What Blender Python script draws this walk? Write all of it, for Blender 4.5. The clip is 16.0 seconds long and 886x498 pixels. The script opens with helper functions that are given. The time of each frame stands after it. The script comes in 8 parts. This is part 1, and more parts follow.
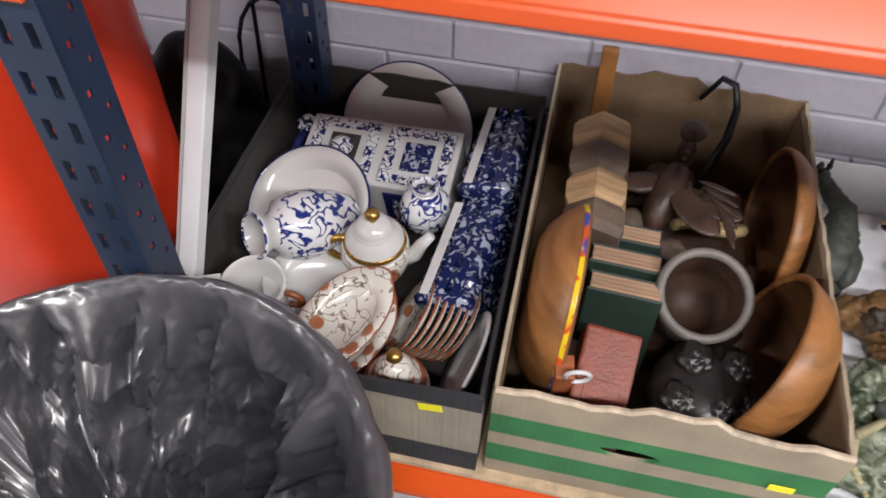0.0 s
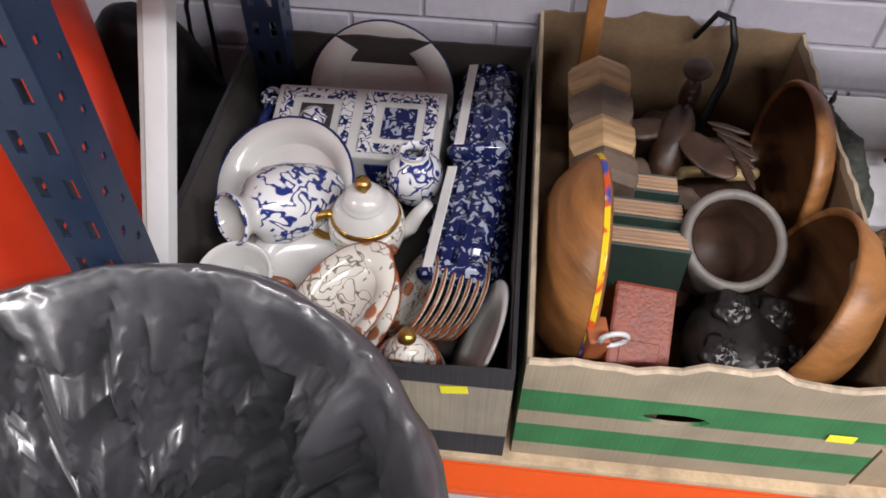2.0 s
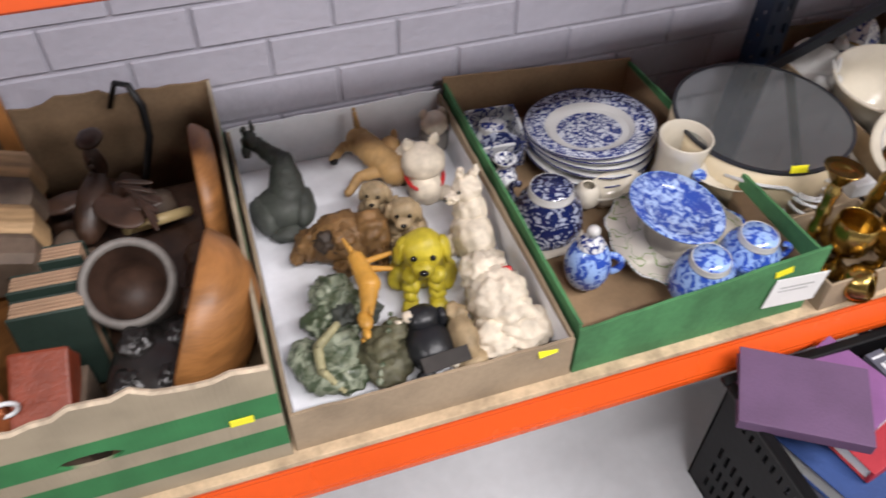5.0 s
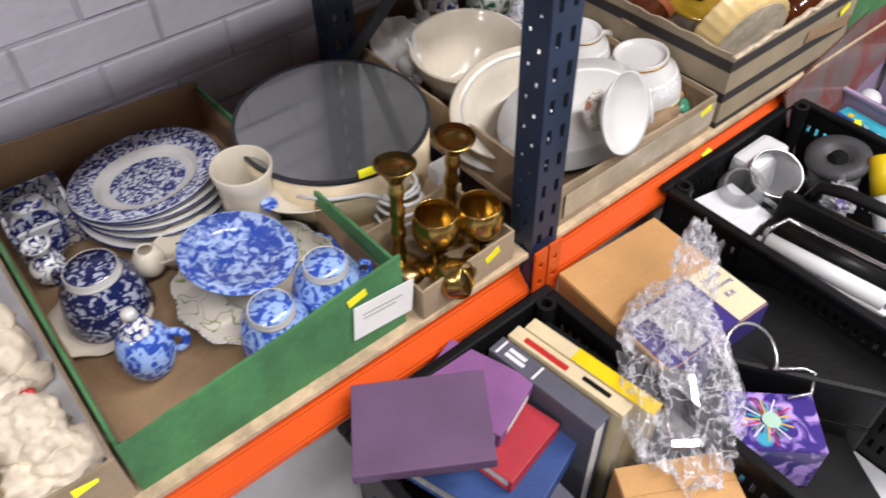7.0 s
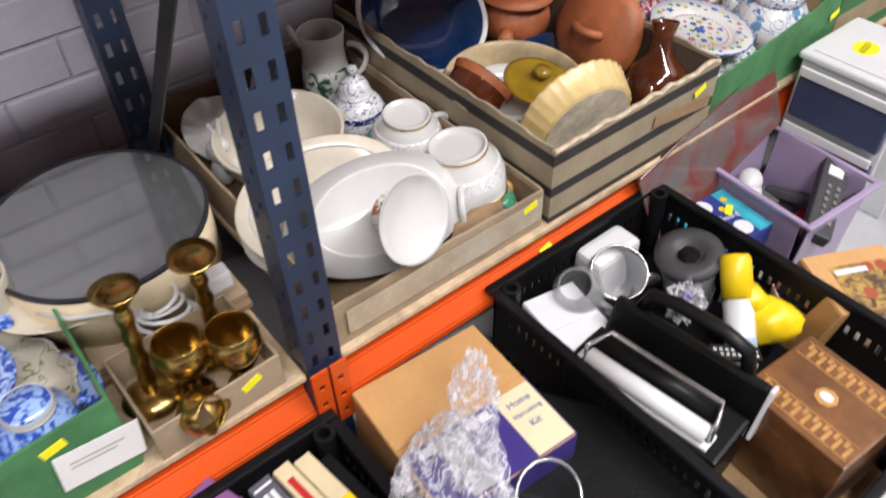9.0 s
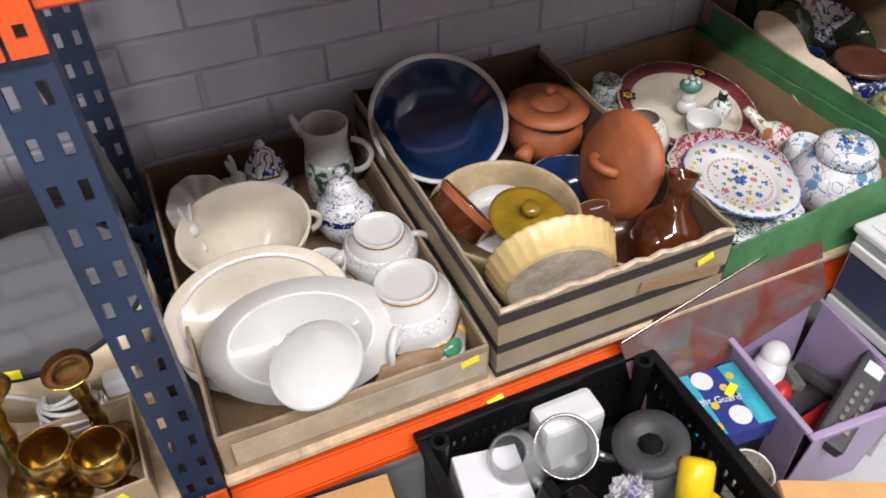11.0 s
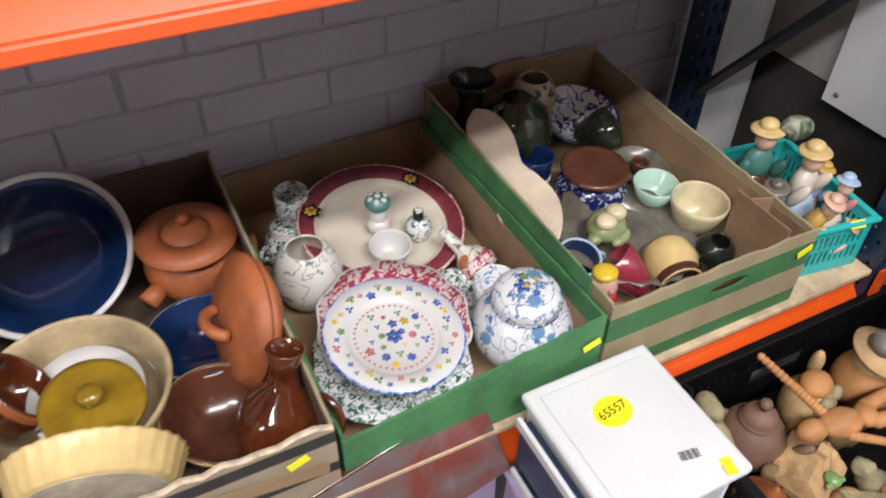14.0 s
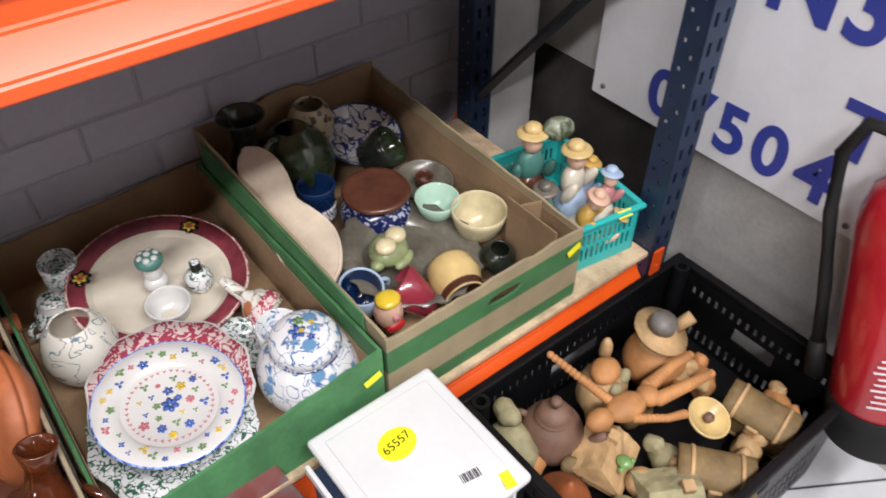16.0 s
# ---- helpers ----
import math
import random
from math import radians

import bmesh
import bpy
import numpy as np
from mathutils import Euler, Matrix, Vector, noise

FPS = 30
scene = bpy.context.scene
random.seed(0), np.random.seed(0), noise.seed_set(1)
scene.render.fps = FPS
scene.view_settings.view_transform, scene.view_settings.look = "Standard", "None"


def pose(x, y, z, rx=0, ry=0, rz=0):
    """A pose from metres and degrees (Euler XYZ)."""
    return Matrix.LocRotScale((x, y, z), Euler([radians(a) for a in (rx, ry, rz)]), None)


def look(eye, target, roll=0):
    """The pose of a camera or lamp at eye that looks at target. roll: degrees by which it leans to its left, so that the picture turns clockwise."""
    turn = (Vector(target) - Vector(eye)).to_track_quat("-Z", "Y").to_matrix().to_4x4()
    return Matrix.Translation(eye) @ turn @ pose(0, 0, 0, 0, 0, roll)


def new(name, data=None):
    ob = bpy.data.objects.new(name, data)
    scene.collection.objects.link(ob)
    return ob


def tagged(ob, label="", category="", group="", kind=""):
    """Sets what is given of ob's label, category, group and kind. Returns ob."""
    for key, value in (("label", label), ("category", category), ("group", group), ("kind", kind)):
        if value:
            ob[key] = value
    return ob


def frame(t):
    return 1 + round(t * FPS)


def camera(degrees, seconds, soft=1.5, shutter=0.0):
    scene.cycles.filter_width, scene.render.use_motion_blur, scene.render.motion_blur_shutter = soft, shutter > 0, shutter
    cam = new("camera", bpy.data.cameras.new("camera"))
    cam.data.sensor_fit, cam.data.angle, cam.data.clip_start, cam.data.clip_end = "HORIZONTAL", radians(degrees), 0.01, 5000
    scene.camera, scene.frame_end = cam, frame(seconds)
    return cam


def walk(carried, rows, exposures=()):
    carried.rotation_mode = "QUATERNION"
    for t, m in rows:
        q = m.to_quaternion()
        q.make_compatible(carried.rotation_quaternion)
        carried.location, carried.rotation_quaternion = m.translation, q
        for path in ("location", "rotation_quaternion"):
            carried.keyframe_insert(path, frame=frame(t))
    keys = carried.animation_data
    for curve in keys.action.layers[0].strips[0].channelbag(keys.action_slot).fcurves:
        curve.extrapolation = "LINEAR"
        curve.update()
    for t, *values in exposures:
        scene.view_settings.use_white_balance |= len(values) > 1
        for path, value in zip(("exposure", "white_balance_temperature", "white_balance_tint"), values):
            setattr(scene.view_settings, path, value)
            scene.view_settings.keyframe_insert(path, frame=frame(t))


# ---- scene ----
cam = camera(60.4, 16.0, soft=1.7, shutter=0.4)
PATH = [
    (0, (0.007, 0.006, 1.320), (-0.249, 1.292, -0.190), 1.5),
    (0.5, (-0.056, 0.033, 1.245), (-0.269, 1.334, -0.259), 1.6),
    (1, (-0.075, 0.045, 1.239), (-0.244, 1.351, -0.266), 2.1),
    (1.5, (-0.063, 0.027, 1.221), (-0.195, 1.326, -0.294), 2.2),
    (2, (-0.072, 0.034, 1.219), (-0.184, 1.334, -0.297), 1.3),
    (2.5, (-0.048, 0.038, 1.222), (-0.114, 1.346, -0.290), 0.5),
    (3, (0.025, 0.036, 1.234), (0.033, 1.362, -0.263), -0.0),
    (3.5, (0.113, -0.001, 1.260), (0.198, 1.338, -0.223), -0.5),
    (4, (0.214, -0.040, 1.283), (0.389, 1.307, -0.185), -0.6),
    (4.5, (0.320, -0.076, 1.297), (0.616, 1.274, -0.149), -0.3),
    (5, (0.406, -0.104, 1.304), (0.850, 1.216, -0.132), 0.3),
    (5.2, (0.440, -0.102, 1.300), (0.946, 1.198, -0.132), 0.5),
    (7.3, (0.889, -0.127, 1.223), (1.760, 0.943, -0.225), -2.1),
    (7.5, (0.926, -0.143, 1.223), (1.803, 0.920, -0.226), -2.1),
    (8, (1.025, -0.198, 1.226), (1.905, 0.876, -0.213), -2.3),
    (8.5, (1.100, -0.213, 1.237), (1.976, 0.888, -0.183), -2.2),
    (9, (1.208, -0.185, 1.218), (2.079, 0.953, -0.177), -2.0),
    (9.2, (1.270, -0.166, 1.222), (2.136, 0.998, -0.156), -1.8),
    (11.3, (1.619, -0.185, 1.296), (2.169, 1.178, -0.061), -1.1),
    (11.5, (1.662, -0.170, 1.296), (2.209, 1.194, -0.060), -0.9),
    (12, (1.792, -0.109, 1.284), (2.359, 1.259, -0.061), -0.5),
    (12.5, (1.907, -0.087, 1.288), (2.513, 1.269, -0.051), 0.0),
    (13, (2.022, -0.123, 1.293), (2.656, 1.219, -0.047), 0.5),
    (13.5, (2.114, -0.147, 1.307), (2.771, 1.183, -0.034), 0.8),
    (14, (2.206, -0.094, 1.295), (2.879, 1.229, -0.046), 0.8),
    (14.5, (2.294, -0.055, 1.308), (3.013, 1.250, -0.025), 1.2),
    (15, (2.354, -0.060, 1.309), (3.119, 1.210, -0.033), 1.0),
    (15.5, (2.387, -0.099, 1.342), (3.224, 1.116, -0.008), 1.0),
    (16, (2.391, -0.138, 1.353), (3.293, 1.005, -0.019), 0.2),
]
walk(cam, [(t, look(e, g, r)) for t, e, g, r in PATH], exposures=((0.0, 0.02), (1.5, 0.06), (3.0, 0.20), (4.0, 0.12), (5.0, 0.03), (7.5, -0.04), (9.0, -0.04), (12.0, -0.06), (14.0, -0.02), (16.0, 0.04)))

# ---- light ----
world = bpy.data.worlds.new("world")
scene.world = world
world.use_nodes = True
world.node_tree.nodes["Background"].inputs[0].default_value = (0.75, 0.78, 0.85, 1)
world.node_tree.nodes["Background"].inputs[1].default_value = 0.012
scene.view_settings.exposure = 0.0


def strip_lamp(x, y, z, power, length=1.6):
    lamp = bpy.data.lights.new("strip_lamp", "AREA")
    lamp.shape, lamp.size, lamp.size_y, lamp.energy = "RECTANGLE", length, 0.14, power
    lamp.color = (1.0, 0.955, 0.965)
    ob = new("strip_lamp", lamp)
    ob.location = (x, y, z)
    return ob


LAMPS = [(-2.7, -1.25), (0.85, -1.25), (2.75, -1.0)]
for lx, ly in LAMPS:
    strip_lamp(lx, ly, 2.93, 97)


# ---- materials ----
def nodes_of(name):
    m = bpy.data.materials.new(name)
    m.use_nodes = True
    t = m.node_tree
    return m, t, t.nodes["Principled BSDF"]


def add(t, kind, **inputs):
    n = t.nodes.new(kind)
    for k, v in inputs.items():
        n.inputs[k.replace("_", " ")].default_value = v
    return n


def ramp(t, src, stops):
    n = t.nodes.new("ShaderNodeValToRGB")
    e = n.color_ramp.elements
    while len(e) < len(stops):
        e.new(0.5)
    for i, (p, c) in enumerate(stops):
        e[i].position, e[i].color = p, (*c, 1)
    t.links.new(src, n.inputs[0])
    return n.outputs[0]


def coords(t):
    return t.nodes.new("ShaderNodeTexCoord").outputs["Object"]


def mat(name, color, rough=0.5, metal=0.0, var=0.15, scale=8.0, bump=0.1, fine=90.0, coat=0.0, random_tint=0.0, dirt=None, stretch=None):
    """A surface with variation at two scales and a fine relief."""
    m, t, b = nodes_of(name)
    co = coords(t)
    if stretch:
        mp = t.nodes.new("ShaderNodeMapping")
        mp.inputs["Scale"].default_value = stretch
        t.links.new(co, mp.inputs[0])
        co = mp.outputs[0]
    big = add(t, "ShaderNodeTexNoise", Scale=scale, Detail=4.0)
    small = add(t, "ShaderNodeTexNoise", Scale=fine, Detail=3.0)
    t.links.new(co, big.inputs["Vector"])
    t.links.new(co, small.inputs["Vector"])
    lo = tuple(max(0, c * (1 - var)) for c in color) if dirt is None else dirt
    hi = tuple(min(1, c * (1 + var * 0.6)) for c in color)
    c1 = ramp(t, big.outputs[0], [(0.3, lo), (0.62, hi)])
    mx = t.nodes.new("ShaderNodeMix")
    mx.data_type, mx.blend_type = "RGBA", "MULTIPLY"
    mx.inputs[0].default_value = 0.5
    c2 = ramp(t, small.outputs[0], [(0.3, (1 - var,) * 3), (0.7, (1, 1, 1))])
    t.links.new(c1, mx.inputs[6])
    t.links.new(c2, mx.inputs[7])
    out = mx.outputs[2]
    if random_tint:
        hs = t.nodes.new("ShaderNodeHueSaturation")
        info = t.nodes.new("ShaderNodeObjectInfo")
        mr = add(t, "ShaderNodeMapRange")
        mr.inputs[3].default_value, mr.inputs[4].default_value = 1 - random_tint, 1 + random_tint
        t.links.new(info.outputs["Random"], mr.inputs[0])
        t.links.new(mr.outputs[0], hs.inputs["Value"])
        t.links.new(out, hs.inputs["Color"])
        out = hs.outputs[0]
    t.links.new(out, b.inputs["Base Color"])
    r = add(t, "ShaderNodeMapRange")
    r.inputs[3].default_value, r.inputs[4].default_value = max(0.02, rough - 0.08), min(1, rough + 0.08)
    t.links.new(big.outputs[0], r.inputs[0])
    t.links.new(r.outputs[0], b.inputs["Roughness"])
    b.inputs["Metallic"].default_value = metal
    b.inputs["Coat Weight"].default_value = coat
    b.inputs["Coat Roughness"].default_value = 0.08
    if bump:
        bp = add(t, "ShaderNodeBump", Strength=bump, Distance=0.004)
        t.links.new(small.outputs[0], bp.inputs["Height"])
        t.links.new(bp.outputs[0], b.inputs["Normal"])
    return m


def glaze(name, base, ink, scale=40.0, cover=0.5, rough=0.18, second=None, kind="noise", spread=0.03):
    """Glazed pottery with a printed pattern in one or two inks."""
    m, t, b = nodes_of(name)
    co = coords(t)
    if kind == "noise":
        n = add(t, "ShaderNodeTexNoise", Scale=scale, Detail=2.5, Distortion=1.2)
        src = n.outputs[0]
    elif kind == "vine":
        n = add(t, "ShaderNodeTexNoise", Scale=scale, Detail=1.2, Distortion=0.9)
        away = t.nodes.new("ShaderNodeMath")
        away.operation = "SUBTRACT"
        away.inputs[1].default_value = 0.5
        size = t.nodes.new("ShaderNodeMath")
        size.operation = "ABSOLUTE"
        t.links.new(n.outputs[0], away.inputs[0])
        t.links.new(away.outputs[0], size.inputs[0])
        src, spread = size.outputs[0], 0.012
    else:
        n = add(t, "ShaderNodeTexVoronoi", Scale=scale)
        src = n.outputs["Distance"]
    t.links.new(co, n.inputs["Vector"])
    if kind == "noise":
        col = ramp(t, src, [(cover - spread, base), (cover + spread, ink)])
    else:
        col = ramp(t, src, [(cover - spread, ink), (cover + spread, base)])
    if second:
        n2 = add(t, "ShaderNodeTexVoronoi", Scale=scale * 0.55)
        t.links.new(co, n2.inputs["Vector"])
        mask = ramp(t, n2.outputs["Distance"], [(0.24, (1, 1, 1)), (0.3, (0, 0, 0))])
        mx = t.nodes.new("ShaderNodeMix")
        mx.data_type = "RGBA"
        t.links.new(mask, mx.inputs[0])
        t.links.new(col, mx.inputs[6])
        mx.inputs[7].default_value = (*second, 1)
        col = mx.outputs[2]
    t.links.new(col, b.inputs["Base Color"])
    b.inputs["Roughness"].default_value = rough
    b.inputs["Coat Weight"].default_value = 0.3
    b.inputs["Coat Roughness"].default_value = 0.06
    return m


def banded(name, base, ink, bands, rough=0.8):
    """Corrugated card with printed bands at heights above the box's foot."""
    m, t, b = nodes_of(name)
    co = coords(t)
    sep = t.nodes.new("ShaderNodeSeparateXYZ")
    t.links.new(co, sep.inputs[0])
    n = add(t, "ShaderNodeTexNoise", Scale=14.0, Detail=5.0)
    t.links.new(co, n.inputs["Vector"])
    mp = t.nodes.new("ShaderNodeMapping")
    mp.inputs["Scale"].default_value = (260, 260, 6)
    t.links.new(co, mp.inputs[0])
    flute = add(t, "ShaderNodeTexNoise", Scale=1.0, Detail=1.0)
    t.links.new(mp.outputs[0], flute.inputs["Vector"])
    stops = [(0.0, (0, 0, 0))]
    h = 0.3
    for lo, hi in bands:
        stops += [(lo / h, (0, 0, 0)), (lo / h + 0.004, (1, 1, 1)), (hi / h, (1, 1, 1)), (hi / h + 0.004, (0, 0, 0))]
    mr = add(t, "ShaderNodeMapRange")
    mr.inputs[2].default_value = h
    t.links.new(sep.outputs[2], mr.inputs[0])
    mask = ramp(t, mr.outputs[0], stops)
    card = ramp(t, n.outputs[0], [(0.3, tuple(c * 0.75 for c in base)), (0.65, base)])
    print_ = ramp(t, n.outputs[0], [(0.3, tuple(c * 0.7 for c in ink)), (0.6, ink)])
    mx = t.nodes.new("ShaderNodeMix")
    mx.data_type = "RGBA"
    t.links.new(mask, mx.inputs[0])
    t.links.new(card, mx.inputs[6])
    t.links.new(print_, mx.inputs[7])
    t.links.new(mx.outputs[2], b.inputs["Base Color"])
    b.inputs["Roughness"].default_value = rough
    bp = add(t, "ShaderNodeBump", Strength=0.25, Distance=0.003)
    t.links.new(flute.outputs[0], bp.inputs["Height"])
    t.links.new(bp.outputs[0], b.inputs["Normal"])
    return m


KRAFT = (0.33, 0.25, 0.165)
M = dict(
    brick=mat("painted_brick", (0.395, 0.385, 0.445), 0.75, var=0.10, scale=5, bump=0.5, fine=60, random_tint=0.06),
    mortar=mat("painted_mortar", (0.35, 0.345, 0.395), 0.85, var=0.15, scale=9, bump=0.6, fine=70),
    floor=mat("painted_concrete_floor", (0.50, 0.51, 0.53), 0.42, var=0.14, scale=1.6, bump=0.1, fine=40),
    plaster=mat("grey_plaster", (0.50, 0.49, 0.47), 0.85, var=0.25, scale=3, bump=0.3),
    # grey of the unseen enclosure, chosen for how much fill light it returns
    plain=mat("bounce_grey", (0.17, 0.17, 0.18), 0.8, var=0.1, scale=2),
    steel_blue=mat("blue_enamelled_steel", (0.013, 0.027, 0.062), 0.38, var=0.25, scale=12, bump=0.05),
    dark_steel=mat("dark_steel", (0.035, 0.037, 0.045), 0.4, metal=0.3, var=0.3),
    orange=mat("orange_enamelled_steel", (0.66, 0.085, 0.010), 0.28, var=0.08, scale=3, bump=0.0),
    red=mat("red_enamelled_steel", (0.80, 0.055, 0.018), 0.3, var=0.1, scale=4, bump=0.02),
    chip=mat("chipboard", (0.56, 0.42, 0.27), 0.8, var=0.3, scale=30, bump=0.3, fine=160),
    grey_paint=mat("grey_painted_steel", (0.42, 0.42, 0.41), 0.5, var=0.15),
    white_board=mat("white_sign_board", (0.68, 0.69, 0.72), 0.35, var=0.06, bump=0.02),
    navy_print=mat("navy_lettering", (0.035, 0.05, 0.28), 0.4, var=0.1, bump=0),
    kraft=mat("kraft_card", KRAFT, 0.85, var=0.22, scale=10, bump=0.25, fine=120),
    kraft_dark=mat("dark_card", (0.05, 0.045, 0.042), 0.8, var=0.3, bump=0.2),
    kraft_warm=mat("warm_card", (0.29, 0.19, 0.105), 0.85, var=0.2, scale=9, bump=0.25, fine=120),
    # browns for box insides, darkened to hold the shade between the goods
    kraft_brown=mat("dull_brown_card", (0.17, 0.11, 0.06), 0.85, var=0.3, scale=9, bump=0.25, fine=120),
    kraft_shaded=mat("shaded_brown_card", (0.10, 0.068, 0.045), 0.85, var=0.3, scale=9, bump=0.25, fine=120),
    white_card=mat("white_card", (0.72, 0.73, 0.76), 0.7, var=0.1, scale=12, bump=0.1),
    green_card=mat("green_printed_card", (0.06, 0.20, 0.075), 0.75, var=0.3, scale=14, bump=0.2),
    torn=mat("torn_card_edge", (0.55, 0.45, 0.33), 0.9, var=0.3, scale=60, bump=0.5),
    stripe2=banded("green_banded_card", (0.36, 0.30, 0.21), (0.035, 0.19, 0.06), [(0.03, 0.075), (0.105, 0.15)]),
    stripe1=banded("black_banded_card", (0.33, 0.29, 0.22), (0.03, 0.03, 0.035), [(0.0, 0.05), (0.155, 0.2)]),
    stripe6=banded("dark_banded_card", (0.33, 0.27, 0.18), (0.03, 0.027, 0.025), [(0.0, 0.012), (0.055, 0.075), (0.118, 0.14), (0.19, 0.25)]),
    stripe8=banded("green_edged_card", (0.34, 0.28, 0.17), (0.05, 0.17, 0.06), [(0.0, 0.03), (0.085, 0.135)]),
    yellow=mat("yellow_sticker", (0.86, 0.80, 0.02), 0.5, var=0.03, bump=0),
    tape=mat("packing_tape", (0.42, 0.36, 0.27), 0.25, var=0.15, scale=20),
    paper=mat("paper", (0.76, 0.76, 0.74), 0.7, var=0.06, bump=0.02),
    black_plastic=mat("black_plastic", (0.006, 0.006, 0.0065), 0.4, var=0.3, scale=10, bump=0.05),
)


# ---- building helpers ----
def part(name, bm, material, parent=None, label="", at=None, smooth=False):
    me = bpy.data.meshes.new(name)
    bmesh.ops.recalc_face_normals(bm, faces=bm.faces)
    if smooth:
        for f in bm.faces:
            f.smooth = True
    bm.to_mesh(me)
    bm.free()
    for mt in material if isinstance(material, (list, tuple)) else (material,):
        me.materials.append(mt)
    ob = new(name, me)
    if parent:
        ob.parent = parent
    if at is not None:
        ob.matrix_basis = at
    if label:
        ob["label"] = label
    return ob


def thing(name, label, category, at=None, group="", kind=""):
    ob = new(name)
    ob.empty_display_size = 0.05
    if at is not None:
        ob.matrix_basis = at
    return tagged(ob, label, category, group, kind)


def block(x0, x1, y0, y1, z0, z1, bevel=0.0, segments=2):
    bm = bmesh.new()
    bmesh.ops.create_cube(bm, size=1)
    for v in bm.verts:
        v.co = Vector(((x0 + x1) / 2 + v.co.x * (x1 - x0), (y0 + y1) / 2 + v.co.y * (y1 - y0), (z0 + z1) / 2 + v.co.z * (z1 - z0)))
    if bevel:
        bmesh.ops.bevel(bm, geom=list(bm.edges), offset=bevel, segments=segments, affect="EDGES", profile=0.6)
    return bm


def slab(outline, thick, holes=(), m=None):
    """A plate in the local xz plane with holes through it, its back at y = thick."""
    bm = bmesh.new()
    edges = []
    for loop in (outline, *holes):
        vs = [bm.verts.new((x, 0, z)) for x, z in loop]
        edges += [bm.edges.new((vs[i], vs[(i + 1) % len(vs)])) for i in range(len(vs))]
    bmesh.ops.triangle_fill(bm, use_beauty=True, use_dissolve=False, edges=edges)
    ex = bmesh.ops.extrude_face_region(bm, geom=list(bm.faces))
    for v in ex["geom"]:
        if isinstance(v, bmesh.types.BMVert):
            v.co.y += thick
    if m is not None:
        bmesh.ops.transform(bm, matrix=m, verts=bm.verts)
    return bm


def pierced(xs, zs, solid, thick, m=None):
    """A plate in the local xz plane from a grid of cells; solid(i, j) tells which cells are filled."""
    bm = bmesh.new()
    at = {}
    for i in range(len(xs) - 1):
        for j in range(len(zs) - 1):
            if solid(i, j):
                q = []
                for a, b in ((i, j), (i + 1, j), (i + 1, j + 1), (i, j + 1)):
                    if (a, b) not in at:
                        at[a, b] = bm.verts.new((xs[a], 0, zs[b]))
                    q.append(at[a, b])
                bm.faces.new(q)
    ex = bmesh.ops.extrude_face_region(bm, geom=list(bm.faces))
    for v in ex["geom"]:
        if isinstance(v, bmesh.types.BMVert):
            v.co.y += thick
    if m is not None:
        bmesh.ops.transform(bm, matrix=m, verts=bm.verts)
    return bm


def lathe(profile, seg=32, sx=1.0, sy=1.0):
    """Turns (radius, height) points round the z axis; a radius of 0 closes an end."""
    bm = bmesh.new()
    rings = []
    for r, z in profile:
        if r <= 1e-6:
            rings.append([bm.verts.new((0, 0, z))])
        else:
            rings.append([bm.verts.new((r * sx * math.cos(2 * math.pi * i / seg), r * sy * math.sin(2 * math.pi * i / seg), z)) for i in range(seg)])
    for a, b in zip(rings, rings[1:]):
        for i in range(seg):
            j = (i + 1) % seg
            if len(a) == 1 and len(b) == 1:
                continue
            if len(a) == 1:
                bm.faces.new((a[0], b[j], b[i]))
            elif len(b) == 1:
                bm.faces.new((a[i], a[j], b[0]))
            else:
                bm.faces.new((a[i], a[j], b[j], b[i]))
    return bm


def tube(points, r, seg=8, r_end=None, flat=1.0):
    """A round bar along points."""
    bm = bmesh.new()
    pts = [Vector(p) for p in points]
    rings = []
    for i, p in enumerate(pts):
        d = (pts[min(i + 1, len(pts) - 1)] - pts[max(i - 1, 0)]).normalized()
        q = d.to_track_quat("Z", "Y")
        rr = r if r_end is None else r + (r_end - r) * i / (len(pts) - 1)
        rings.append([bm.verts.new(p + q @ Vector((rr * math.cos(2 * math.pi * k / seg), rr * flat * math.sin(2 * math.pi * k / seg), 0))) for k in range(seg)])
    for a, b in zip(rings, rings[1:]):
        for k in range(seg):
            bm.faces.new((a[k], a[(k + 1) % seg], b[(k + 1) % seg], b[k]))
    bm.faces.new(rings[0])
    bm.faces.new(rings[-1])
    return bm


def arc(c, r, a0, a1, n=10, plane="xz", squash=1.0):
    out = []
    for i in range(n + 1):
        a = radians(a0 + (a1 - a0) * i / n)
        u, v = r * math.cos(a), r * squash * math.sin(a)
        out.append((c[0] + u, c[1], c[2] + v) if plane == "xz" else (c[0] + u, c[1] + v, c[2]))
    return out


def merged(*bms):
    """Joins bmeshes into the first."""
    for other in bms[1:]:
        me = bpy.data.meshes.new("tmp")
        other.to_mesh(me)
        other.free()
        bms[0].from_mesh(me)
        bpy.data.meshes.remove(me)
    return bms[0]


def moved(bm, m):
    bmesh.ops.transform(bm, matrix=m, verts=bm.verts)
    return bm


def jag(a, b, n, amount, seed):
    """Heights along a torn edge from a to b (x, z)."""
    rng = random.Random(seed)
    return [(a[0] + (b[0] - a[0]) * i / n, a[1] + (b[1] - a[1]) * i / n + (rng.random() - 0.5) * amount) for i in range(n + 1)]


# ---- setting ----
WALL, SHELF, FRONT = 1.10, 0.35, 0.445
PITCH, COURSE = 0.2315, 0.0785

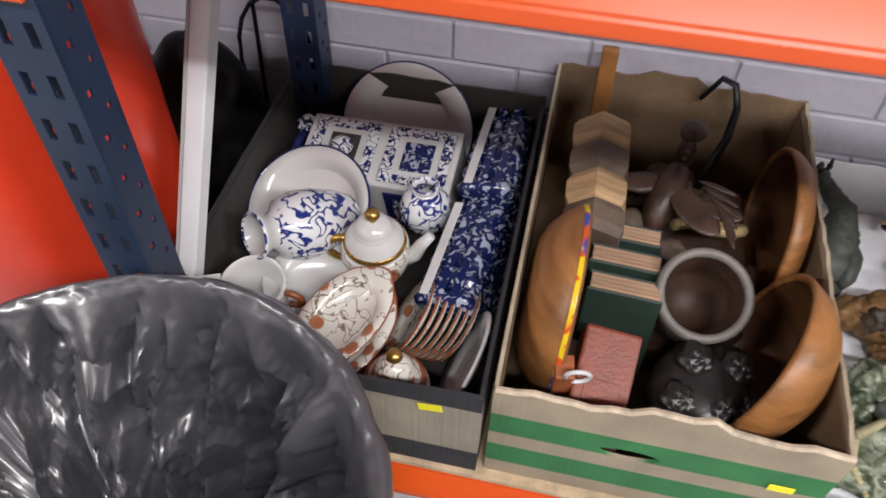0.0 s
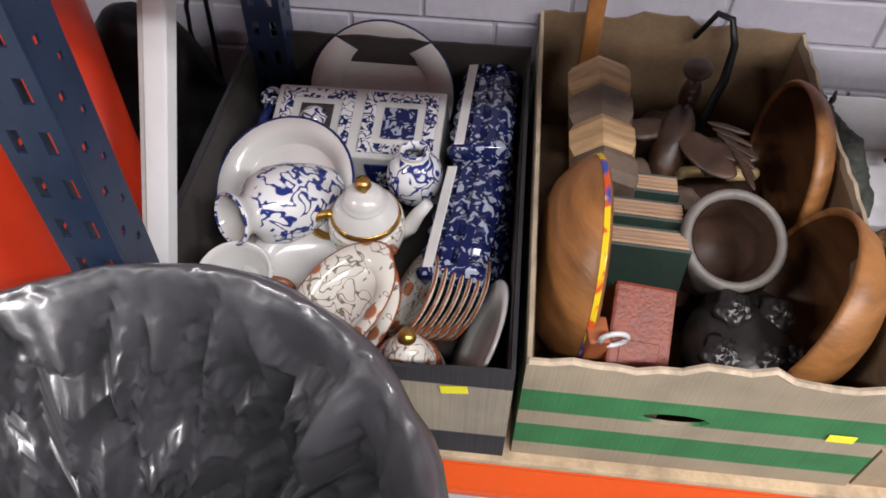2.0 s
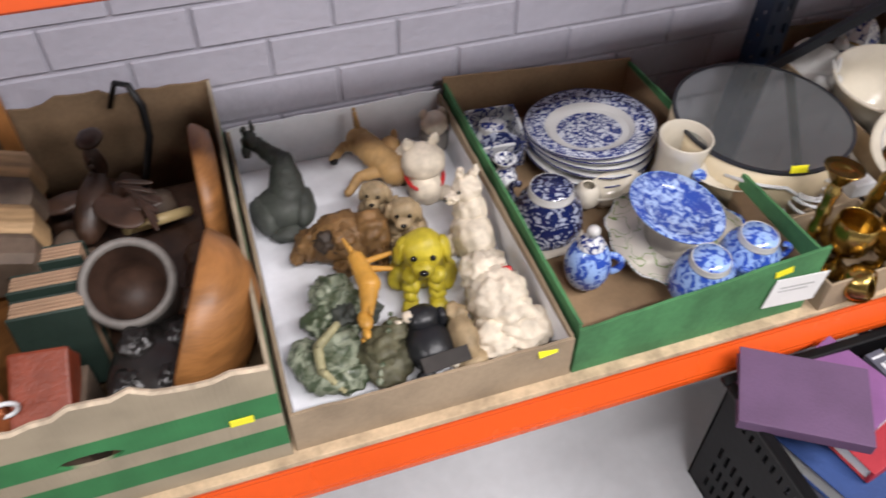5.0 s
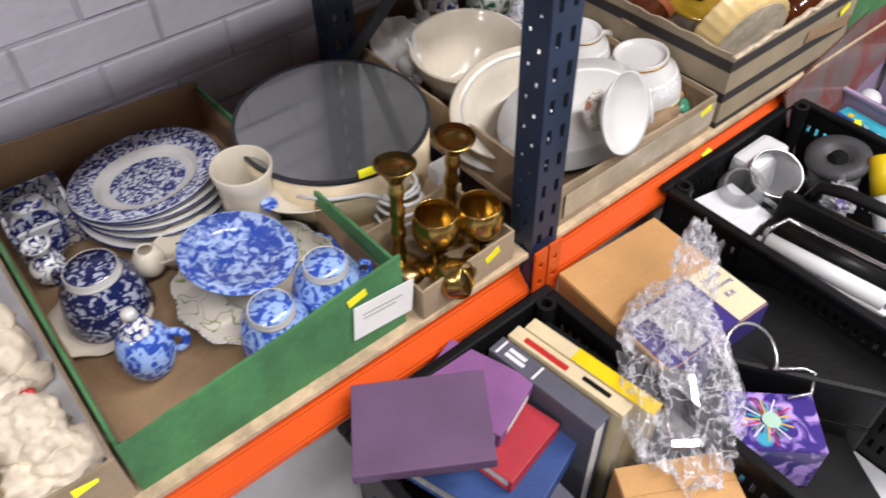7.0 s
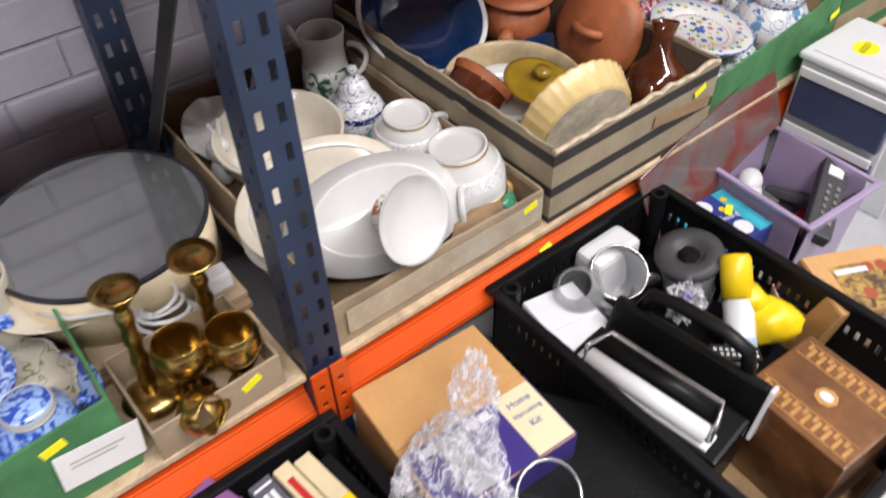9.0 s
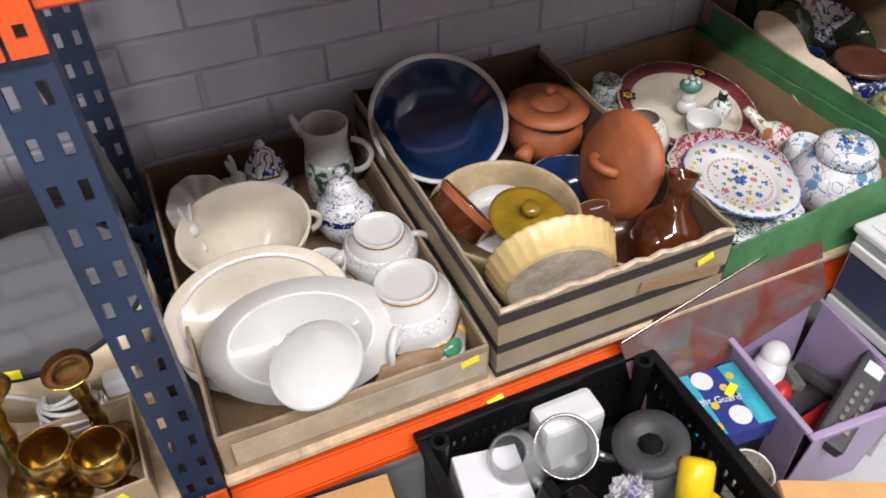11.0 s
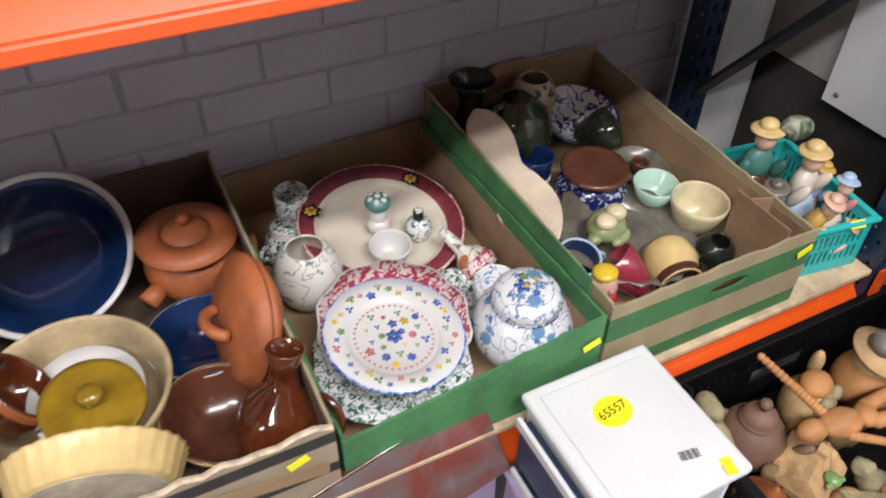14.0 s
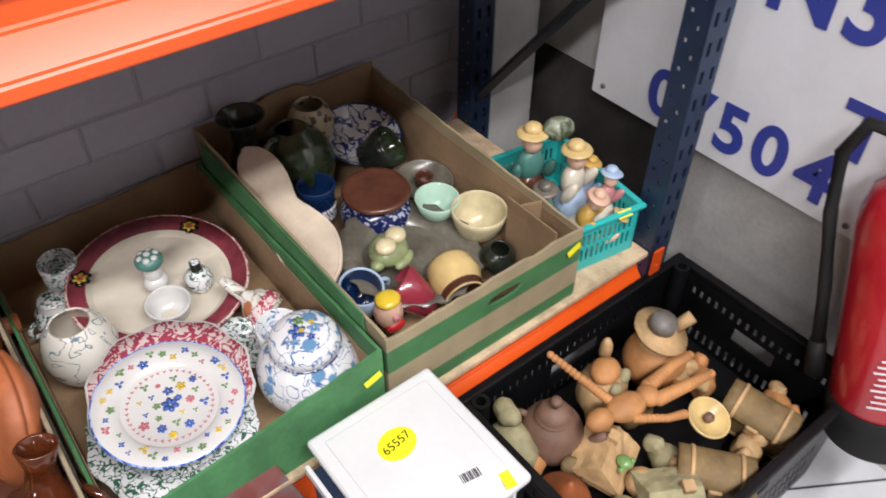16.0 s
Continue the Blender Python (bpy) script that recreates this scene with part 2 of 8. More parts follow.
floor = tagged(part("floor", block(-5, 6, -3.6, 1.4, -0.1, 0.0), M["floor"]), "light grey painted concrete floor", "floor", kind="structure")
# ceiling and south, west, east walls: unseen, added to control bounce light
ceiling = tagged(part("ceiling", block(-5, 6, -3.6, 1.4, 3.1, 3.2), M["plain"]), "unseen plain grey ceiling, added to set the bounce light", "ceiling", kind="structure")
wall_back = tagged(part("wall_north", block(-5, 6, WALL, WALL + 0.25, 0, 3.1), M["mortar"]), "lilac-grey painted brick wall", "wall", kind="structure")
tagged(part("wall_south", block(-5, 6, -3.7, -3.6, 0, 3.1), M["plain"]), "unseen plain grey wall behind the aisle, added to set the bounce light", "wall", kind="structure")
tagged(part("wall_west", block(-5.1, -5, -3.6, 1.35, 0, 3.1), M["plain"]), "unseen plain grey outer wall, added to set the bounce light", "wall", kind="structure")
tagged(part("wall_east", block(6, 6.1, -3.6, 1.35, 0, 3.1), M["plain"]), "unseen plain grey outer wall, added to set the bounce light", "wall", kind="structure")

for lx, ly in LAMPS:
    f = thing("ceiling_light", "long white fluorescent ceiling light", "light", pose(lx, ly, 2.95), "strip lights")
    part("housing", block(-0.85, 0.85, -0.1, 0.1, 0.02, 0.15, 0.01), M["white_board"], f)


# ---- racking ----
def upright(x, y, name, high, face):
    """A slotted steel post; face is the side on which its slots show (-1 to the aisle)."""
    t = thing(name, "dark blue slotted steel racking upright", "racking post", pose(x, y, 0), "racking uprights")
    w, d = 0.056, 0.05
    zs = [0.0]
    z = 0.06
    while z < high - 0.05:
        zs += [z, z + 0.024]
        z += 0.05
    zs.append(high)
    xs = [-w / 2, -0.0175, -0.0085, 0.0085, 0.0175, w / 2]
    part("front_plate", pierced(xs, zs, lambda i, j: not (i in (1, 3) and j % 2), 0.003), M["steel_blue"], t)
    zs = [0.0]
    z = 0.05
    while z < high - 0.05:
        zs += [z, z + 0.009, z + 0.025, z + 0.033]
        z += 0.05
    zs.append(high)
    ys = [0.0035, 0.015, 0.022, 0.033, 0.039, d]
    ok = lambda i, j: not ((i == 1 and j % 4 == 1) or (i == 3 and j % 4 == 3))
    part("side_plate", pierced(ys, zs, ok, 0.003, pose(w / 2, 0, 0, 0, 0, 90)), M["steel_blue"], t)
    part("side_plate", pierced(ys, zs, ok, 0.003, pose(-w / 2 + 0.003, 0, 0, 0, 0, 90)), M["steel_blue"], t)
    return t


POSTS = (-0.427, 1.473, 3.385)
for px in POSTS:
    upright(px, FRONT, "racking_upright", 2.4, -1)
    upright(px, 0.985, "racking_upright", 2.4, -1)
    if px < 0:
        continue
    b = thing("rack_brace", "dark steel diagonal racking brace", "brace", None, "rack braces")
    part("bar", tube([(px, 0.99, 0.42), (px, 0.50, 1.02)], 0.012, 4), M["dark_steel"], b)
    part("bar", tube([(px, 0.50, 1.05), (px, 0.99, 1.65)], 0.012, 4), M["dark_steel"], b)


def beam(x0, x1, y, ztop, depth_sign=1):
    """A stepped orange box beam with a hooked end plate at each post."""
    t = thing("racking_beam", "orange enamelled stepped steel racking beam", "racking beam", None, "racking beams")
    s = depth_sign
    prof = [(0, -0.085), (0, -0.068), (s * 0.026, -0.04), (s * 0.026, 0.0), (s * 0.06, 0.0), (s * 0.06, -0.085)]
    bm = bmesh.new()
    a = [bm.verts.new((x0, y + p, ztop + q)) for p, q in prof]
    c = [bm.verts.new((x1, y + p, ztop + q)) for p, q in prof]
    n = len(prof)
    for i in range(n):
        bm.faces.new((a[i], a[(i + 1) % n], c[(i + 1) % n], c[i]))
    bm.faces.new(a)
    bm.faces.new(c)
    bmesh.ops.bevel(bm, geom=[e for e in bm.edges if abs(e.verts[0].co.x - e.verts[1].co.x) > 0.5], offset=0.003, segments=2, affect="EDGES")
    part("rail", bm, M["orange"], t)
    for xe, d in ((x0, 1), (x1, -1)):
        hx = [-0.014, -0.005, 0.004, 0.013]
        hz = [-0.115, -0.1, -0.088, -0.06, -0.048, -0.02, -0.008, 0.02]
        part("end_plate", pierced(hx, hz, lambda i, j: not (i == 1 and j in (1, 3, 5)), 0.004, pose(xe - d * 0.0145, y - s * 0.008 - (0.004 if s < 0 else 0), ztop)), M["orange"], t)
    return t


for x0, x1 in zip(POSTS, POSTS[1:]):
    a, c = x0 + 0.03, x1 - 0.03
    for ztop in (SHELF - 0.012, 1.125):
        beam(a, c, FRONT - 0.004, ztop)
        beam(a, c, 1.035, ztop, -1)
        if ztop > 1 and x0 < 0:
            continue
        d = tagged(part("shelf_board", block(a, c, FRONT + 0.003, 1.03, ztop + 0.001, ztop + 0.0125 if ztop < 1 else ztop + 0.019, 0.002), M["chip"]), "pale chipboard shelf on orange beams", "shelf", group="shelf boards")

# brick wall: the courses that show, one by one
rng = random.Random(5)
bme = []
for w in (PITCH - 0.006, PITCH / 2 - 0.006):
    me_b = block(-w / 2, w / 2, -0.004, 0.02, -COURSE / 2 + 0.003, COURSE / 2 - 0.003, 0.0025, 1)
    o = part("brick", me_b, M["brick"], wall_back)
    bme.append(o.data)
    bpy.data.objects.remove(o)
rest = bmesh.new()
for row in range(-4, 27):
    z = 0.657 + (row - 4) * COURSE
    if z < 0.05 or z > 3.0:
        continue
    off = 0.258 - (row % 2) * PITCH / 2
    for k in range(-8, 20):
        x = k * PITCH + off
        if 0.33 < z < 1.15 and -1.0 < x < 3.6:
            o = new("brick", bme[0])
            o.parent = wall_back
            o.location = (x + rng.uniform(-0.002, 0.002), WALL + rng.uniform(-0.0015, 0.0015), z)
            o.rotation_euler = (rng.uniform(-0.008, 0.008), 0, rng.uniform(-0.004, 0.004))
        else:
            for v in [(-1, -1), (1, -1), (1, 1), (-1, 1)]:
                rest.verts.new((x + v[0] * (PITCH / 2 - 0.005), WALL - 0.005, z + v[1] * (COURSE / 2 - 0.005)))
            rest.verts.ensure_lookup_table()
            rest.faces.new(rest.verts[-4:])
        if len(rest.faces) > 400:
            break
ex = bmesh.ops.extrude_face_region(rest, geom=list(rest.faces))
for v in ex["geom"]:
    if isinstance(v, bmesh.types.BMVert):
        v.co.y += 0.01
tagged(part("far_bricks", rest, M["brick"], wall_back), kind="stuff")


# ---- cardboard boxes ----
def carton(x0, x1, y0, y1, front, back, left, right, skin, inside, label, torn=0.0, hole=None, back_notch=False, seed=1, z=SHELF, lip=True, twist=0.0, dip=None):
    """An open carton: four card walls and a floor, each its own panel."""
    cx, cy = (x0 + x1) / 2, (y0 + y1) / 2
    t = thing("cardboard_box", label, "box", pose(cx, cy, z + 0.001, 0, 0, twist), "boxes on the shelf")
    hw, hd, th = (x1 - x0) / 2, (y1 - y0) / 2, 0.005
    rng = random.Random(seed)

    def panel(n, w, top_l, top_r, m, amount, holes=(), notch=None, mt=skin):
        top = jag((w, top_r), (-w, top_l), max(14, int(w * 90)), amount, seed + hash_of(n))
        if notch:
            top = [(x, zz + (notch[2] if notch[0] < x < notch[1] else 0)) for x, zz in top]
        out = [(-w, 0), (w, 0)] + top
        if holes:
            hx, hz, hr = hole
            xs = [x for x, zz in reversed(top)]
            xs = sorted([x for x in xs if abs(x - hx) > hr + 0.004] + [hx + hr * k / 4 for k in range(-4, 5)])
            bm, cols = bmesh.new(), []

            def height(x):
                for (xa, za), (xb, zb) in zip(top, top[1:]):
                    if xb - 1e-6 <= x <= xa + 1e-6:
                        return za + (zb - za) * (x - xa) / (xb - xa)
                return top[0][1]

            for x in xs:
                e = 0.011 * math.sqrt(max(0, 1 - ((x - hx) / hr) ** 2)) if abs(x - hx) <= hr else 0
                cols.append([bm.verts.new((x, 0, q)) for q in (0, hz - e - 1e-4, hz + e + 1e-4, height(x))])
            for k, (p, q) in enumerate(zip(cols, cols[1:])):
                inside_hole = abs((xs[k] + xs[k + 1]) / 2 - hx) < hr
                for j in range(3):
                    if not (j == 1 and inside_hole):
                        bm.faces.new((p[j], q[j], q[j + 1], p[j + 1]))
            ex = bmesh.ops.extrude_face_region(bm, geom=list(bm.faces))
            for v in ex["geom"]:
                if isinstance(v, bmesh.types.BMVert):
                    v.co.y += th
            bmesh.ops.transform(bm, matrix=m, verts=bm.verts)
            return part(n, bm, mt, t)
        ob = part(n, slab(out, th, (), m), mt, t)
        return ob

    hs = hole
    if torn >= 0.01:
        fib = [(x, 0.0025 + 0.002 * noise.noise(Vector((x * 90, seed, 0))), zz + 0.001) for x, zz in jag((hw - 0.002, front[1]), (-hw + 0.002, front[0]), max(14, int(hw * 90)), torn, seed + hash_of("front_wall"))]
        if dip:
            fib = [(x, y, zz + (dip[2] if dip[0] < x < dip[1] else 0)) for x, y, zz in fib]
        part("torn_edge", moved(tube(fib, 0.0042, 5), pose(0, -hd, 0)), M["torn"], t, "pale torn corrugated edge")
    panel("front_wall", hw, front[0], front[1], pose(0, -hd, 0), torn, hs or (), dip)
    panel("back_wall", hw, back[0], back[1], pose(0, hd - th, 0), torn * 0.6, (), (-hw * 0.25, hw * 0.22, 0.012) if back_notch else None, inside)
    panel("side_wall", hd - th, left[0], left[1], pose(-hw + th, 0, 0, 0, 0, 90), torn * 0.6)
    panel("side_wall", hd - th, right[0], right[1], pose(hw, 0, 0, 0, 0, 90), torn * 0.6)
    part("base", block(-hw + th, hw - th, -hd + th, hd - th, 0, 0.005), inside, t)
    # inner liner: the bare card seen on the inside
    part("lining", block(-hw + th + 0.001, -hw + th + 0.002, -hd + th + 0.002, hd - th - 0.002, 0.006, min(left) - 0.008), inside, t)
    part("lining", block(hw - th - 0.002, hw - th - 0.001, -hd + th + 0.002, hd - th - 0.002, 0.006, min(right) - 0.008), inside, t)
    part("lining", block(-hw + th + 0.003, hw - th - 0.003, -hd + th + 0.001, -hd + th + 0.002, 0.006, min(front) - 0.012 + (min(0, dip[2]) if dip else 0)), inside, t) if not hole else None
    return t


def hash_of(n):
    return sum(ord(c) for c in n)


def sticker(x, y, z, rx=90, rz=0, w=0.03, h=0.014, ry=0):
    s = tagged(part("sticker", block(-w / 2, w / 2, -h / 2, h / 2, 0, 0.0012, 0.0004, 1), M["yellow"], None, "", pose(x, y, z, rx, ry, rz)), "small bright yellow paper lot sticker", "sticker", "lot stickers")
    return s

BX = []
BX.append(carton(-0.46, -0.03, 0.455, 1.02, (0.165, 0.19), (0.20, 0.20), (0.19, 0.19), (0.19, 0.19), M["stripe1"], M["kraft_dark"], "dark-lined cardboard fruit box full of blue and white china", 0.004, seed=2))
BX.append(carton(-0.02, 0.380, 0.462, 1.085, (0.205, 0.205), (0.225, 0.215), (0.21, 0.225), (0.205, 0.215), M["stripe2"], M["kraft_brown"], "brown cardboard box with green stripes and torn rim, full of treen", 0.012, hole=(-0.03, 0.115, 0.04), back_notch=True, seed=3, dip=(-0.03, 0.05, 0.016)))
BX.append(carton(0.387, 0.797, 0.465, 1.085, (0.085, 0.085), (0.108, 0.110), (0.09, 0.105), (0.09, 0.105), M["kraft"], M["white_card"], "shallow white-lined cardboard tray of dog figurines", 0.006, seed=4))
BX.append(carton(0.803, 1.212, 0.465, 1.085, (0.10, 0.14), (0.135, 0.10), (0.11, 0.125), (0.125, 0.095), M["green_card"], M["kraft_warm"], "green cardboard fruit box of blue and white tableware", 0.004, seed=5))
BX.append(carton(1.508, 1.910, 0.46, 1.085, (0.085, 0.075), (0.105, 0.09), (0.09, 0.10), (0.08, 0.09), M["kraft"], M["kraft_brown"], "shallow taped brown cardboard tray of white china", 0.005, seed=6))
# inside card colour includes the shade under the bowls
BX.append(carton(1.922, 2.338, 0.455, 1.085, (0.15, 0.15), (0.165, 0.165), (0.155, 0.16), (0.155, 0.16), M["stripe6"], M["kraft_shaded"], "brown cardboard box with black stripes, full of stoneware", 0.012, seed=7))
BX.append(carton(2.346, 2.752, 0.46, 1.085, (0.10, 0.15), (0.105, 0.120), (0.11, 0.10), (0.15, 0.118), M["green_card"], M["kraft_warm"], "green-fronted cardboard box of printed china", 0.005, seed=8))
BX.append(carton(2.760, 3.162, 0.46, 1.085, (0.16, 0.16), (0.19, 0.19), (0.165, 0.185), (0.155, 0.180), M["stripe8"], M["kraft_warm"], "brown and green cardboard box of studio pottery", 0.006, hole=(0.03, 0.11, 0.04), seed=9, back_notch=True))


# ---- makers of pottery, books and figures ----
BLUE, WHITE, CREAM = (0.010, 0.018, 0.10), (0.66, 0.67, 0.68), (0.70, 0.62, 0.46)
M.update(
    white_glaze=mat("white_glaze", (0.59, 0.59, 0.575), 0.16, var=0.04, scale=10, bump=0.0, coat=0.3),
    ivory=mat("ivory_glaze", (0.62, 0.57, 0.47), 0.2, var=0.08, scale=12, bump=0.0, coat=0.3),
    blue_print=glaze("blue_transfer_print", WHITE, BLUE, 75, 0.055, kind="vine"),
    blue_dense=glaze("dense_blue_print", (0.34, 0.37, 0.46), (0.008, 0.014, 0.075), 70, 0.115, kind="vine"),
    blue_sprig=glaze("blue_sprigs", WHITE, (0.016, 0.03, 0.17), 42, 0.045, kind="vine"),
    blue_solid=mat("cobalt_glaze", (0.012, 0.020, 0.10), 0.14, var=0.3, scale=25, bump=0, coat=0.4),
    border_blue=glaze("blue_border_print", (0.50, 0.53, 0.60), (0.016, 0.03, 0.15), 85, 0.075, kind="vine"),
    scene_blue=glaze("blue_landscape_print", (0.36, 0.48, 0.74), (0.03, 0.07, 0.34), 58, 0.47, spread=0.08),
    mid_blue=glaze("mid_blue_print", (0.30, 0.45, 0.78), (0.03, 0.08, 0.42), 70, 0.5),
    floral=glaze("floral_print", (0.64, 0.62, 0.56), (0.16, 0.13, 0.09), 48, 0.02, kind="vine", second=(0.36, 0.13, 0.06)),
    floral_multi=glaze("bright_floral_print", WHITE, (0.07, 0.10, 0.42), 62, 0.60, second=(0.55, 0.20, 0.12)),
    spring_print=glaze("green_and_pink_sprigs", (0.62, 0.58, 0.50), (0.16, 0.27, 0.06), 34, 0.016, kind="vine"),
    green_sprig=glaze("green_sprigs", WHITE, (0.03, 0.11, 0.07), 85, 0.045, kind="vine"),
    pink_print=glaze("pink_transfer_print", (0.68, 0.56, 0.54), (0.36, 0.05, 0.09), 80, 0.07, kind="vine"),
    gilt=mat("gilding", (0.55, 0.33, 0.09), 0.28, metal=0.9, var=0.2, bump=0),
    rust=mat("rust_glaze", (0.25, 0.075, 0.03), 0.25, var=0.3, bump=0, coat=0.2),
    terracotta=mat("terracotta", (0.35, 0.105, 0.036), 0.55, var=0.28, scale=14, bump=0.15),
    treacle=mat("treacle_glaze", (0.085, 0.021, 0.007), 0.09, var=0.45, scale=18, bump=0, coat=0.6),
    stoneware=mat("oatmeal_stoneware", (0.42, 0.33, 0.19), 0.35, var=0.25, scale=20, bump=0.06),
    olive=mat("olive_glaze", (0.24, 0.15, 0.012), 0.12, var=0.25, scale=18, bump=0, coat=0.5),
    straw=mat("straw_glaze", (0.62, 0.46, 0.20), 0.3, var=0.18, scale=16, bump=0.05),
    unglazed=mat("unglazed_base", (0.56, 0.49, 0.37), 0.7, var=0.3, scale=22, bump=0.1),
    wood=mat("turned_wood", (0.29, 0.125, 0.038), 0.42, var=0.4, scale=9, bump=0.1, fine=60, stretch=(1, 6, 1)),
    # darker copy of the turned wood: shade inside bowl and tray as colour
    wood_inner=mat("shaded_bowl_inside", (0.10, 0.042, 0.016), 0.38, var=0.4, scale=9, bump=0.1, fine=60, stretch=(1, 6, 1)),
    wood_dark=mat("dark_carved_wood", (0.055, 0.028, 0.017), 0.45, var=0.5, scale=20, bump=0.25),
    wood_pale=mat("pale_wood", (0.40, 0.26, 0.13), 0.6, var=0.35, scale=14, bump=0.15, stretch=(1, 1, 7)),
    wood_grey=mat("grey_brown_wood", (0.12, 0.085, 0.06), 0.65, var=0.4, scale=16, bump=0.2),
    ebony=mat("black_carved_resin", (0.018, 0.016, 0.015), 0.3, var=0.4, scale=30, bump=0.2),
    pewter=mat("grey_stone", (0.17, 0.155, 0.14), 0.5, var=0.3, scale=25, bump=0.15),
    pewter_in=mat("brown_stained_stone", (0.085, 0.045, 0.03), 0.55, var=0.5, scale=18, bump=0.1),
    leather=mat("red_leather", (0.20, 0.038, 0.016), 0.45, var=0.25, scale=30, bump=0.25, fine=200),
    cloth_green=mat("dark_green_cloth", (0.018, 0.035, 0.026), 0.6, var=0.3, bump=0.2),
    pages=mat("page_edges", (0.42, 0.27, 0.17), 0.8, var=0.3, scale=6, bump=0.4, fine=30, stretch=(1, 40, 1)),
    bone=mat("bone", (0.55, 0.42, 0.20), 0.4, var=0.2, bump=0.05),
    bag=mat("black_polythene", (0.058, 0.058, 0.065), 0.42, var=0.2, scale=10, bump=0.3, fine=30, coat=1.0),
    brass=mat("brass", (0.50, 0.34, 0.10), 0.24, metal=1.0, var=0.25, scale=22, bump=0.03),
    glass_green=mat("smoked_mirror_glass", (0.42, 0.44, 0.43), 0.09, metal=0.85, var=0.05, bump=0),
    enamel_cream=mat("cream_shade", (0.66, 0.55, 0.37), 0.45, var=0.12, scale=8, bump=0.03),
    white_plastic=mat("white_plastic", (0.62, 0.63, 0.64), 0.35, var=0.05, bump=0.0),
)
M["bag"].node_tree.nodes["Principled BSDF"].inputs["Specular IOR Level"].default_value = 1.0
M["bag"].node_tree.nodes["Principled BSDF"].inputs["Coat Roughness"].default_value = 0.20
M["paint_rim"] = glaze("painted_rim_colours", (0.75, 0.55, 0.02), (0.62, 0.09, 0.02), 22, 0.5, second=(0.03, 0.06, 0.35))
M["plate_rim"] = M["blue_print"]


def along(a, b, spin=0):
    """A pose at a whose z axis points to b."""
    a, b = Vector(a), Vector(b)
    return Matrix.Translation(a) @ (b - a).to_track_quat("Z", "Y").to_matrix().to_4x4() @ pose(0, 0, 0, 0, 0, spin)


def plate_profile(r, h, th=0.004, well=0.62):
    w = r * well
    return [(0, th), (w * 0.98, th), (w, th + 0.001), (w + 0.006, th + h * 0.45), (r - 0.001, h + th * 0.5), (r, h), (r - 0.001, h - th * 0.5), (w + 0.008, h * 0.3), (w + 0.002, 0.001), (w * 0.9, -0.001), (w * 0.86, 0.002), (0, 0.002)]


def plate(at, r, label, body, rim=None, centre=None, h=0.016, well=0.62, sx=1.0, sy=1.0, line=None, name="plate", group="", wavy=0):
    t = thing(name, label, name.replace("_", " "), at, group)

    def wave(bm):
        if wavy:
            for v in bm.verts:
                q = math.hypot(v.co.x, v.co.y)
                if q > r * 0.75:
                    k = 1 + 0.03 * math.cos(wavy * math.atan2(v.co.y, v.co.x)) * (q / r - 0.75) * 4
                    v.co.x *= k
                    v.co.y *= k
        return bm

    part("body", wave(lathe(plate_profile(r, h, well=well), 44, sx, sy)), body, t, smooth=True)
    w = r * well + 0.008
    if rim:
        z0, z1 = 0.0045 + h * 0.47, h + 0.0026
        part("rim_band", wave(lathe([(w, z0), (r - 0.004, z1), (r - 0.004, z1 - 0.0006), (w, z0 - 0.0006), (w, z0)], 44, sx, sy)), rim, t, smooth=True)
    if centre:
        q = r * well * 0.8
        part("centre_print", lathe([(0, 0.0047), (q, 0.0047), (q, 0.0041), (0, 0.0041)], 40, sx, sy), centre, t)
    if line:
        part("edge_line", wave(lathe([(r - 0.003, h + 0.0012), (r - 0.001, h + 0.0026), (r + 0.0006, h + 0.0004), (r - 0.001, h - 0.001), (r - 0.003, h + 0.0012)], 44, sx, sy)), line, t, smooth=True)
    return t


def hollow(r_h, th=0.004):
    """A closed thin-walled profile from an outer one that starts at the foot and ends at the mouth."""
    inner = [(max(0.002, r - th), z) for r, z in reversed(r_h)]
    inner[-1] = (inner[-1][0], inner[-1][1] + th)
    r, z = r_h[-1]
    return [(0, r_h[0][1])] + r_h + [(r - th * 0.5, z + th * 0.5)] + inner + [(0, inner[-1][1])]


def handle(c, r, a0, a1, thick, squash=1.0, flat=1.0):
    return tube(arc(c, r, a0, a1, 12, "xz", squash), thick, 8, flat=flat)


def vessel(name, label, at, outer, body, th=0.004, handles=(), bands=(), seg=32, category=None, handle_mat=None, inner=None, group="", sy=1.0):
    """A turned pot with optional handles (bmeshes) and printed bands ((z0, z1, material) on the outer wall)."""
    t = thing(name, label, category or name.replace("_", " "), at, group)
    part("body", lathe(hollow(outer, th), seg, 1, sy), body, t, smooth=True)
    for bm in handles:
        part("handle", bm, handle_mat or body, t, smooth=True)

    def rad(z):
        for (r0, za), (r1, zb) in zip(outer, outer[1:]):
            if za <= z <= zb and zb > za:
                return r0 + (r1 - r0) * (z - za) / (zb - za)
        return outer[-1][0]

    for z0, z1, mt in bands:
        zs = [z0 + (z1 - z0) * i / 6 for i in range(7)]
        pr = [(rad(z) + 0.0012, z) for z in zs]
        part("band", lathe(pr + [(r - 0.002, z) for r, z in reversed(pr)] + pr[:1], seg, 1, sy), mt, t, smooth=True)
    if inner:
        ri = [(max(0, r - th - 0.0006), z) for r, z in outer]
        part("inner_glaze", lathe([(0, ri[0][1] + th + 0.0008)] + [(max(0.001, q - 0.0005), max(z, ri[0][1] + th + 0.0008)) for q, z in ri[1:-1]] + [(ri[-1][0] - 0.0004, ri[-1][1])], seg, 1, sy), inner, t, smooth=True)
    return t


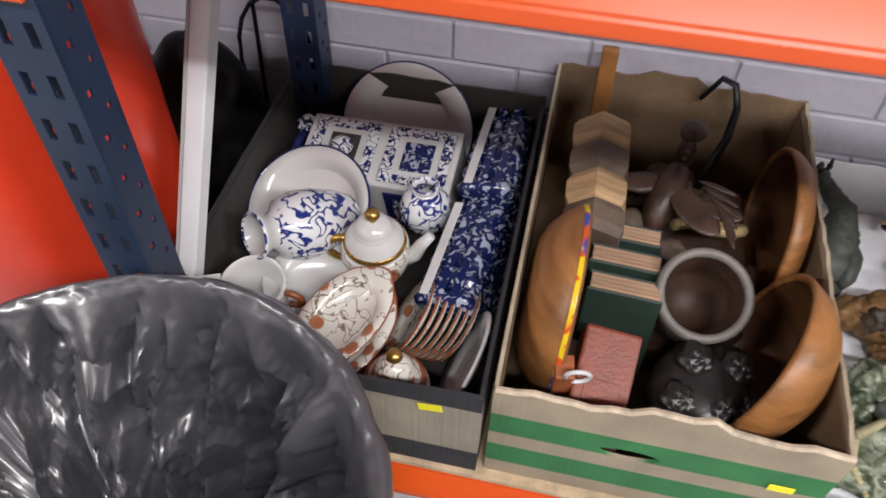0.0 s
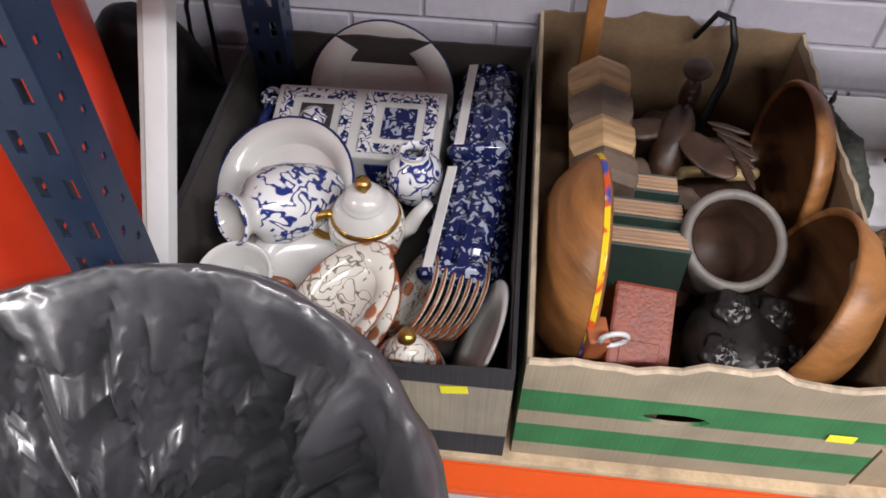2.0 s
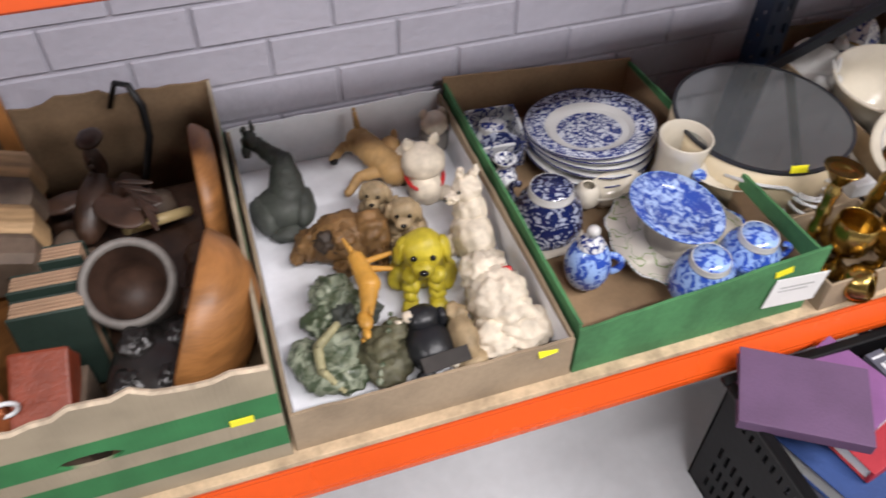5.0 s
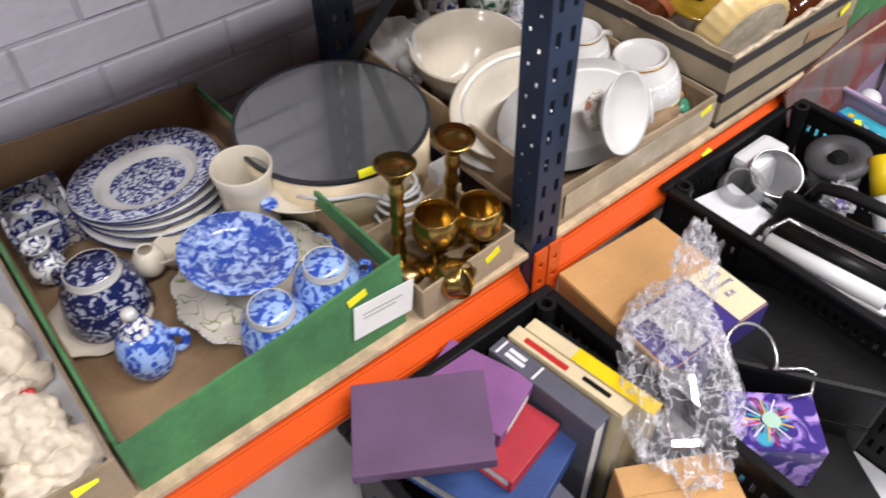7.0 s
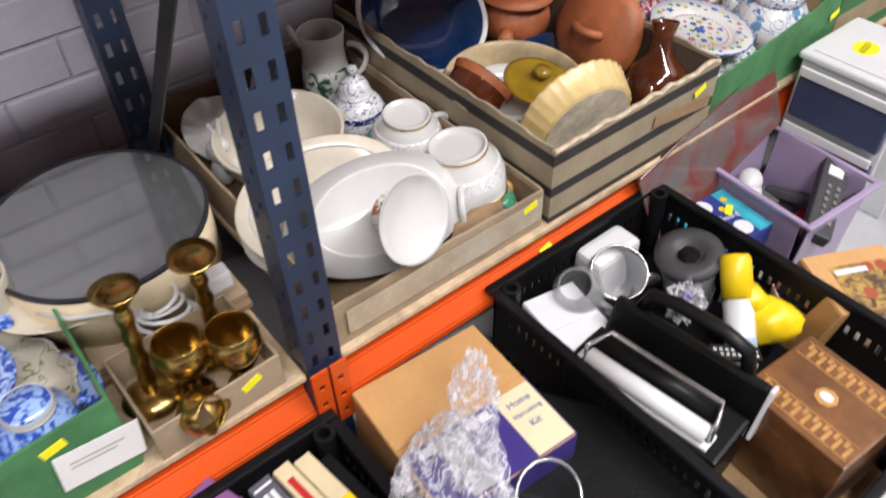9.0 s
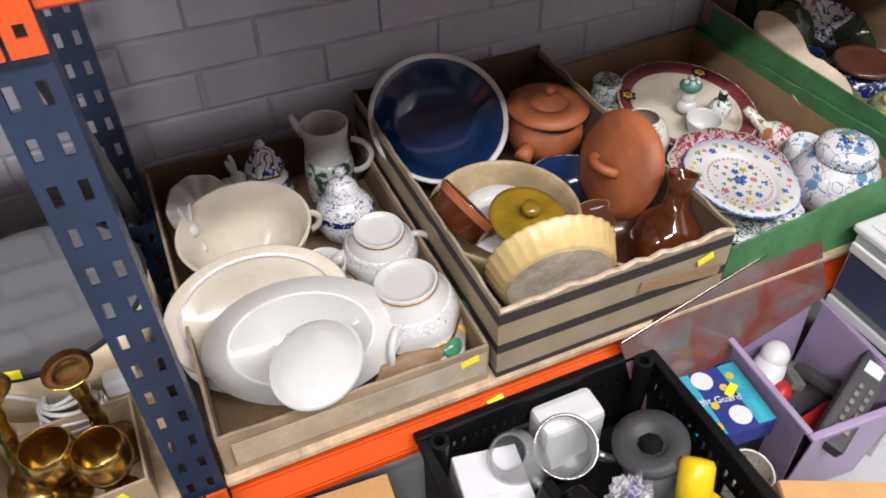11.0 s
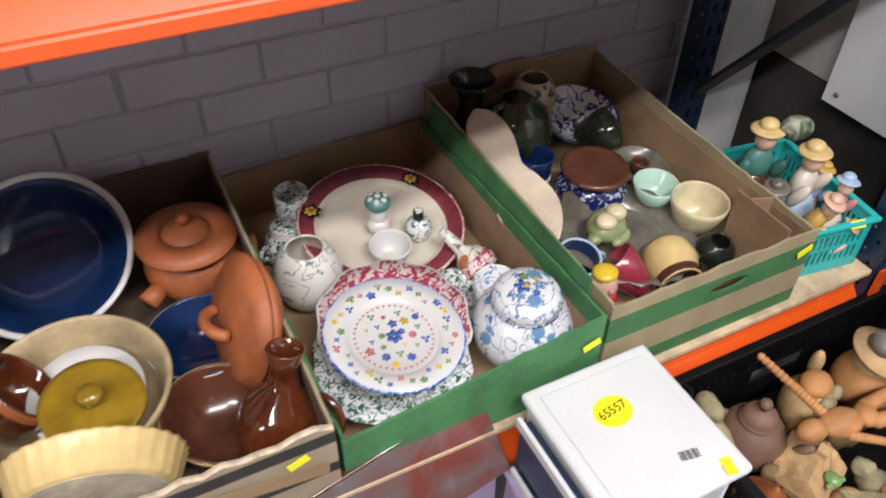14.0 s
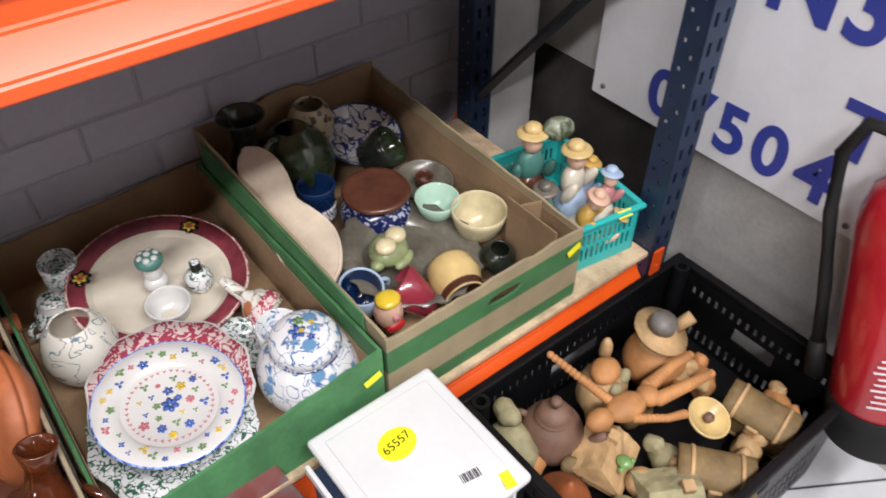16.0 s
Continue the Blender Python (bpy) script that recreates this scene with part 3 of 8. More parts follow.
def round_body(r, h, foot=0.55, mouth=0.6, n=10):
    """A bellied outline from foot to mouth."""
    out = [(r * foot, 0.0)]
    for i in range(1, n):
        f = i / n
        k = foot + (mouth - foot) * f
        out.append((r * (k + (1 - k) * math.sin(math.pi * f) ** 0.7), h * f))
    return out + [(r * mouth, h)]


def dome(r, h, n=6):
    return [(r * math.cos(math.pi / 2 * i / n), h * math.sin(math.pi / 2 * i / n)) for i in range(n)] + [(0, h)]


def lid_bm(r, h, knob):
    pr = [(0, -0.002), (r, 0), (r + 0.002, 0.003)] + [(q, z + 0.004) for q, z in dome(r * 0.97, h)][:-1]
    return lathe(pr + [(0, h + 0.004)], 28)


def teapot(name, label, at, r, h, body, lid_mat, spout=True, handle_on=True, handle_mat=None, knob_mat=None, bands=(), spout_dir=1, group="", lid_h=None, category="teapot"):
    t = thing(name, label, category, at, group)
    out = round_body(r, h, 0.6, 0.55)
    part("body", lathe(hollow(out), 32), body, t, smooth=True)
    lid = part("lid", moved(lid_bm(r * 0.56, lid_h or h * 0.2, 0), pose(0, 0, h)), lid_mat, t, smooth=True)
    k = 0.011
    part("knob", moved(lathe([(0, 0), (k * 0.5, 0), (k * 0.5, k * 0.5), (k, k), (k * 0.8, k * 1.7), (0, k * 2)], 16), pose(0, 0, h + (lid_h or h * 0.2) + 0.003)), knob_mat or lid_mat, lid, smooth=True)
    if spout:
        s = spout_dir
        part("spout", tube([(s * r * 0.8, 0, h * 0.35), (s * r * 1.15, 0, h * 0.5), (s * r * 1.35, 0, h * 0.75), (s * r * 1.6, 0, h * 0.95)], 0.014, 10, 0.007), body, t, smooth=True)
    if handle_on:
        s = -spout_dir
        part("handle", tube(arc((s * r * 0.92, 0, h * 0.52), r * 0.5, 100 if s > 0 else 80, -100 if s > 0 else 260, 12, "xz", 1.0), 0.006, 8), handle_mat or body, t, smooth=True)
    for z0, z1, mt in bands:
        zs = [z0 + (z1 - z0) * i / 5 for i in range(6)]
        f = lambda z: next((a[0] + (b[0] - a[0]) * (z - a[1]) / (b[1] - a[1]) for a, b in zip(out, out[1:]) if a[1] <= z <= b[1]), r * 0.5)
        pr = [(f(z) + 0.001, z) for z in zs]
        part("band", lathe(pr + [(q - 0.002, z) for q, z in reversed(pr)] + pr[:1], 32), mt, t, smooth=True)
    return t


def book(at, w, d, h, cover, label, pages=None, spine_text=None):
    """A closed book lying flat: w across, d from spine to fore edge, h thick; the spine at y = 0."""
    t = thing("book", label, "book", at, "books")
    part("cover", block(0, w, 0, d, h - 0.003, h, 0.001, 1), cover, t)
    part("cover", block(0, w, 0, d, 0, 0.003, 0.001, 1), cover, t)
    bm = block(0, w, -0.004, 0.003, 0.0, h, 0.002, 2)
    part("spine", bm, cover, t)
    part("pages", block(0.004, w - 0.004, 0.0035, d - 0.004, 0.0032, h - 0.0032), pages or M["paper"], t)
    return t


def carton_small(name, label, at, w, d, h, mt, category="box", top=None):
    """A closed printed carton with its flaps' seam."""
    t = thing(name, label, category, at)
    part("body", block(-w / 2, w / 2, -d / 2, d / 2, 0, h - 0.002, 0.002, 1), mt, t)
    part("flap", block(-w / 2 + 0.001, w / 2 - 0.001, -d / 2 + 0.001, -0.0008, h - 0.0018, h, 0.0004, 1), top or mt, t)
    part("flap", block(-w / 2 + 0.001, w / 2 - 0.001, 0.0008, d / 2 - 0.001, h - 0.0018, h, 0.0004, 1), top or mt, t)
    return t


def figure(name, label, category, at, lumps, mats, fur=0.0, seed=0, group="", grain=45.0, sub=3):
    """One mesh of joined ellipsoids: (x, y, z, rx, ry, rz, material, tilt about x, tilt about y, tilt about z)."""
    bm = bmesh.new()
    for k, l in enumerate(lumps):
        x, y, z, rx, ry, rz = l[:6]
        mi = l[6] if len(l) > 6 else 0
        rot = l[7:10] if len(l) > 7 else (0, 0, 0)
        made = bmesh.ops.create_icosphere(bm, subdivisions=sub if max(rx, ry, rz) > 0.008 else 2, radius=1.0)["verts"]
        m = pose(x, y, z, *rot) @ Matrix.Diagonal((rx, ry, rz, 1))
        for v in made:
            v.co = m @ v.co
            if fur and max(rx, ry, rz) > 0.008:
                o = Vector((seed * 3.1, k, 0))
                n = noise.noise(v.co * grain + o) + 0.5 * noise.noise(v.co * grain * 2.7 + o)
                v.co += (v.co - Vector((x, y, z))).normalized() * fur * n
        for f in {f for v in made for f in v.link_faces}:
            f.material_index = mi
    ob = part(name, bm, mats, None, "", at, smooth=True)
    return tagged(ob, label, category, group)


def limb(a, b, r0, r1, n=8, mi=0):
    return [(a[0] + (b[0] - a[0]) * i / (n - 1), a[1] + (b[1] - a[1]) * i / (n - 1), a[2] + (b[2] - a[2]) * i / (n - 1), *(((r0 + (r1 - r0) * i / (n - 1)),) * 3), mi) for i in range(n)]


# ---- waste bin and things by the first upright ----
def waste_bin():
    t = thing("waste_bin", "large round bin with a crumpled black polythene liner", "bin", pose(-0.341, 0.187, 0))
    part("drum", lathe([(0, 0.0), (0.225, 0.0), (0.258, 0.66), (0.254, 0.66), (0.22, 0.01), (0, 0.01)], 40), M["black_plastic"], t, smooth=True)
    seg, rows, bm = 230, 96, bmesh.new()
    rng = random.Random(12)
    grid = []
    for j in range(rows + 1):
        f = j / rows
        ring = []
        for i in range(seg):
            a = 2 * math.pi * i / seg
            u = Vector((math.cos(a), math.sin(a), 0))
            fold = noise.noise(Vector((u.x * 3.2, u.y * 3.2, f * 1.1))) + 0.6 * noise.noise(Vector((u.x * 8, u.y * 8, f * 2.4 + 4)))
            if f < 0.22:
                q = f / 0.22
                r, z = 0.270 - 0.004 * (1 - q) + 0.006 * fold, 0.46 + 0.215 * q
            elif f < 0.32:
                q = (f - 0.22) / 0.10
                r, z = 0.268 - 0.020 * q + 0.003 * fold, 0.675 + 0.010 * math.sin(math.pi * q)
                w = 0.004 * abs(noise.noise(Vector((u.x * 24, u.y * 24, q * 2))))
                r, z = r + w, z - w
            else:
                q = (f - 0.32) / 0.68
                side = 0.5 - 0.5 * math.cos(a - radians(-10))
                r, z = 0.248 - (0.03 + 0.17 * side) * q, 0.675 - (0.56 - 0.26 * side) * q
                k = min(1, q * 6) * (0.5 + 0.7 * side)
                for freq, amp in ((8, 0.6), (19, 0.55), (42, 0.30)):
                    p = Vector((0.25 * u.x, 0.25 * u.y, 0.17 * q)) * freq + Vector((3.3, 1.7, 0.4))
                    cell = noise.voronoi(p)[1][0]
                    r += k * amp * noise.cell_vector(cell * 7.3).dot(p - cell) / freq
                r -= k * 0.012 * fold
                pleat = noise.noise(Vector((u.x * 7.5, u.y * 7.5, q * 0.8 + 9))) + 0.5 * noise.noise(Vector((u.x * 17, u.y * 17, q * 1.2 + 2)))
                r -= min(1, q * 4) * 0.020 * (1.15 - side) * pleat
            z += 0.005 * noise.noise(Vector((u.x * 4, u.y * 4, 7)))
            ring.append(bm.verts.new((r * u.x, r * u.y, z)))
        grid.append(ring)
    for a, b in zip(grid, grid[1:]):
        for i in range(seg):
            c, d, e, g = a[i], a[(i + 1) % seg], b[(i + 1) % seg], b[i]
            for tri in (((c, d, e), (c, e, g)) if rng.random() < 0.5 else ((c, d, g), (d, e, g))):
                bm.faces.new(tri)
    bm.faces.new(grid[-1])
    part("liner", bm, M["bag"], t, "glossy crumpled black polythene liner", smooth=True)
    return t


waste_bin()
cyl = thing("gas_cylinder", "tall bright red painted steel gas cylinder", "gas cylinder", pose(-0.70, 0.66, 0))
part("body", lathe([(0, 0), (0.17, 0), (0.185, 0.02), (0.185, 1.15), (0.15, 1.28), (0.06, 1.35), (0, 1.36)], 40), M["red"], cyl, smooth=True)
part("valve", lathe([(0, 1.35), (0.03, 1.35), (0.03, 1.42), (0.045, 1.43), (0.045, 1.46), (0, 1.46)], 16), M["brass"], cyl)
pole = thing("plastic_trunking", "white plastic trunking length leaning on the wall", "trunking", along((-0.467, 0.49, 0.3505), (-0.385, 0.82, 1.12)))
part("channel", block(-0.016, 0.012, -0.01, 0.01, 0, 1.2, 0.002, 1), M["white_plastic"], pole)
part("cover_strip", block(0.0125, 0.019, -0.008, 0.008, 0, 1.2, 0.001, 1), M["grey_paint"], pole)
sack = figure("black_bag", "slumped black fabric bag on the floor by the wall", "bag", pose(-0.66, 0.97, 0), [(0.02, 0, 0.29, 0.17, 0.09, 0.29)], [M["black_plastic"]], 0.05, 3, grain=7, sub=4)
cable = thing("black_cable", "black cable loop hanging by the wall", "cable")
part("cord", tube([(-0.50, 1.03, 0.36)] + [(-0.50 + 0.07 * math.cos(radians(a)), 1.04, 0.52 + 0.13 * math.sin(radians(a))) for a in range(-120, 300, 20)], 0.004, 6), M["black_plastic"], cable)
part("cord", tube([(-0.53, 1.06, 1.2), (-0.535, 1.06, 0.9), (-0.54, 1.06, 0.6), (-0.545, 1.05, 0.36)], 0.004, 6), M["black_plastic"], cable)
scrap = thing("paper_scrap", "folded white paper scrap tucked in the box", "paper", pose(-0.435, 0.54, 0.49, 30, 20, 40))
part("sheet", block(-0.03, 0.03, -0.02, 0.02, 0, 0.002), M["paper"], scrap)
part("sheet", moved(block(-0.03, 0.03, -0.02, 0.02, 0, 0.002), pose(0, 0.02, 0.012, 50)), M["paper"], scrap)

# ---- box of blue and white china ----
Z = SHELF + 0.007
plate(pose(-0.255, 1.0, Z + 0.105, 66, 0, 0), 0.115, "white china plate with a blue edge line, propped upright", M["white_glaze"], line=M["blue_solid"], h=0.02)


def tile_planter(at):
    t = thing("tile_planter", "blue and white pottery planter with framed panels", "planter", at, "delft planters")
    part("body", block(-0.128, 0.128, -0.062, 0.062, -0.06, 0.06, 0.004), M["white_glaze"], t)
    for cx in (-0.063, 0.063):
        for s, (a, b, c, d) in enumerate(((-0.055, 0.055, 0.038, 0.054), (-0.055, 0.055, -0.054, -0.038), (-0.055, -0.037, -0.0378, 0.0378), (0.037, 0.055, -0.0378, 0.0378))):
            part("border", block(cx + a, cx + b, c, d, 0.0602, 0.0642, 0.001, 1), M["blue_print"], t)
        part("panel", block(cx - 0.025, cx + 0.025, -0.028, 0.028, 0.0602, 0.0625, 0.001, 1), M["kraft_dark"] if cx < 0 else M["blue_dense"], t)
        part("front_panel", block(cx - 0.045, cx + 0.045, -0.0655, -0.0622, -0.05, 0.045, 0.001, 1), M["blue_solid"], t)
        part("front_panel", block(cx - 0.03, cx + 0.03, -0.0675, -0.0657, -0.035, 0.03, 0.001, 1), M["blue_print"], t)
    part("relief", moved(lathe([(0, 0), (0.016, 0.001), (0.021, 0.009), (0.012, 0.018), (0, 0.021)], 14), pose(-0.063, -0.004, 0.0628)), M["blue_print"], t, smooth=True)
    for y, s in ((-0.045, 1), (0.045, -1)):
        pts = [(-0.132 - 0.012 + (0.004 + 0.011 * a / 300) * math.cos(radians(a)), y + s * (0.004 + 0.013 * a / 300) * math.sin(radians(a)), 0.045) for a in range(0, 420, 25)]
        part("scroll", tube(pts, 0.006, 8), M["blue_print"], t, smooth=True)
    part("scroll", tube([(-0.142, -0.03, 0.045), (-0.148, 0, 0.045), (-0.142, 0.03, 0.045)], 0.008, 8), M["blue_solid"], t, smooth=True)
    return t


tile_planter(pose(-0.275, 0.905, Z + 0.075, 14, -2, -1))


def long_planter(at, l, label):
    t = thing("long_planter", label, "planter", at, "delft planters")
    n, prof = 40, [(-0.036, -0.07), (-0.045, -0.02), (-0.03, 0.02), (-0.042, 0.06), (-0.03, 0.072), (0.03, 0.072), (0.042, 0.06), (0.03, 0.02), (0.045, -0.02), (0.036, -0.07)]
    bm, rings = bmesh.new(), []
    for i in range(n + 1):
        y = -l / 2 + l * i / n
        k = 1 + 0.08 * math.sin(i * 0.9)
        rings.append([bm.verts.new((x * k, y, z + (0.004 * math.sin(i * 0.8) if z > 0 else 0))) for x, z in prof])
    for a, b in zip(rings, rings[1:]):
        for i in range(len(prof)):
            bm.faces.new((a[i], a[(i + 1) % len(prof)], b[(i + 1) % len(prof)], b[i]))
    bm.faces.new(rings[0])
    bm.faces.new(rings[-1])
    part("body", bm, M["blue_dense"], t, smooth=True)
    for x, mt in ((-0.026, M["white_glaze"]), (-0.005, M["blue_dense"]), (0.018, M["blue_dense"])):
        part("stripe", block(x - 0.007, x + 0.007, -l / 2 + 0.004, l / 2 - 0.004, 0.0765, 0.0785, 0.001, 1), mt, t)
    return t


long_planter(pose(-0.082, 0.925, Z + 0.085, 0, -8, -2), 0.2, "tall blue and white scalloped pottery planter on its side")
long_planter(pose(-0.09, 0.71, Z + 0.075, 4, -14, -6), 0.18, "blue and white lattice-printed pottery planter leaning")
plate(pose(-0.352, 0.775, Z + 0.095, 28, -8, 0), 0.10, "deep round white china dish with a thin blue line", M["white_glaze"], h=0.032, well=0.7, line=M["blue_solid"], name="dish")
vase_out = [(a * 0.92, b * 0.95) for a, b in [(0.03, 0), (0.034, 0.004), (0.045, 0.03), (0.055, 0.07), (0.056, 0.1), (0.048, 0.125), (0.028, 0.143), (0.024, 0.150), (0.037, 0.172)]]
vessel("vase", "blue and white scroll-painted vase lying on its side", along((-0.290, 0.762, Z + 0.12), (-0.383, 0.646, Z + 0.172)), vase_out, M["blue_sprig"], bands=((0.1375, 0.163, M["white_glaze"]),), inner=M["white_glaze"])
teapot("teapot", "white china coffee pot with red flowers and gilt handle", pose(-0.23, 0.70, Z + 0.075, 6, 0, 8), 0.05, 0.1, M["white_glaze"], M["white_glaze"], handle_mat=M["gilt"], knob_mat=M["gilt"], bands=((0.076, 0.082, M["gilt"]), (0.05, 0.072, M["floral"])))
vessel("small_vase", "small blue and white bulbous vase", pose(-0.18, 0.80, Z + 0.08, 0, 0, 0), round_body(0.04, 0.08, 0.5, 0.4) + [(0.02, 0.088)], M["blue_sprig"], bands=((0.078, 0.088, M["white_glaze"]),))
vessel("cup", "white china cup with a brown ringed handle", pose(-0.372, 0.595, Z + 0.075, 10, 0, 0), [(0.03, 0), (0.04, 0.02), (0.044, 0.06), (0.046, 0.07)], M["white_glaze"], handles=(handle((0.05, 0, 0.045), 0.017, -100, 100, 0.005),), handle_mat=M["rust"], bands=((0.05, 0.066, M["floral"]),))
plate(pose(-0.24, 0.572, Z + 0.115, 6, -16, 58), 0.088, "oval floral china dish with brown scalloped edge", M["floral"], line=M["rust"], sy=0.6, h=0.014, name="oval_dish", wavy=9)
plate(pose(-0.235, 0.555, Z + 0.098, 8, -16, 56), 0.09, "oval floral china dish with brown scalloped edge", M["floral"], line=M["rust"], sy=0.6, h=0.014, name="oval_dish", wavy=9)
handle_ = thing("dish_handle_ring", "small brown china ring handle", "handle", pose(-0.197, 0.648, Z + 0.135, 60, 0, 0))
part("ring", tube(arc((0, 0, 0), 0.012, 0, 360, 14), 0.004, 6), M["rust"], handle_, smooth=True)
for i in range(7):
    plate(pose(-0.15 + i * 0.0105, 0.615 + i * 0.002, Z + 0.085 - i * 0.002, 8, -58, -10), 0.062, "brown-rimmed floral china saucer in a tilted stack", M["floral"], line=M["rust"], h=0.012, name="saucer", group="stacked saucers")
teapot("sugar_bowl", "lidded floral china sugar bowl with brown bands", pose(-0.155, 0.512, Z + 0.03, 4, 0, 30), 0.048, 0.085, M["floral"], M["floral"], spout=False, handle_on=False, knob_mat=M["gilt"], bands=((0.068, 0.078, M["rust"]),), lid_h=0.03, category="sugar bowl")
plate(pose(-0.062, 0.552, Z + 0.088, 0, -68, -6), 0.08, "plain pale white china plate standing on edge", M["white_glaze"], h=0.012)
plate(pose(-0.30, 0.65, Z + 0.085, 20, 0, 20), 0.085, "plain white oval china dish", M["white_glaze"], sy=0.7, name="oval_dish")

# ---- box of wooden ware ----
wd = vessel("wooden_bowl", "shallow turned wooden bowl with a brightly painted rim", along((-0.006, 0.655, Z + 0.142), (0.054, 0.655, Z + 0.138)), [(0.05, 0), (0.075, 0.003), (0.098, 0.012), (0.12, 0.03), (0.13, 0.045), (0.134, 0.056)], M["wood"], th=0.009, seg=48, bands=((0.050, 0.056, M["paint_rim"]),))
hexa = thing("carved_block_stand", "faceted light and dark wooden carving", "carving", along((0.072, 0.735, Z + 0.17), (0.066, 0.955, Z + 0.2), 22))
for i in range(4):
    part("facet", moved(lathe([(0, 0), (0.042, 0), (0.049, 0.014), (0.049, 0.040), (0.042, 0.054), (0, 0.054)], 6), pose(0, 0, i * 0.0545)), M["wood_pale"] if i % 2 else M["wood_grey"], hexa)
for i in range(3):
    b = thing("book", "dark green leather-look book with ridged page edges, standing", "book", pose(0.066 + i * 0.002, 0.725 - i * 0.048, Z + 0.045, -6, 0, -3), "standing books")
    part("cover", block(0, 0.098, 0, 0.005, 0, 0.145, 0.002, 1), M["cloth_green"], b)
    part("cover", block(0, 0.098, 0.033, 0.038, 0, 0.145, 0.002, 1), M["cloth_green"], b)
    for k in range(5):
        part("page_block", block(0.004, 0.095, 0.0058 + k * 0.0054, 0.0102 + k * 0.0054, 0.004, 0.145 + 0.002 * math.sin(k * 0.7), 0.001, 1), M["pages"], b)
rb = thing("leather_box", "small red leather box with an embossed panel", "box", pose(0.106, 0.575, Z + 0.105, 30, 4, -3))
part("body", block(-0.034, 0.034, -0.05, 0.05, 0, 0.05, 0.004), M["leather"], rb)
part("lid", block(-0.035, 0.035, -0.051, 0.051, 0.051, 0.068, 0.004), M["leather"], rb)
part("emboss", block(-0.022, 0.022, -0.042, -0.014, 0.0682, 0.0694, 0.0005, 1), M["leather"], rb)
und = thing("dark_case", "dark worn case under the red box", "case", pose(0.1, 0.54, Z + 0.0, 0, 0, -4))
part("body", block(-0.045, 0.045, -0.055, 0.07, 0, 0.115, 0.004), M["wood_grey"], und)
tag = thing("napkin_ring_block", "copper-toned block with a white ring handle", "ornament", pose(0.058, 0.527, Z + 0.15, 10, 0, 10))
part("block", block(-0.012, 0.012, -0.012, 0.02, -0.03, 0.025, 0.003), M["terracotta"], tag)
part("ring", moved(tube(arc((0.014, 0, 0.028), 0.015, -110, 200, 16), 0.003, 8), pose(0, -0.01, 0)), M["white_plastic"], tag, smooth=True)
vessel("mortar", "heavy grey stone mortar with a stained brown inside", pose(0.218, 0.735, Z + 0.07, 30, 2, 0), [(0.05, 0), (0.056, 0.03), (0.058, 0.09), (0.063, 0.125), (0.063, 0.135)], M["pewter"], th=0.012, inner=M["pewter_in"])
roses = thing("carved_roses", "black carved block covered in roses", "carving", pose(0.232, 0.570, Z + 0.055, 18, 8, 14) @ Matrix.Scale(1.25, 4))
b = figure("block", "", "", None, [(0, 0, 0.03, 0.055, 0.07, 0.045, 0), (0.03, 0.04, 0.03, 0.03, 0.03, 0.03, 0)], [M["ebony"]], 0.004, 2)
b.parent = roses
for cx, cy in ((-0.03, -0.045), (0.02, -0.05), (-0.035, 0.0), (0.005, -0.01), (0.038, -0.01), (-0.015, 0.04), (0.03, 0.035)):
    bm = lathe([(0, 0.013), (0.003, 0.014), (0.005, 0.010), (0.0075, 0.0125), (0.010, 0.008), (0.0135, 0.0095), (0.016, 0.004), (0.019, 0.003), (0.018, -0.006), (0, -0.006)], 30)
    for v in bm.verts:
        a, q = math.atan2(v.co.y, v.co.x), math.hypot(v.co.x, v.co.y)
        k = 1 + 0.13 * math.sin(5 * a + 260 * q)
        v.co.x, v.co.y, v.co.z = v.co.x * k, v.co.y * k, v.co.z + 0.0016 * math.sin(5 * a + 400 * q) * (q > 0.002)
    part("rose", bm, M["ebony"], roses, "", pose(cx, cy, 0.070 - abs(cx) * 0.3), smooth=True)
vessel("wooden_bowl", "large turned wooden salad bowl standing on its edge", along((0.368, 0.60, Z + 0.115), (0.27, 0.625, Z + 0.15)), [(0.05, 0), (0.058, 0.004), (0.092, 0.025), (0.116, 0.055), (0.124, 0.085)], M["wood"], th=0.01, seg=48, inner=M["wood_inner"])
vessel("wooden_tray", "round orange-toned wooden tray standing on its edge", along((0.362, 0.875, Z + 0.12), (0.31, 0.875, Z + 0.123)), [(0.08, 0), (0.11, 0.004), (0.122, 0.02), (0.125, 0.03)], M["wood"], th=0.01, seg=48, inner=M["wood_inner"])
figure("carved_bird", "dark carved wooden bird with spread wings and fan tail", "carving", pose(0.175, 0.875, Z + 0.12, 10, 0, -20), [(0, 0, 0.04, 0.026, 0.06, 0.026, 0, 20), (0.0, 0.06, 0.075, 0.014, 0.016, 0.035, 0), (0.0, 0.075, 0.112, 0.02, 0.022, 0.01, 0), (0.05, -0.02, 0.06, 0.05, 0.024, 0.006, 0, 0, 0, -30), (0.08, -0.005, 0.062, 0.035, 0.016, 0.005, 0, 0, 0, 5), (-0.04, 0.0, 0.05, 0.035, 0.02, 0.007, 0, 0, 0, 30), (-0.03, -0.06, 0.02, 0.022, 0.03, 0.018, 1), (0.01, -0.075, 0.01, 0.02, 0.02, 0.016, 1)] + [(0.065 + k * 0.008, 0.03 - k * 0.013, 0.066, 0.03, 0.005, 0.004, 0, 0, 0, -k * 11) for k in range(6)] + [(0.004, 0.03 + k * 0.009, 0.083 + k * 0.006, 0.004, 0.004, 0.004, 1) for k in range(6)], [M["wood_dark"], M["wood_grey"]], 0.002, 5)
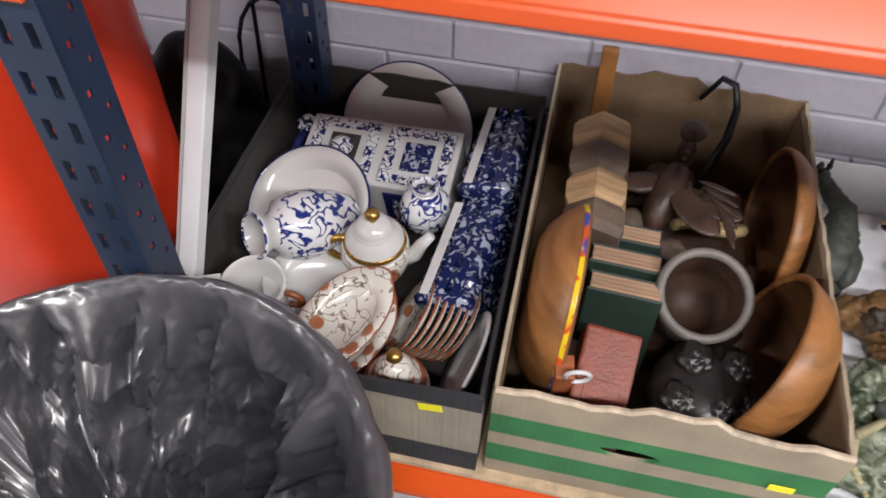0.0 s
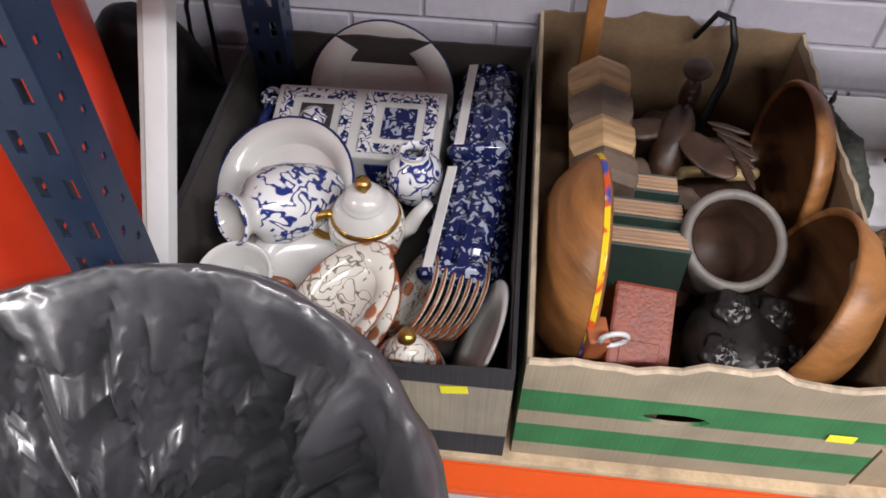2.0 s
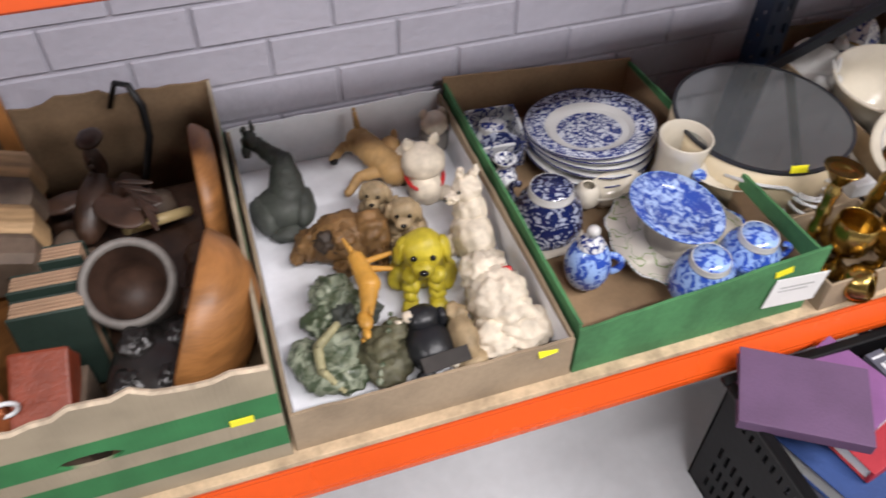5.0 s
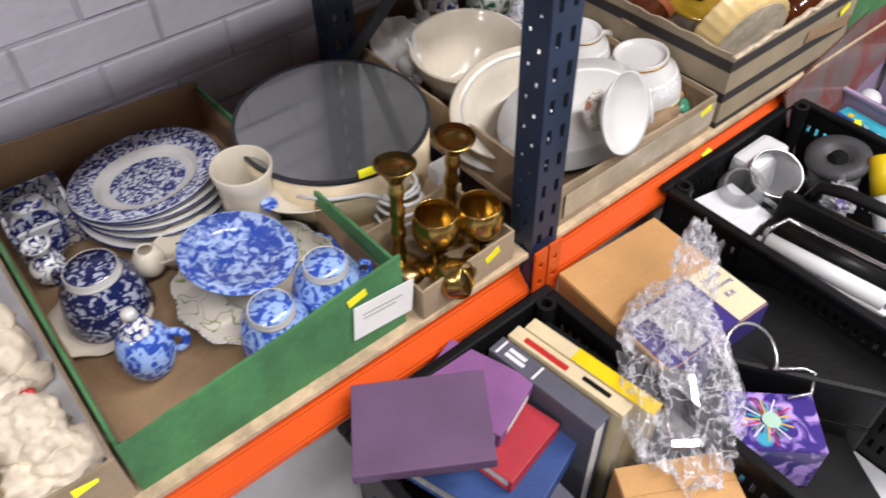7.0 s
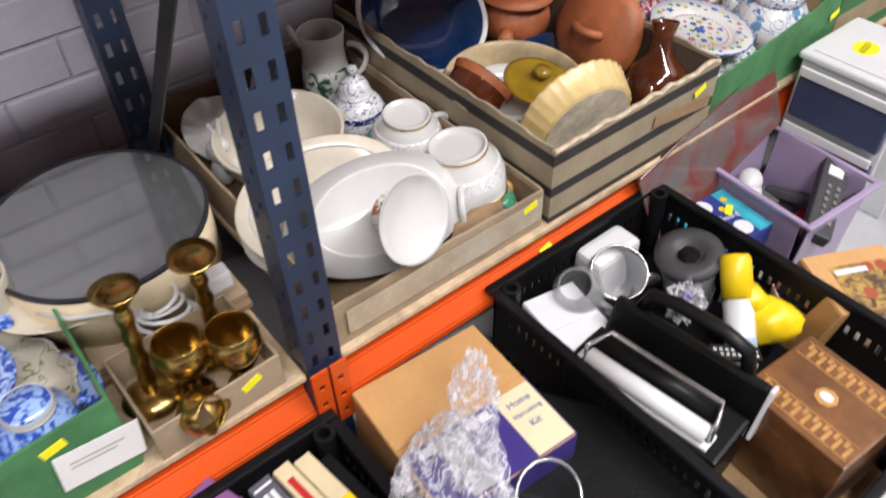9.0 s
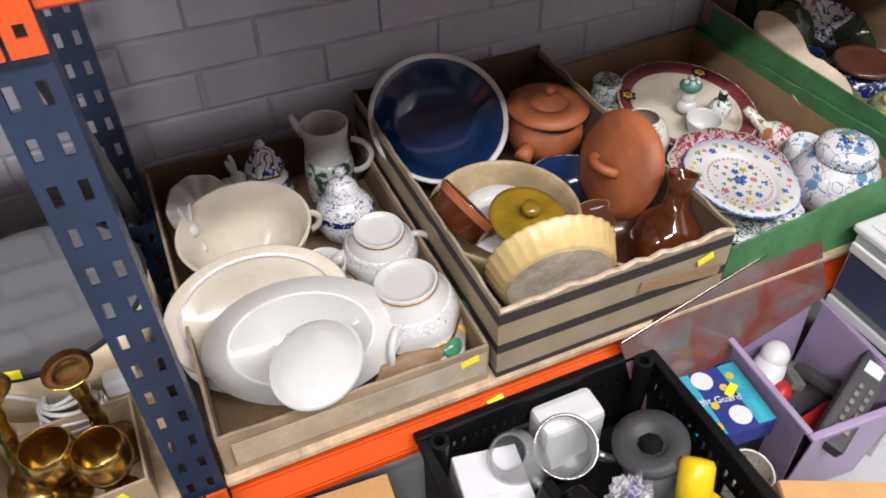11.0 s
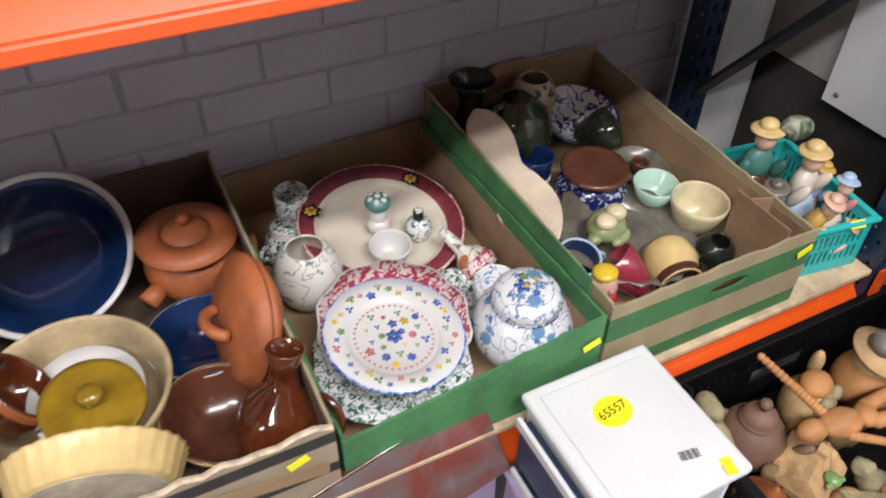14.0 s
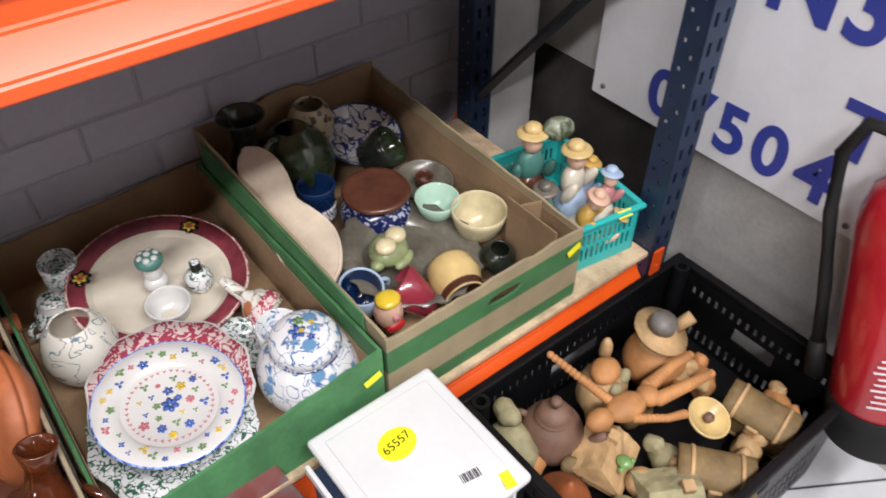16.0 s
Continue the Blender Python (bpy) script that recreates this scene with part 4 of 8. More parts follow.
ring = thing("bone_ring", "large pale bone-coloured ring", "ring", pose(0.252, 0.878, Z + 0.1, 50, 10, 20))
part("ring", tube(arc((0, 0, 0), 0.05, -150, 110, 24), 0.009, 10), M["bone"], ring, smooth=True)
for i, (x, y, z, a, l, mt) in enumerate(((0.15, 0.78, 0.10, 20, 0.12, "wood_grey"), (0.15, 0.95, 0.09, 40, 0.11, "wood_dark"), (0.23, 0.97, 0.07, -50, 0.13, "wood_grey"), (0.30, 0.76, 0.06, 80, 0.14, "wood_dark"))):
    c = figure("carved_ornament", "dark rough carved wooden ornament", "carving", pose(x, y, Z + z, 10 * i, 0, a), [(0, 0, 0, l / 2, 0.024, 0.022, 0), (l / 3, 0, 0.01, 0.03, 0.03, 0.025, 0), (-l / 3, 0.01, 0.0, 0.03, 0.024, 0.028, 0)], [M[mt]], 0.006, i, "carved ornaments")
fill = thing("wooden_box_base", "dark wooden boxes lying under the ornaments", "box", pose(0.19, 0.76, Z))
part("body", block(-0.12, 0.13, -0.1, 0.25, 0, 0.06, 0.004), M["wood_dark"], fill)
pk = thing("wooden_batten", "upright narrow wooden batten at the box back", "batten", pose(0.058, 1.025, Z, -4, 0, 3))
part("slat", block(-0.013, 0.013, -0.009, 0.009, 0, 0.285, 0.003), M["wood"], pk)
stp = thing("leather_strap", "black beaded strap hanging over the box wall", "strap")
part("strap", tube([(0.215, 1.065, 0.56), (0.235, 1.055, 0.608), (0.255, 1.045, 0.606), (0.267, 1.035, 0.57), (0.265, 1.02, 0.52), (0.245, 0.99, 0.47), (0.235, 0.97, 0.45)], 0.007, 8, flat=0.6), M["black_plastic"], stp, smooth=True)
sticker(-0.093, 0.4535, 0.50, 90, 0, ry=-8)
sticker(0.33, 0.4605, 0.464)


# ---- tray of dog figurines ----
M.update(
    fur_tan=mat("tan_fur_resin", (0.46, 0.28, 0.11), 0.6, var=0.3, scale=25, bump=0.2),
    fur_brown=mat("brown_fur_resin", (0.20, 0.105, 0.035), 0.6, var=0.5, scale=22, bump=0.25),
    fur_white=mat("cream_white_resin", (0.68, 0.60, 0.48), 0.65, var=0.28, scale=32, bump=0.3),
    fur_yellow=mat("yellow_painted_resin", (0.48, 0.39, 0.025), 0.5, var=0.35, scale=28, bump=0.2),
    fur_black=mat("black_painted_resin", (0.012, 0.013, 0.016), 0.4, var=0.3, scale=25, bump=0.15),
    fur_orange=mat("orange_painted_resin", (0.55, 0.28, 0.045), 0.45, var=0.2, scale=25, bump=0.1),
    moss=glaze("mossy_resin", (0.30, 0.33, 0.24), (0.045, 0.065, 0.03), 45, 0.48, rough=0.6, second=None, spread=0.12),
    fur_grey=mat("grey_tan_fur_resin", (0.34, 0.25, 0.14), 0.6, var=0.4, scale=30, bump=0.25),
    brown_dark=mat("dark_brown_fur_resin", (0.05, 0.032, 0.02), 0.6, var=0.4, scale=30, bump=0.25),
    snake=mat("pale_olive_paint", (0.36, 0.33, 0.18), 0.5, var=0.25, scale=40, bump=0.1),
    moss_dark=mat("dark_moss_resin", (0.11, 0.105, 0.06), 0.6, var=0.5, scale=35, bump=0.25),
    slate=mat("dark_grey_green_resin", (0.055, 0.062, 0.052), 0.6, var=0.4, scale=25, bump=0.25),
    eye=mat("glossy_black_paint", (0.01, 0.01, 0.01), 0.15, var=0.1, bump=0),
    collar=mat("red_paint", (0.45, 0.02, 0.02), 0.4, var=0.1, bump=0),
)
ZT = SHELF + 0.007


def sitting_dog(name, label, at, s, mats, fur=0.003, seed=0, head=(0, -0.018, 0.082)):
    """A seated dog that faces -y, about 11 cm high at s = 1."""
    hx, hy, hz = head
    l = [(0, 0.012, 0.035, 0.032, 0.034, 0.036, 0), (0, -0.004, 0.055, 0.026, 0.026, 0.034, 0), (hx, hy, hz, 0.026, 0.025, 0.025, 0), (hx, hy - 0.022, hz - 0.008, 0.014, 0.014, 0.011, 0), (hx, hy - 0.035, hz - 0.004, 0.006, 0.004, 0.004, 1)]
    l += [(hx + q * 0.011, hy - 0.022, hz + 0.007, 0.0042, 0.003, 0.0042, 1) for q in (-1, 1)]
    l += [(hx + q * 0.026, hy + 0.002, hz - 0.004, 0.007, 0.012, 0.022, 0, 0, q * -12, 0) for q in (-1, 1)]
    for q in (-1, 1):
        l += limb((q * 0.015, -0.026, 0.045), (q * 0.017, -0.034, 0.008), 0.011, 0.010, 4)
        l += [(q * 0.028, 0.004, 0.018, 0.015, 0.026, 0.018, 0), (q * 0.018, -0.042, 0.008, 0.010, 0.013, 0.008, 0)]
    l += limb((0, 0.04, 0.01), (0.03, 0.05, 0.01), 0.009, 0.006, 4)
    l = [(x * s, y * s, z * s, a * s, b * s, c * s, *rest) for x, y, z, a, b, c, *rest in l]
    return figure(name, label, "figurine", at, l, mats, fur, seed, "dog figurines")


def lying_dog(label, at, s, mats, fur=0.003, seed=0):
    """A dog stretched out along x, head at +x."""
    l = [(0, 0, 0.026, 0.055, 0.027, 0.026, 0), (0.035, 0, 0.03, 0.028, 0.027, 0.028, 0), (0.07, 0, 0.045, 0.025, 0.023, 0.022, 0), (0.095, 0, 0.038, 0.017, 0.013, 0.011, 0), (0.112, 0, 0.04, 0.004, 0.005, 0.004, 1)]
    l += [(0.085, q * 0.01, 0.055, 0.003, 0.0035, 0.0035, 1) for q in (-1, 1)]
    l += [(0.065, q * 0.024, 0.042, 0.013, 0.006, 0.02, 0) for q in (-1, 1)]
    for q in (-1, 1):
        l += limb((0.035, q * 0.022, 0.014), (0.085, q * 0.024, 0.008), 0.011, 0.009, 5)
        l += [(-0.035, q * 0.026, 0.018, 0.026, 0.013, 0.018, 0)]
        l += limb((-0.03, q * 0.03, 0.008), (0.0, q * 0.034, 0.007), 0.009, 0.008, 4)
    l += limb((-0.05, 0, 0.02), (-0.085, 0.01, 0.035), 0.009, 0.005, 5)
    l = [(x * s, y * s, z * s, a * s, b * s, c * s, *rest) for x, y, z, a, b, c, *rest in l]
    return figure("dog_figurine", label, "figurine", at, l, mats, fur, seed, "dog figurines")


E_ = M["eye"]
def put(name, label, x, y, lumps, mats, fur=0.003, seed=0, grain=60.0, z=0.0, rz=0, group="dog figurines", sub=3):
    return figure(name, label, "figurine", pose(x, y, ZT + z, 0, 0, rz), lumps, mats, fur, seed, group, grain, sub)


put("dragon_figurine", "dark grey-green dragon ornament standing against the tray wall", 0.452, 0.928,
    [(-0.030, 0.075, 0.128, 0.014, 0.020, 0.013, 0), (-0.040, 0.057, 0.118, 0.008, 0.015, 0.008, 0), (-0.022, 0.086, 0.146, 0.004, 0.005, 0.014, 0), (-0.036, 0.084, 0.144, 0.004, 0.005, 0.012, 0)]
    + limb((-0.026, 0.078, 0.122), (0.018, 0.048, 0.088), 0.013, 0.018) + limb((0.018, 0.048, 0.088), (0.012, 0.0, 0.05), 0.020, 0.036)
    + [(0, -0.01, 0.036, 0.048, 0.046, 0.036, 0), (-0.034, -0.018, 0.032, 0.022, 0.044, 0.028, 0, 0, 0, 12), (0.036, -0.018, 0.034, 0.020, 0.044, 0.028, 0, 0, 0, -12), (0.0, -0.052, 0.014, 0.032, 0.022, 0.014, 0)], [M["slate"]], 0.004, 1, 90, group="mossy ornaments")
put("dog_figurine", "tan short-haired dog figurine lying on its side", 0.0, 0.0,
    limb((0.622, 1.040, 0.052), (0.668, 0.955, 0.036), 0.026, 0.030) + limb((0.628, 1.028, 0.05), (0.590, 1.040, 0.045), 0.012, 0.009) + limb((0.590, 1.040, 0.045), (0.565, 1.022, 0.034), 0.009, 0.008)
    + limb((0.656, 0.965, 0.035), (0.600, 0.962, 0.030), 0.015, 0.010) + limb((0.600, 0.962, 0.030), (0.574, 0.940, 0.018), 0.010, 0.008) + limb((0.624, 1.046, 0.06), (0.620, 1.058, 0.112), 0.008, 0.004)
    + [(0.676, 1.015, 0.045, 0.020, 0.024, 0.018, 0), (0.688, 1.030, 0.055, 0.007, 0.010, 0.014, 0), (0.566, 1.019, 0.032, 0.009, 0.008, 0.008, 1)], [M["fur_tan"], E_], 0.0012, 2)
sitting_dog("dog_figurine", "small cream puppy figurine", pose(0.698, 0.985, ZT, 0, 0, 10), 0.75, [M["fur_white"], E_], 0.003, 3)
put("dog_figurine", "white and grey fluffy dog figurine with its back turned", 0.764, 1.020,
    [(0, 0, 0.04, 0.028, 0.028, 0.04, 1), (0, -0.004, 0.078, 0.026, 0.026, 0.024, 0), (-0.018, 0.004, 0.092, 0.008, 0.008, 0.014, 0), (0.018, 0.004, 0.092, 0.008, 0.008, 0.014, 0)], [M["fur_white"], M["pewter"]], 0.003, 4)
cat = put("cat_figurine", "white cat figurine with a red collar, back turned", 0.712, 0.922,
    [(0, 0, 0.072, 0.041, 0.038, 0.034, 0), (-0.024, 0.012, 0.104, 0.010, 0.006, 0.015, 0, 0, -18), (0.024, 0.012, 0.104, 0.010, 0.006, 0.015, 0, 0, 18), (0, -0.018, 0.026, 0.033, 0.034, 0.034, 0), (0.03, -0.03, 0.012, 0.02, 0.018, 0.012, 0)], [M["fur_white"]], 0.0035, 5, 80)
collar_ = tagged(part("figurine_collar", tube([(0.034 * math.cos(radians(a)), 0.034 * math.sin(radians(a)), 0) for a in range(0, 361, 15)], 0.004, 8), M["collar"], None, "", pose(0.712, 0.912, ZT + 0.046, 16), smooth=True), "red painted collar on the white cat figurine", "collar")
put("dog_figurine", "shaggy brown spaniel figurine with dark ears", 0.535, 0.803,
    [(0, 0, 0.045, 0.058, 0.044, 0.044, 0), (-0.052, 0.008, 0.036, 0.030, 0.030, 0.028, 0), (-0.078, 0.002, 0.026, 0.014, 0.014, 0.012, 0), (-0.030, -0.016, 0.058, 0.020, 0.022, 0.024, 1), (0.046, -0.012, 0.055, 0.030, 0.036, 0.042, 0), (0.052, -0.040, 0.024, 0.014, 0.020, 0.024, 0), (-0.010, -0.044, 0.018, 0.018, 0.020, 0.018, 0), (-0.004, -0.028, 0.075, 0.018, 0.020, 0.016, 0)], [M["fur_brown"], M["brown_dark"]], 0.008, 6, 75, sub=4)
sitting_dog("dog_figurine", "pale grey-tan puppy figurine", pose(0.612, 0.872, ZT + 0.01, 0, 0, -25), 0.85, [M["fur_grey"], E_], 0.004, 8)
sitting_dog("dog_figurine", "tan puppy figurine with a dark muzzle", pose(0.642, 0.812, ZT + 0.005, 0, 0, -14), 0.95, [M["fur_grey"], E_], 0.004, 9)
sitting_dog("dog_figurine", "bright yellow painted spaniel puppy figurine", pose(0.641, 0.700, ZT, 0, 0, -14), 1.32, [M["fur_yellow"], E_], 0.005, 10)
put("dog_figurine", "cream-white terrier figurine with pricked ears", 0.744, 0.760,
    [(0, -0.015, 0.04, 0.036, 0.048, 0.042, 0), (0.004, 0.012, 0.072, 0.028, 0.030, 0.036, 0), (0.004, 0.028, 0.108, 0.025, 0.025, 0.024, 0), (-0.022, 0.022, 0.100, 0.016, 0.012, 0.011, 0), (-0.006, 0.036, 0.136, 0.007, 0.007, 0.014, 0, 0, -8), (0.018, 0.036, 0.134, 0.007, 0.007, 0.014, 0, 0, 12), (-0.036, 0.020, 0.101, 0.004, 0.005, 0.004, 1), (-0.016, 0.014, 0.116, 0.0035, 0.0035, 0.0035, 1), (-0.034, -0.01, 0.02, 0.014, 0.014, 0.024, 0), (0.01, -0.06, 0.02, 0.03, 0.022, 0.022, 0)], [M["fur_white"], E_], 0.005, 11, 80, sub=4)
put("dog_figurine", "slim orange greyhound figurine lying across the pile", 0.0, 0.0,
    limb((0.524, 0.735, 0.108), (0.534, 0.690, 0.108), 0.003, 0.006) + limb((0.534, 0.690, 0.106), (0.541, 0.640, 0.100), 0.013, 0.017, 10) + limb((0.541, 0.640, 0.100), (0.527, 0.597, 0.094), 0.016, 0.010, 10)
    + [(0.520, 0.583, 0.090, 0.011, 0.017, 0.010, 0), (0.517, 0.566, 0.084, 0.006, 0.012, 0.006, 0), (0.530, 0.590, 0.100, 0.004, 0.010, 0.007, 0)] + limb((0.545, 0.682, 0.104), (0.586, 0.688, 0.104), 0.006, 0.004) + limb((0.548, 0.670, 0.100), (0.580, 0.664, 0.096), 0.006, 0.004) + limb((0.535, 0.615, 0.092), (0.512, 0.572, 0.06), 0.006, 0.004), [M["fur_orange"], E_], 0.0006, 12)
put("moss_ornament", "mossy green bush ornament with animals", 0.490, 0.655, [(0, 0, 0.03, 0.045, 0.045, 0.03, 0), (0.0, 0.02, 0.058, 0.036, 0.034, 0.022, 0), (-0.028, -0.02, 0.045, 0.025, 0.025, 0.022, 0), (0.04, 0.01, 0.02, 0.03, 0.03, 0.02, 1), (0.01, -0.03, 0.06, 0.018, 0.02, 0.016, 1)], [M["moss"], M["slate"]], 0.011, 13, 70, group="mossy ornaments", sub=4)
put("moss_ornament", "mossy green and white rocky ornament with a pale snake", 0.458, 0.572, [(0, 0, 0.022, 0.050, 0.050, 0.024, 0), (0.02, 0.02, 0.040, 0.03, 0.03, 0.02, 0), (-0.030, 0.02, 0.026, 0.028, 0.03, 0.020, 0), (0.02, -0.03, 0.02, 0.034, 0.022, 0.020, 0)] + limb((0.022, 0.030, 0.072), (-0.012, 0.008, 0.060), 0.006, 0.008, 8, 1) + limb((-0.012, 0.008, 0.060), (-0.014, -0.024, 0.046), 0.008, 0.007, 8, 1) + limb((-0.014, -0.024, 0.046), (0.010, -0.052, 0.024), 0.007, 0.004, 8, 1), [M["moss"], M["snake"]], 0.007, 14, 80, group="mossy ornaments", sub=4)
put("moss_ornament", "dark mossy ornament with a reptile", 0.540, 0.560, [(0, 0, 0.022, 0.042, 0.050, 0.026, 0), (0.0, 0.0, 0.045, 0.025, 0.03, 0.02, 0), (0.02, 0.02, 0.05, 0.022, 0.022, 0.018, 0)] + limb((0.02, 0.035, 0.075), (-0.02, -0.045, 0.03), 0.004, 0.006, 9, 1), [M["moss_dark"], M["moss"]], 0.008, 15, 75, group="mossy ornaments", sub=4)
put("dog_figurine", "black and white curled dog figurine", 0.606, 0.556, [(0, -0.005, 0.034, 0.036, 0.042, 0.034, 0), (0.0, 0.028, 0.058, 0.026, 0.024, 0.024, 0), (-0.020, 0.030, 0.068, 0.010, 0.010, 0.009, 1), (-0.040, 0.026, 0.060, 0.008, 0.008, 0.009, 1), (-0.020, 0.023, 0.072, 0.0035, 0.0035, 0.0035, 0), (0.028, 0.026, 0.055, 0.009, 0.014, 0.018, 0), (0.034, -0.030, 0.020, 0.014, 0.016, 0.016, 1), (-0.016, -0.044, 0.015, 0.015, 0.012, 0.013, 0)], [M["fur_black"], M["fur_white"]], 0.003, 16, 80)
put("dog_figurine", "long-haired cream shaggy dog figurine", 0.728, 0.578, [(-0.008, 0.056, 0.072, 0.034, 0.034, 0.030, 0), (0, 0.012, 0.058, 0.046, 0.048, 0.046, 0), (0.026, -0.040, 0.034, 0.044, 0.036, 0.032, 0), (-0.022, -0.036, 0.028, 0.040, 0.040, 0.028, 0), (0.010, -0.020, 0.055, 0.034, 0.034, 0.030, 0), (0.020, 0.036, 0.088, 0.005, 0.009, 0.003, 1, 0, 30)], [M["fur_white"], M["collar"]], 0.010, 17, 85, sub=4)
put("dog_figurine", "long-haired grey-brown dog figurine", 0.658, 0.548, [(0, 0, 0.036, 0.022, 0.044, 0.036, 0), (0.004, -0.036, 0.022, 0.024, 0.024, 0.022, 0), (0.0, 0.03, 0.06, 0.016, 0.018, 0.016, 0)], [M["fur_grey"]], 0.006, 18, 90)
flap = thing("card_flap", "loose dark card flap tucked at the tray edge", "card", pose(0.61, 0.474, ZT + 0.082, 25, 0, 4))
part("flap", block(-0.035, 0.035, 0, 0.022, 0, 0.003, 0.0005, 1), M["kraft_dark"], flap)
sticker(0.756, 0.4655, 0.425, 60, 6)

# ---- green box of blue and white tableware ----
for i in range(5):
    plate(pose(1.035 + 0.003 * (i % 2), 0.915 - 0.002 * i, ZT + 0.02 + i * 0.013, 4, 4, i * 40), 0.125 if i < 4 else 0.122, "blue and white transfer-printed dinner plate in a stack", M["white_glaze"], rim=M["border_blue"] if i == 4 else None, centre=M["border_blue"] if i == 4 else None, line=M["blue_solid"], h=0.02, group="stacked dinner plates")
sq = thing("square_dish", "square blue-edged white china dish", "dish", pose(0.873, 0.985, ZT + 0.01, 12, 0, -4))
for a, b, c, d in ((-0.05, 0.05, -0.05, -0.044), (-0.05, 0.05, 0.044, 0.05), (-0.05, -0.044, -0.0438, 0.0438), (0.044, 0.05, -0.0438, 0.0438)):
    part("wall", block(a, b, c, d, 0, 0.07, 0.002, 1), M["blue_sprig"], sq)
part("base", block(-0.0438, 0.0438, -0.0438, 0.0438, 0, 0.006), M["white_glaze"], sq)


def upturned_cup(at, s, label, body=None, name="cup"):
    return vessel(name, label, at @ pose(0, 0, 0.062 * s, 180), [(0.025 * s, 0), (0.0255 * s, 0.006 * s), (0.026 * s, 0.008 * s), (0.037 * s, 0.022 * s), (0.042 * s, 0.045 * s), (0.044 * s, 0.062 * s)], body or M["mid_blue"], th=0.003, handles=(handle((0.044 * s, 0, 0.036 * s), 0.014 * s, -90, 90, 0.004 * s),), bands=((0.0, 0.009 * s, M["white_glaze"]),), group="upturned cups")


upturned_cup(pose(0.866, 0.975, ZT + 0.02, 0, 0, 40), 0.95, "upturned blue and white cup inside a square dish", M["blue_sprig"])
vessel("bud_vase", "small blue and white bud vase", pose(0.845, 0.86, ZT + 0.02), round_body(0.026, 0.05, 0.6, 0.4) + [(0.013, 0.06), (0.02, 0.072)], M["blue_print"], bands=((0.062, 0.072, M["white_glaze"]),))
vessel("cup", "dense blue printed cup", pose(0.86, 0.91, ZT + 0.02), [(0.025, 0), (0.036, 0.03), (0.04, 0.06)], M["blue_dense"])
upturned_cup(pose(0.888, 0.755, ZT + 0.01, 0, 0, 120), 1.45, "large upturned blue and white bowl", M["blue_dense"], "bowl")
plate(pose(0.87, 0.745, ZT + 0.004, 0, 0, 0), 0.075, "cream scalloped saucer under a bowl", M["ivory"], name="saucer", wavy=10)
teapot("hot_water_jug", "small lidded blue and white jug", pose(0.893, 0.615, ZT + 0.01, 0, 0, 160), 0.038, 0.085, M["mid_blue"], M["blue_sprig"], spout=False, lid_h=0.015, category="jug", knob_mat=M["white_glaze"])
plate(pose(1.075, 0.640, ZT + 0.022, 3, 2, 0), 0.122, "cream plate with green and pink floral border", M["ivory"], rim=M["spring_print"], line=M["green_sprig"], h=0.018, well=0.4, wavy=12)
plate(pose(1.12, 0.60, ZT + 0.012, 3, -5, 0), 0.10, "blue and white landscape-printed plate", M["mid_blue"], h=0.016)
plate(pose(1.057, 0.642, ZT + 0.095, 10, 6, 30), 0.082, "blue landscape-printed side plate", M["scene_blue"], line=M["mid_blue"], h=0.012, well=0.64)
upturned_cup(pose(1.040, 0.518, ZT + 0.051, 6, 0, -20), 1.15, "upturned blue and white teacup")
upturned_cup(pose(1.129, 0.534, ZT + 0.054, 4, 4, -10), 1.15, "upturned blue and white teacup")
vessel("mug", "plain ivory glazed mug", pose(1.137, 0.763, ZT + 0.030, 2, 0, 0), [(0.046, 0), (0.044, 0.01), (0.04, 0.05), (0.043, 0.09), (0.047, 0.115)], M["ivory"], handles=(handle((0.046, 0, 0.06), 0.024, -95, 95, 0.005),))
vessel("gravy_boat", "ivory gravy boat with a long spoon rest", pose(1.02, 0.775, ZT + 0.015, 4, 0, 15), [(0.03, 0), (0.038, 0.015), (0.055, 0.035), (0.06, 0.042)], M["ivory"], sy=0.5)
vessel("egg_cup", "small plain ivory china pot", pose(0.965, 0.765, ZT + 0.03), round_body(0.024, 0.045, 0.6, 0.6), M["ivory"])
lbl = thing("paper_label", "blank white paper label on the green box", "label", pose(1.175, 0.462, SHELF + 0.062, 90, 6, 0))
part("sheet", block(-0.05, 0.05, -0.032, 0.032, 0, 0.0012, 0.0004, 1), M["paper"], lbl)
part("print_line", block(-0.035, 0.03, 0.010, 0.013, 0.0013, 0.0017), M["grey_paint"], lbl)
part("print_line", block(-0.035, 0.02, 0.002, 0.005, 0.0013, 0.0017), M["grey_paint"], lbl)
sticker(1.137, 0.4635, 0.463, 90, 0, ry=-12)

# ---- drum shade with a glass top, and brassware ----
sh = thing("drum_lampshade", "wide cream drum lampshade turned up under smoked glass", "lampshade", pose(1.318, 0.795, SHELF + 0.03, 2, 0, 0))
part("drum", lathe([(0.156, 0), (0.159, 0.0), (0.159, 0.1), (0.156, 0.1), (0.156, 0)], 64), M["enamel_cream"], sh, smooth=True)
part("rim", lathe([(0.155, 0.1005), (0.161, 0.1005), (0.161, 0.106), (0.155, 0.106), (0.155, 0.1005)], 64), M["dark_steel"], sh)
part("glass_top", lathe([(0, 0.099), (0.1548, 0.099), (0.1548, 0.105), (0, 0.105)], 64), M["glass_green"], sh, "dark reflecting glass top")
base = thing("flat_carton", "flattened brown carton under the shade", "carton", pose(1.33, 0.77, SHELF + 0.001))
part("sheet", block(-0.12, 0.12, -0.16, 0.25, 0, 0.014, 0.002, 1), M["kraft_warm"], base)
part("sheet", block(-0.115, 0.12, -0.15, 0.24, 0.0145, 0.028, 0.002, 1), M["kraft"], base)
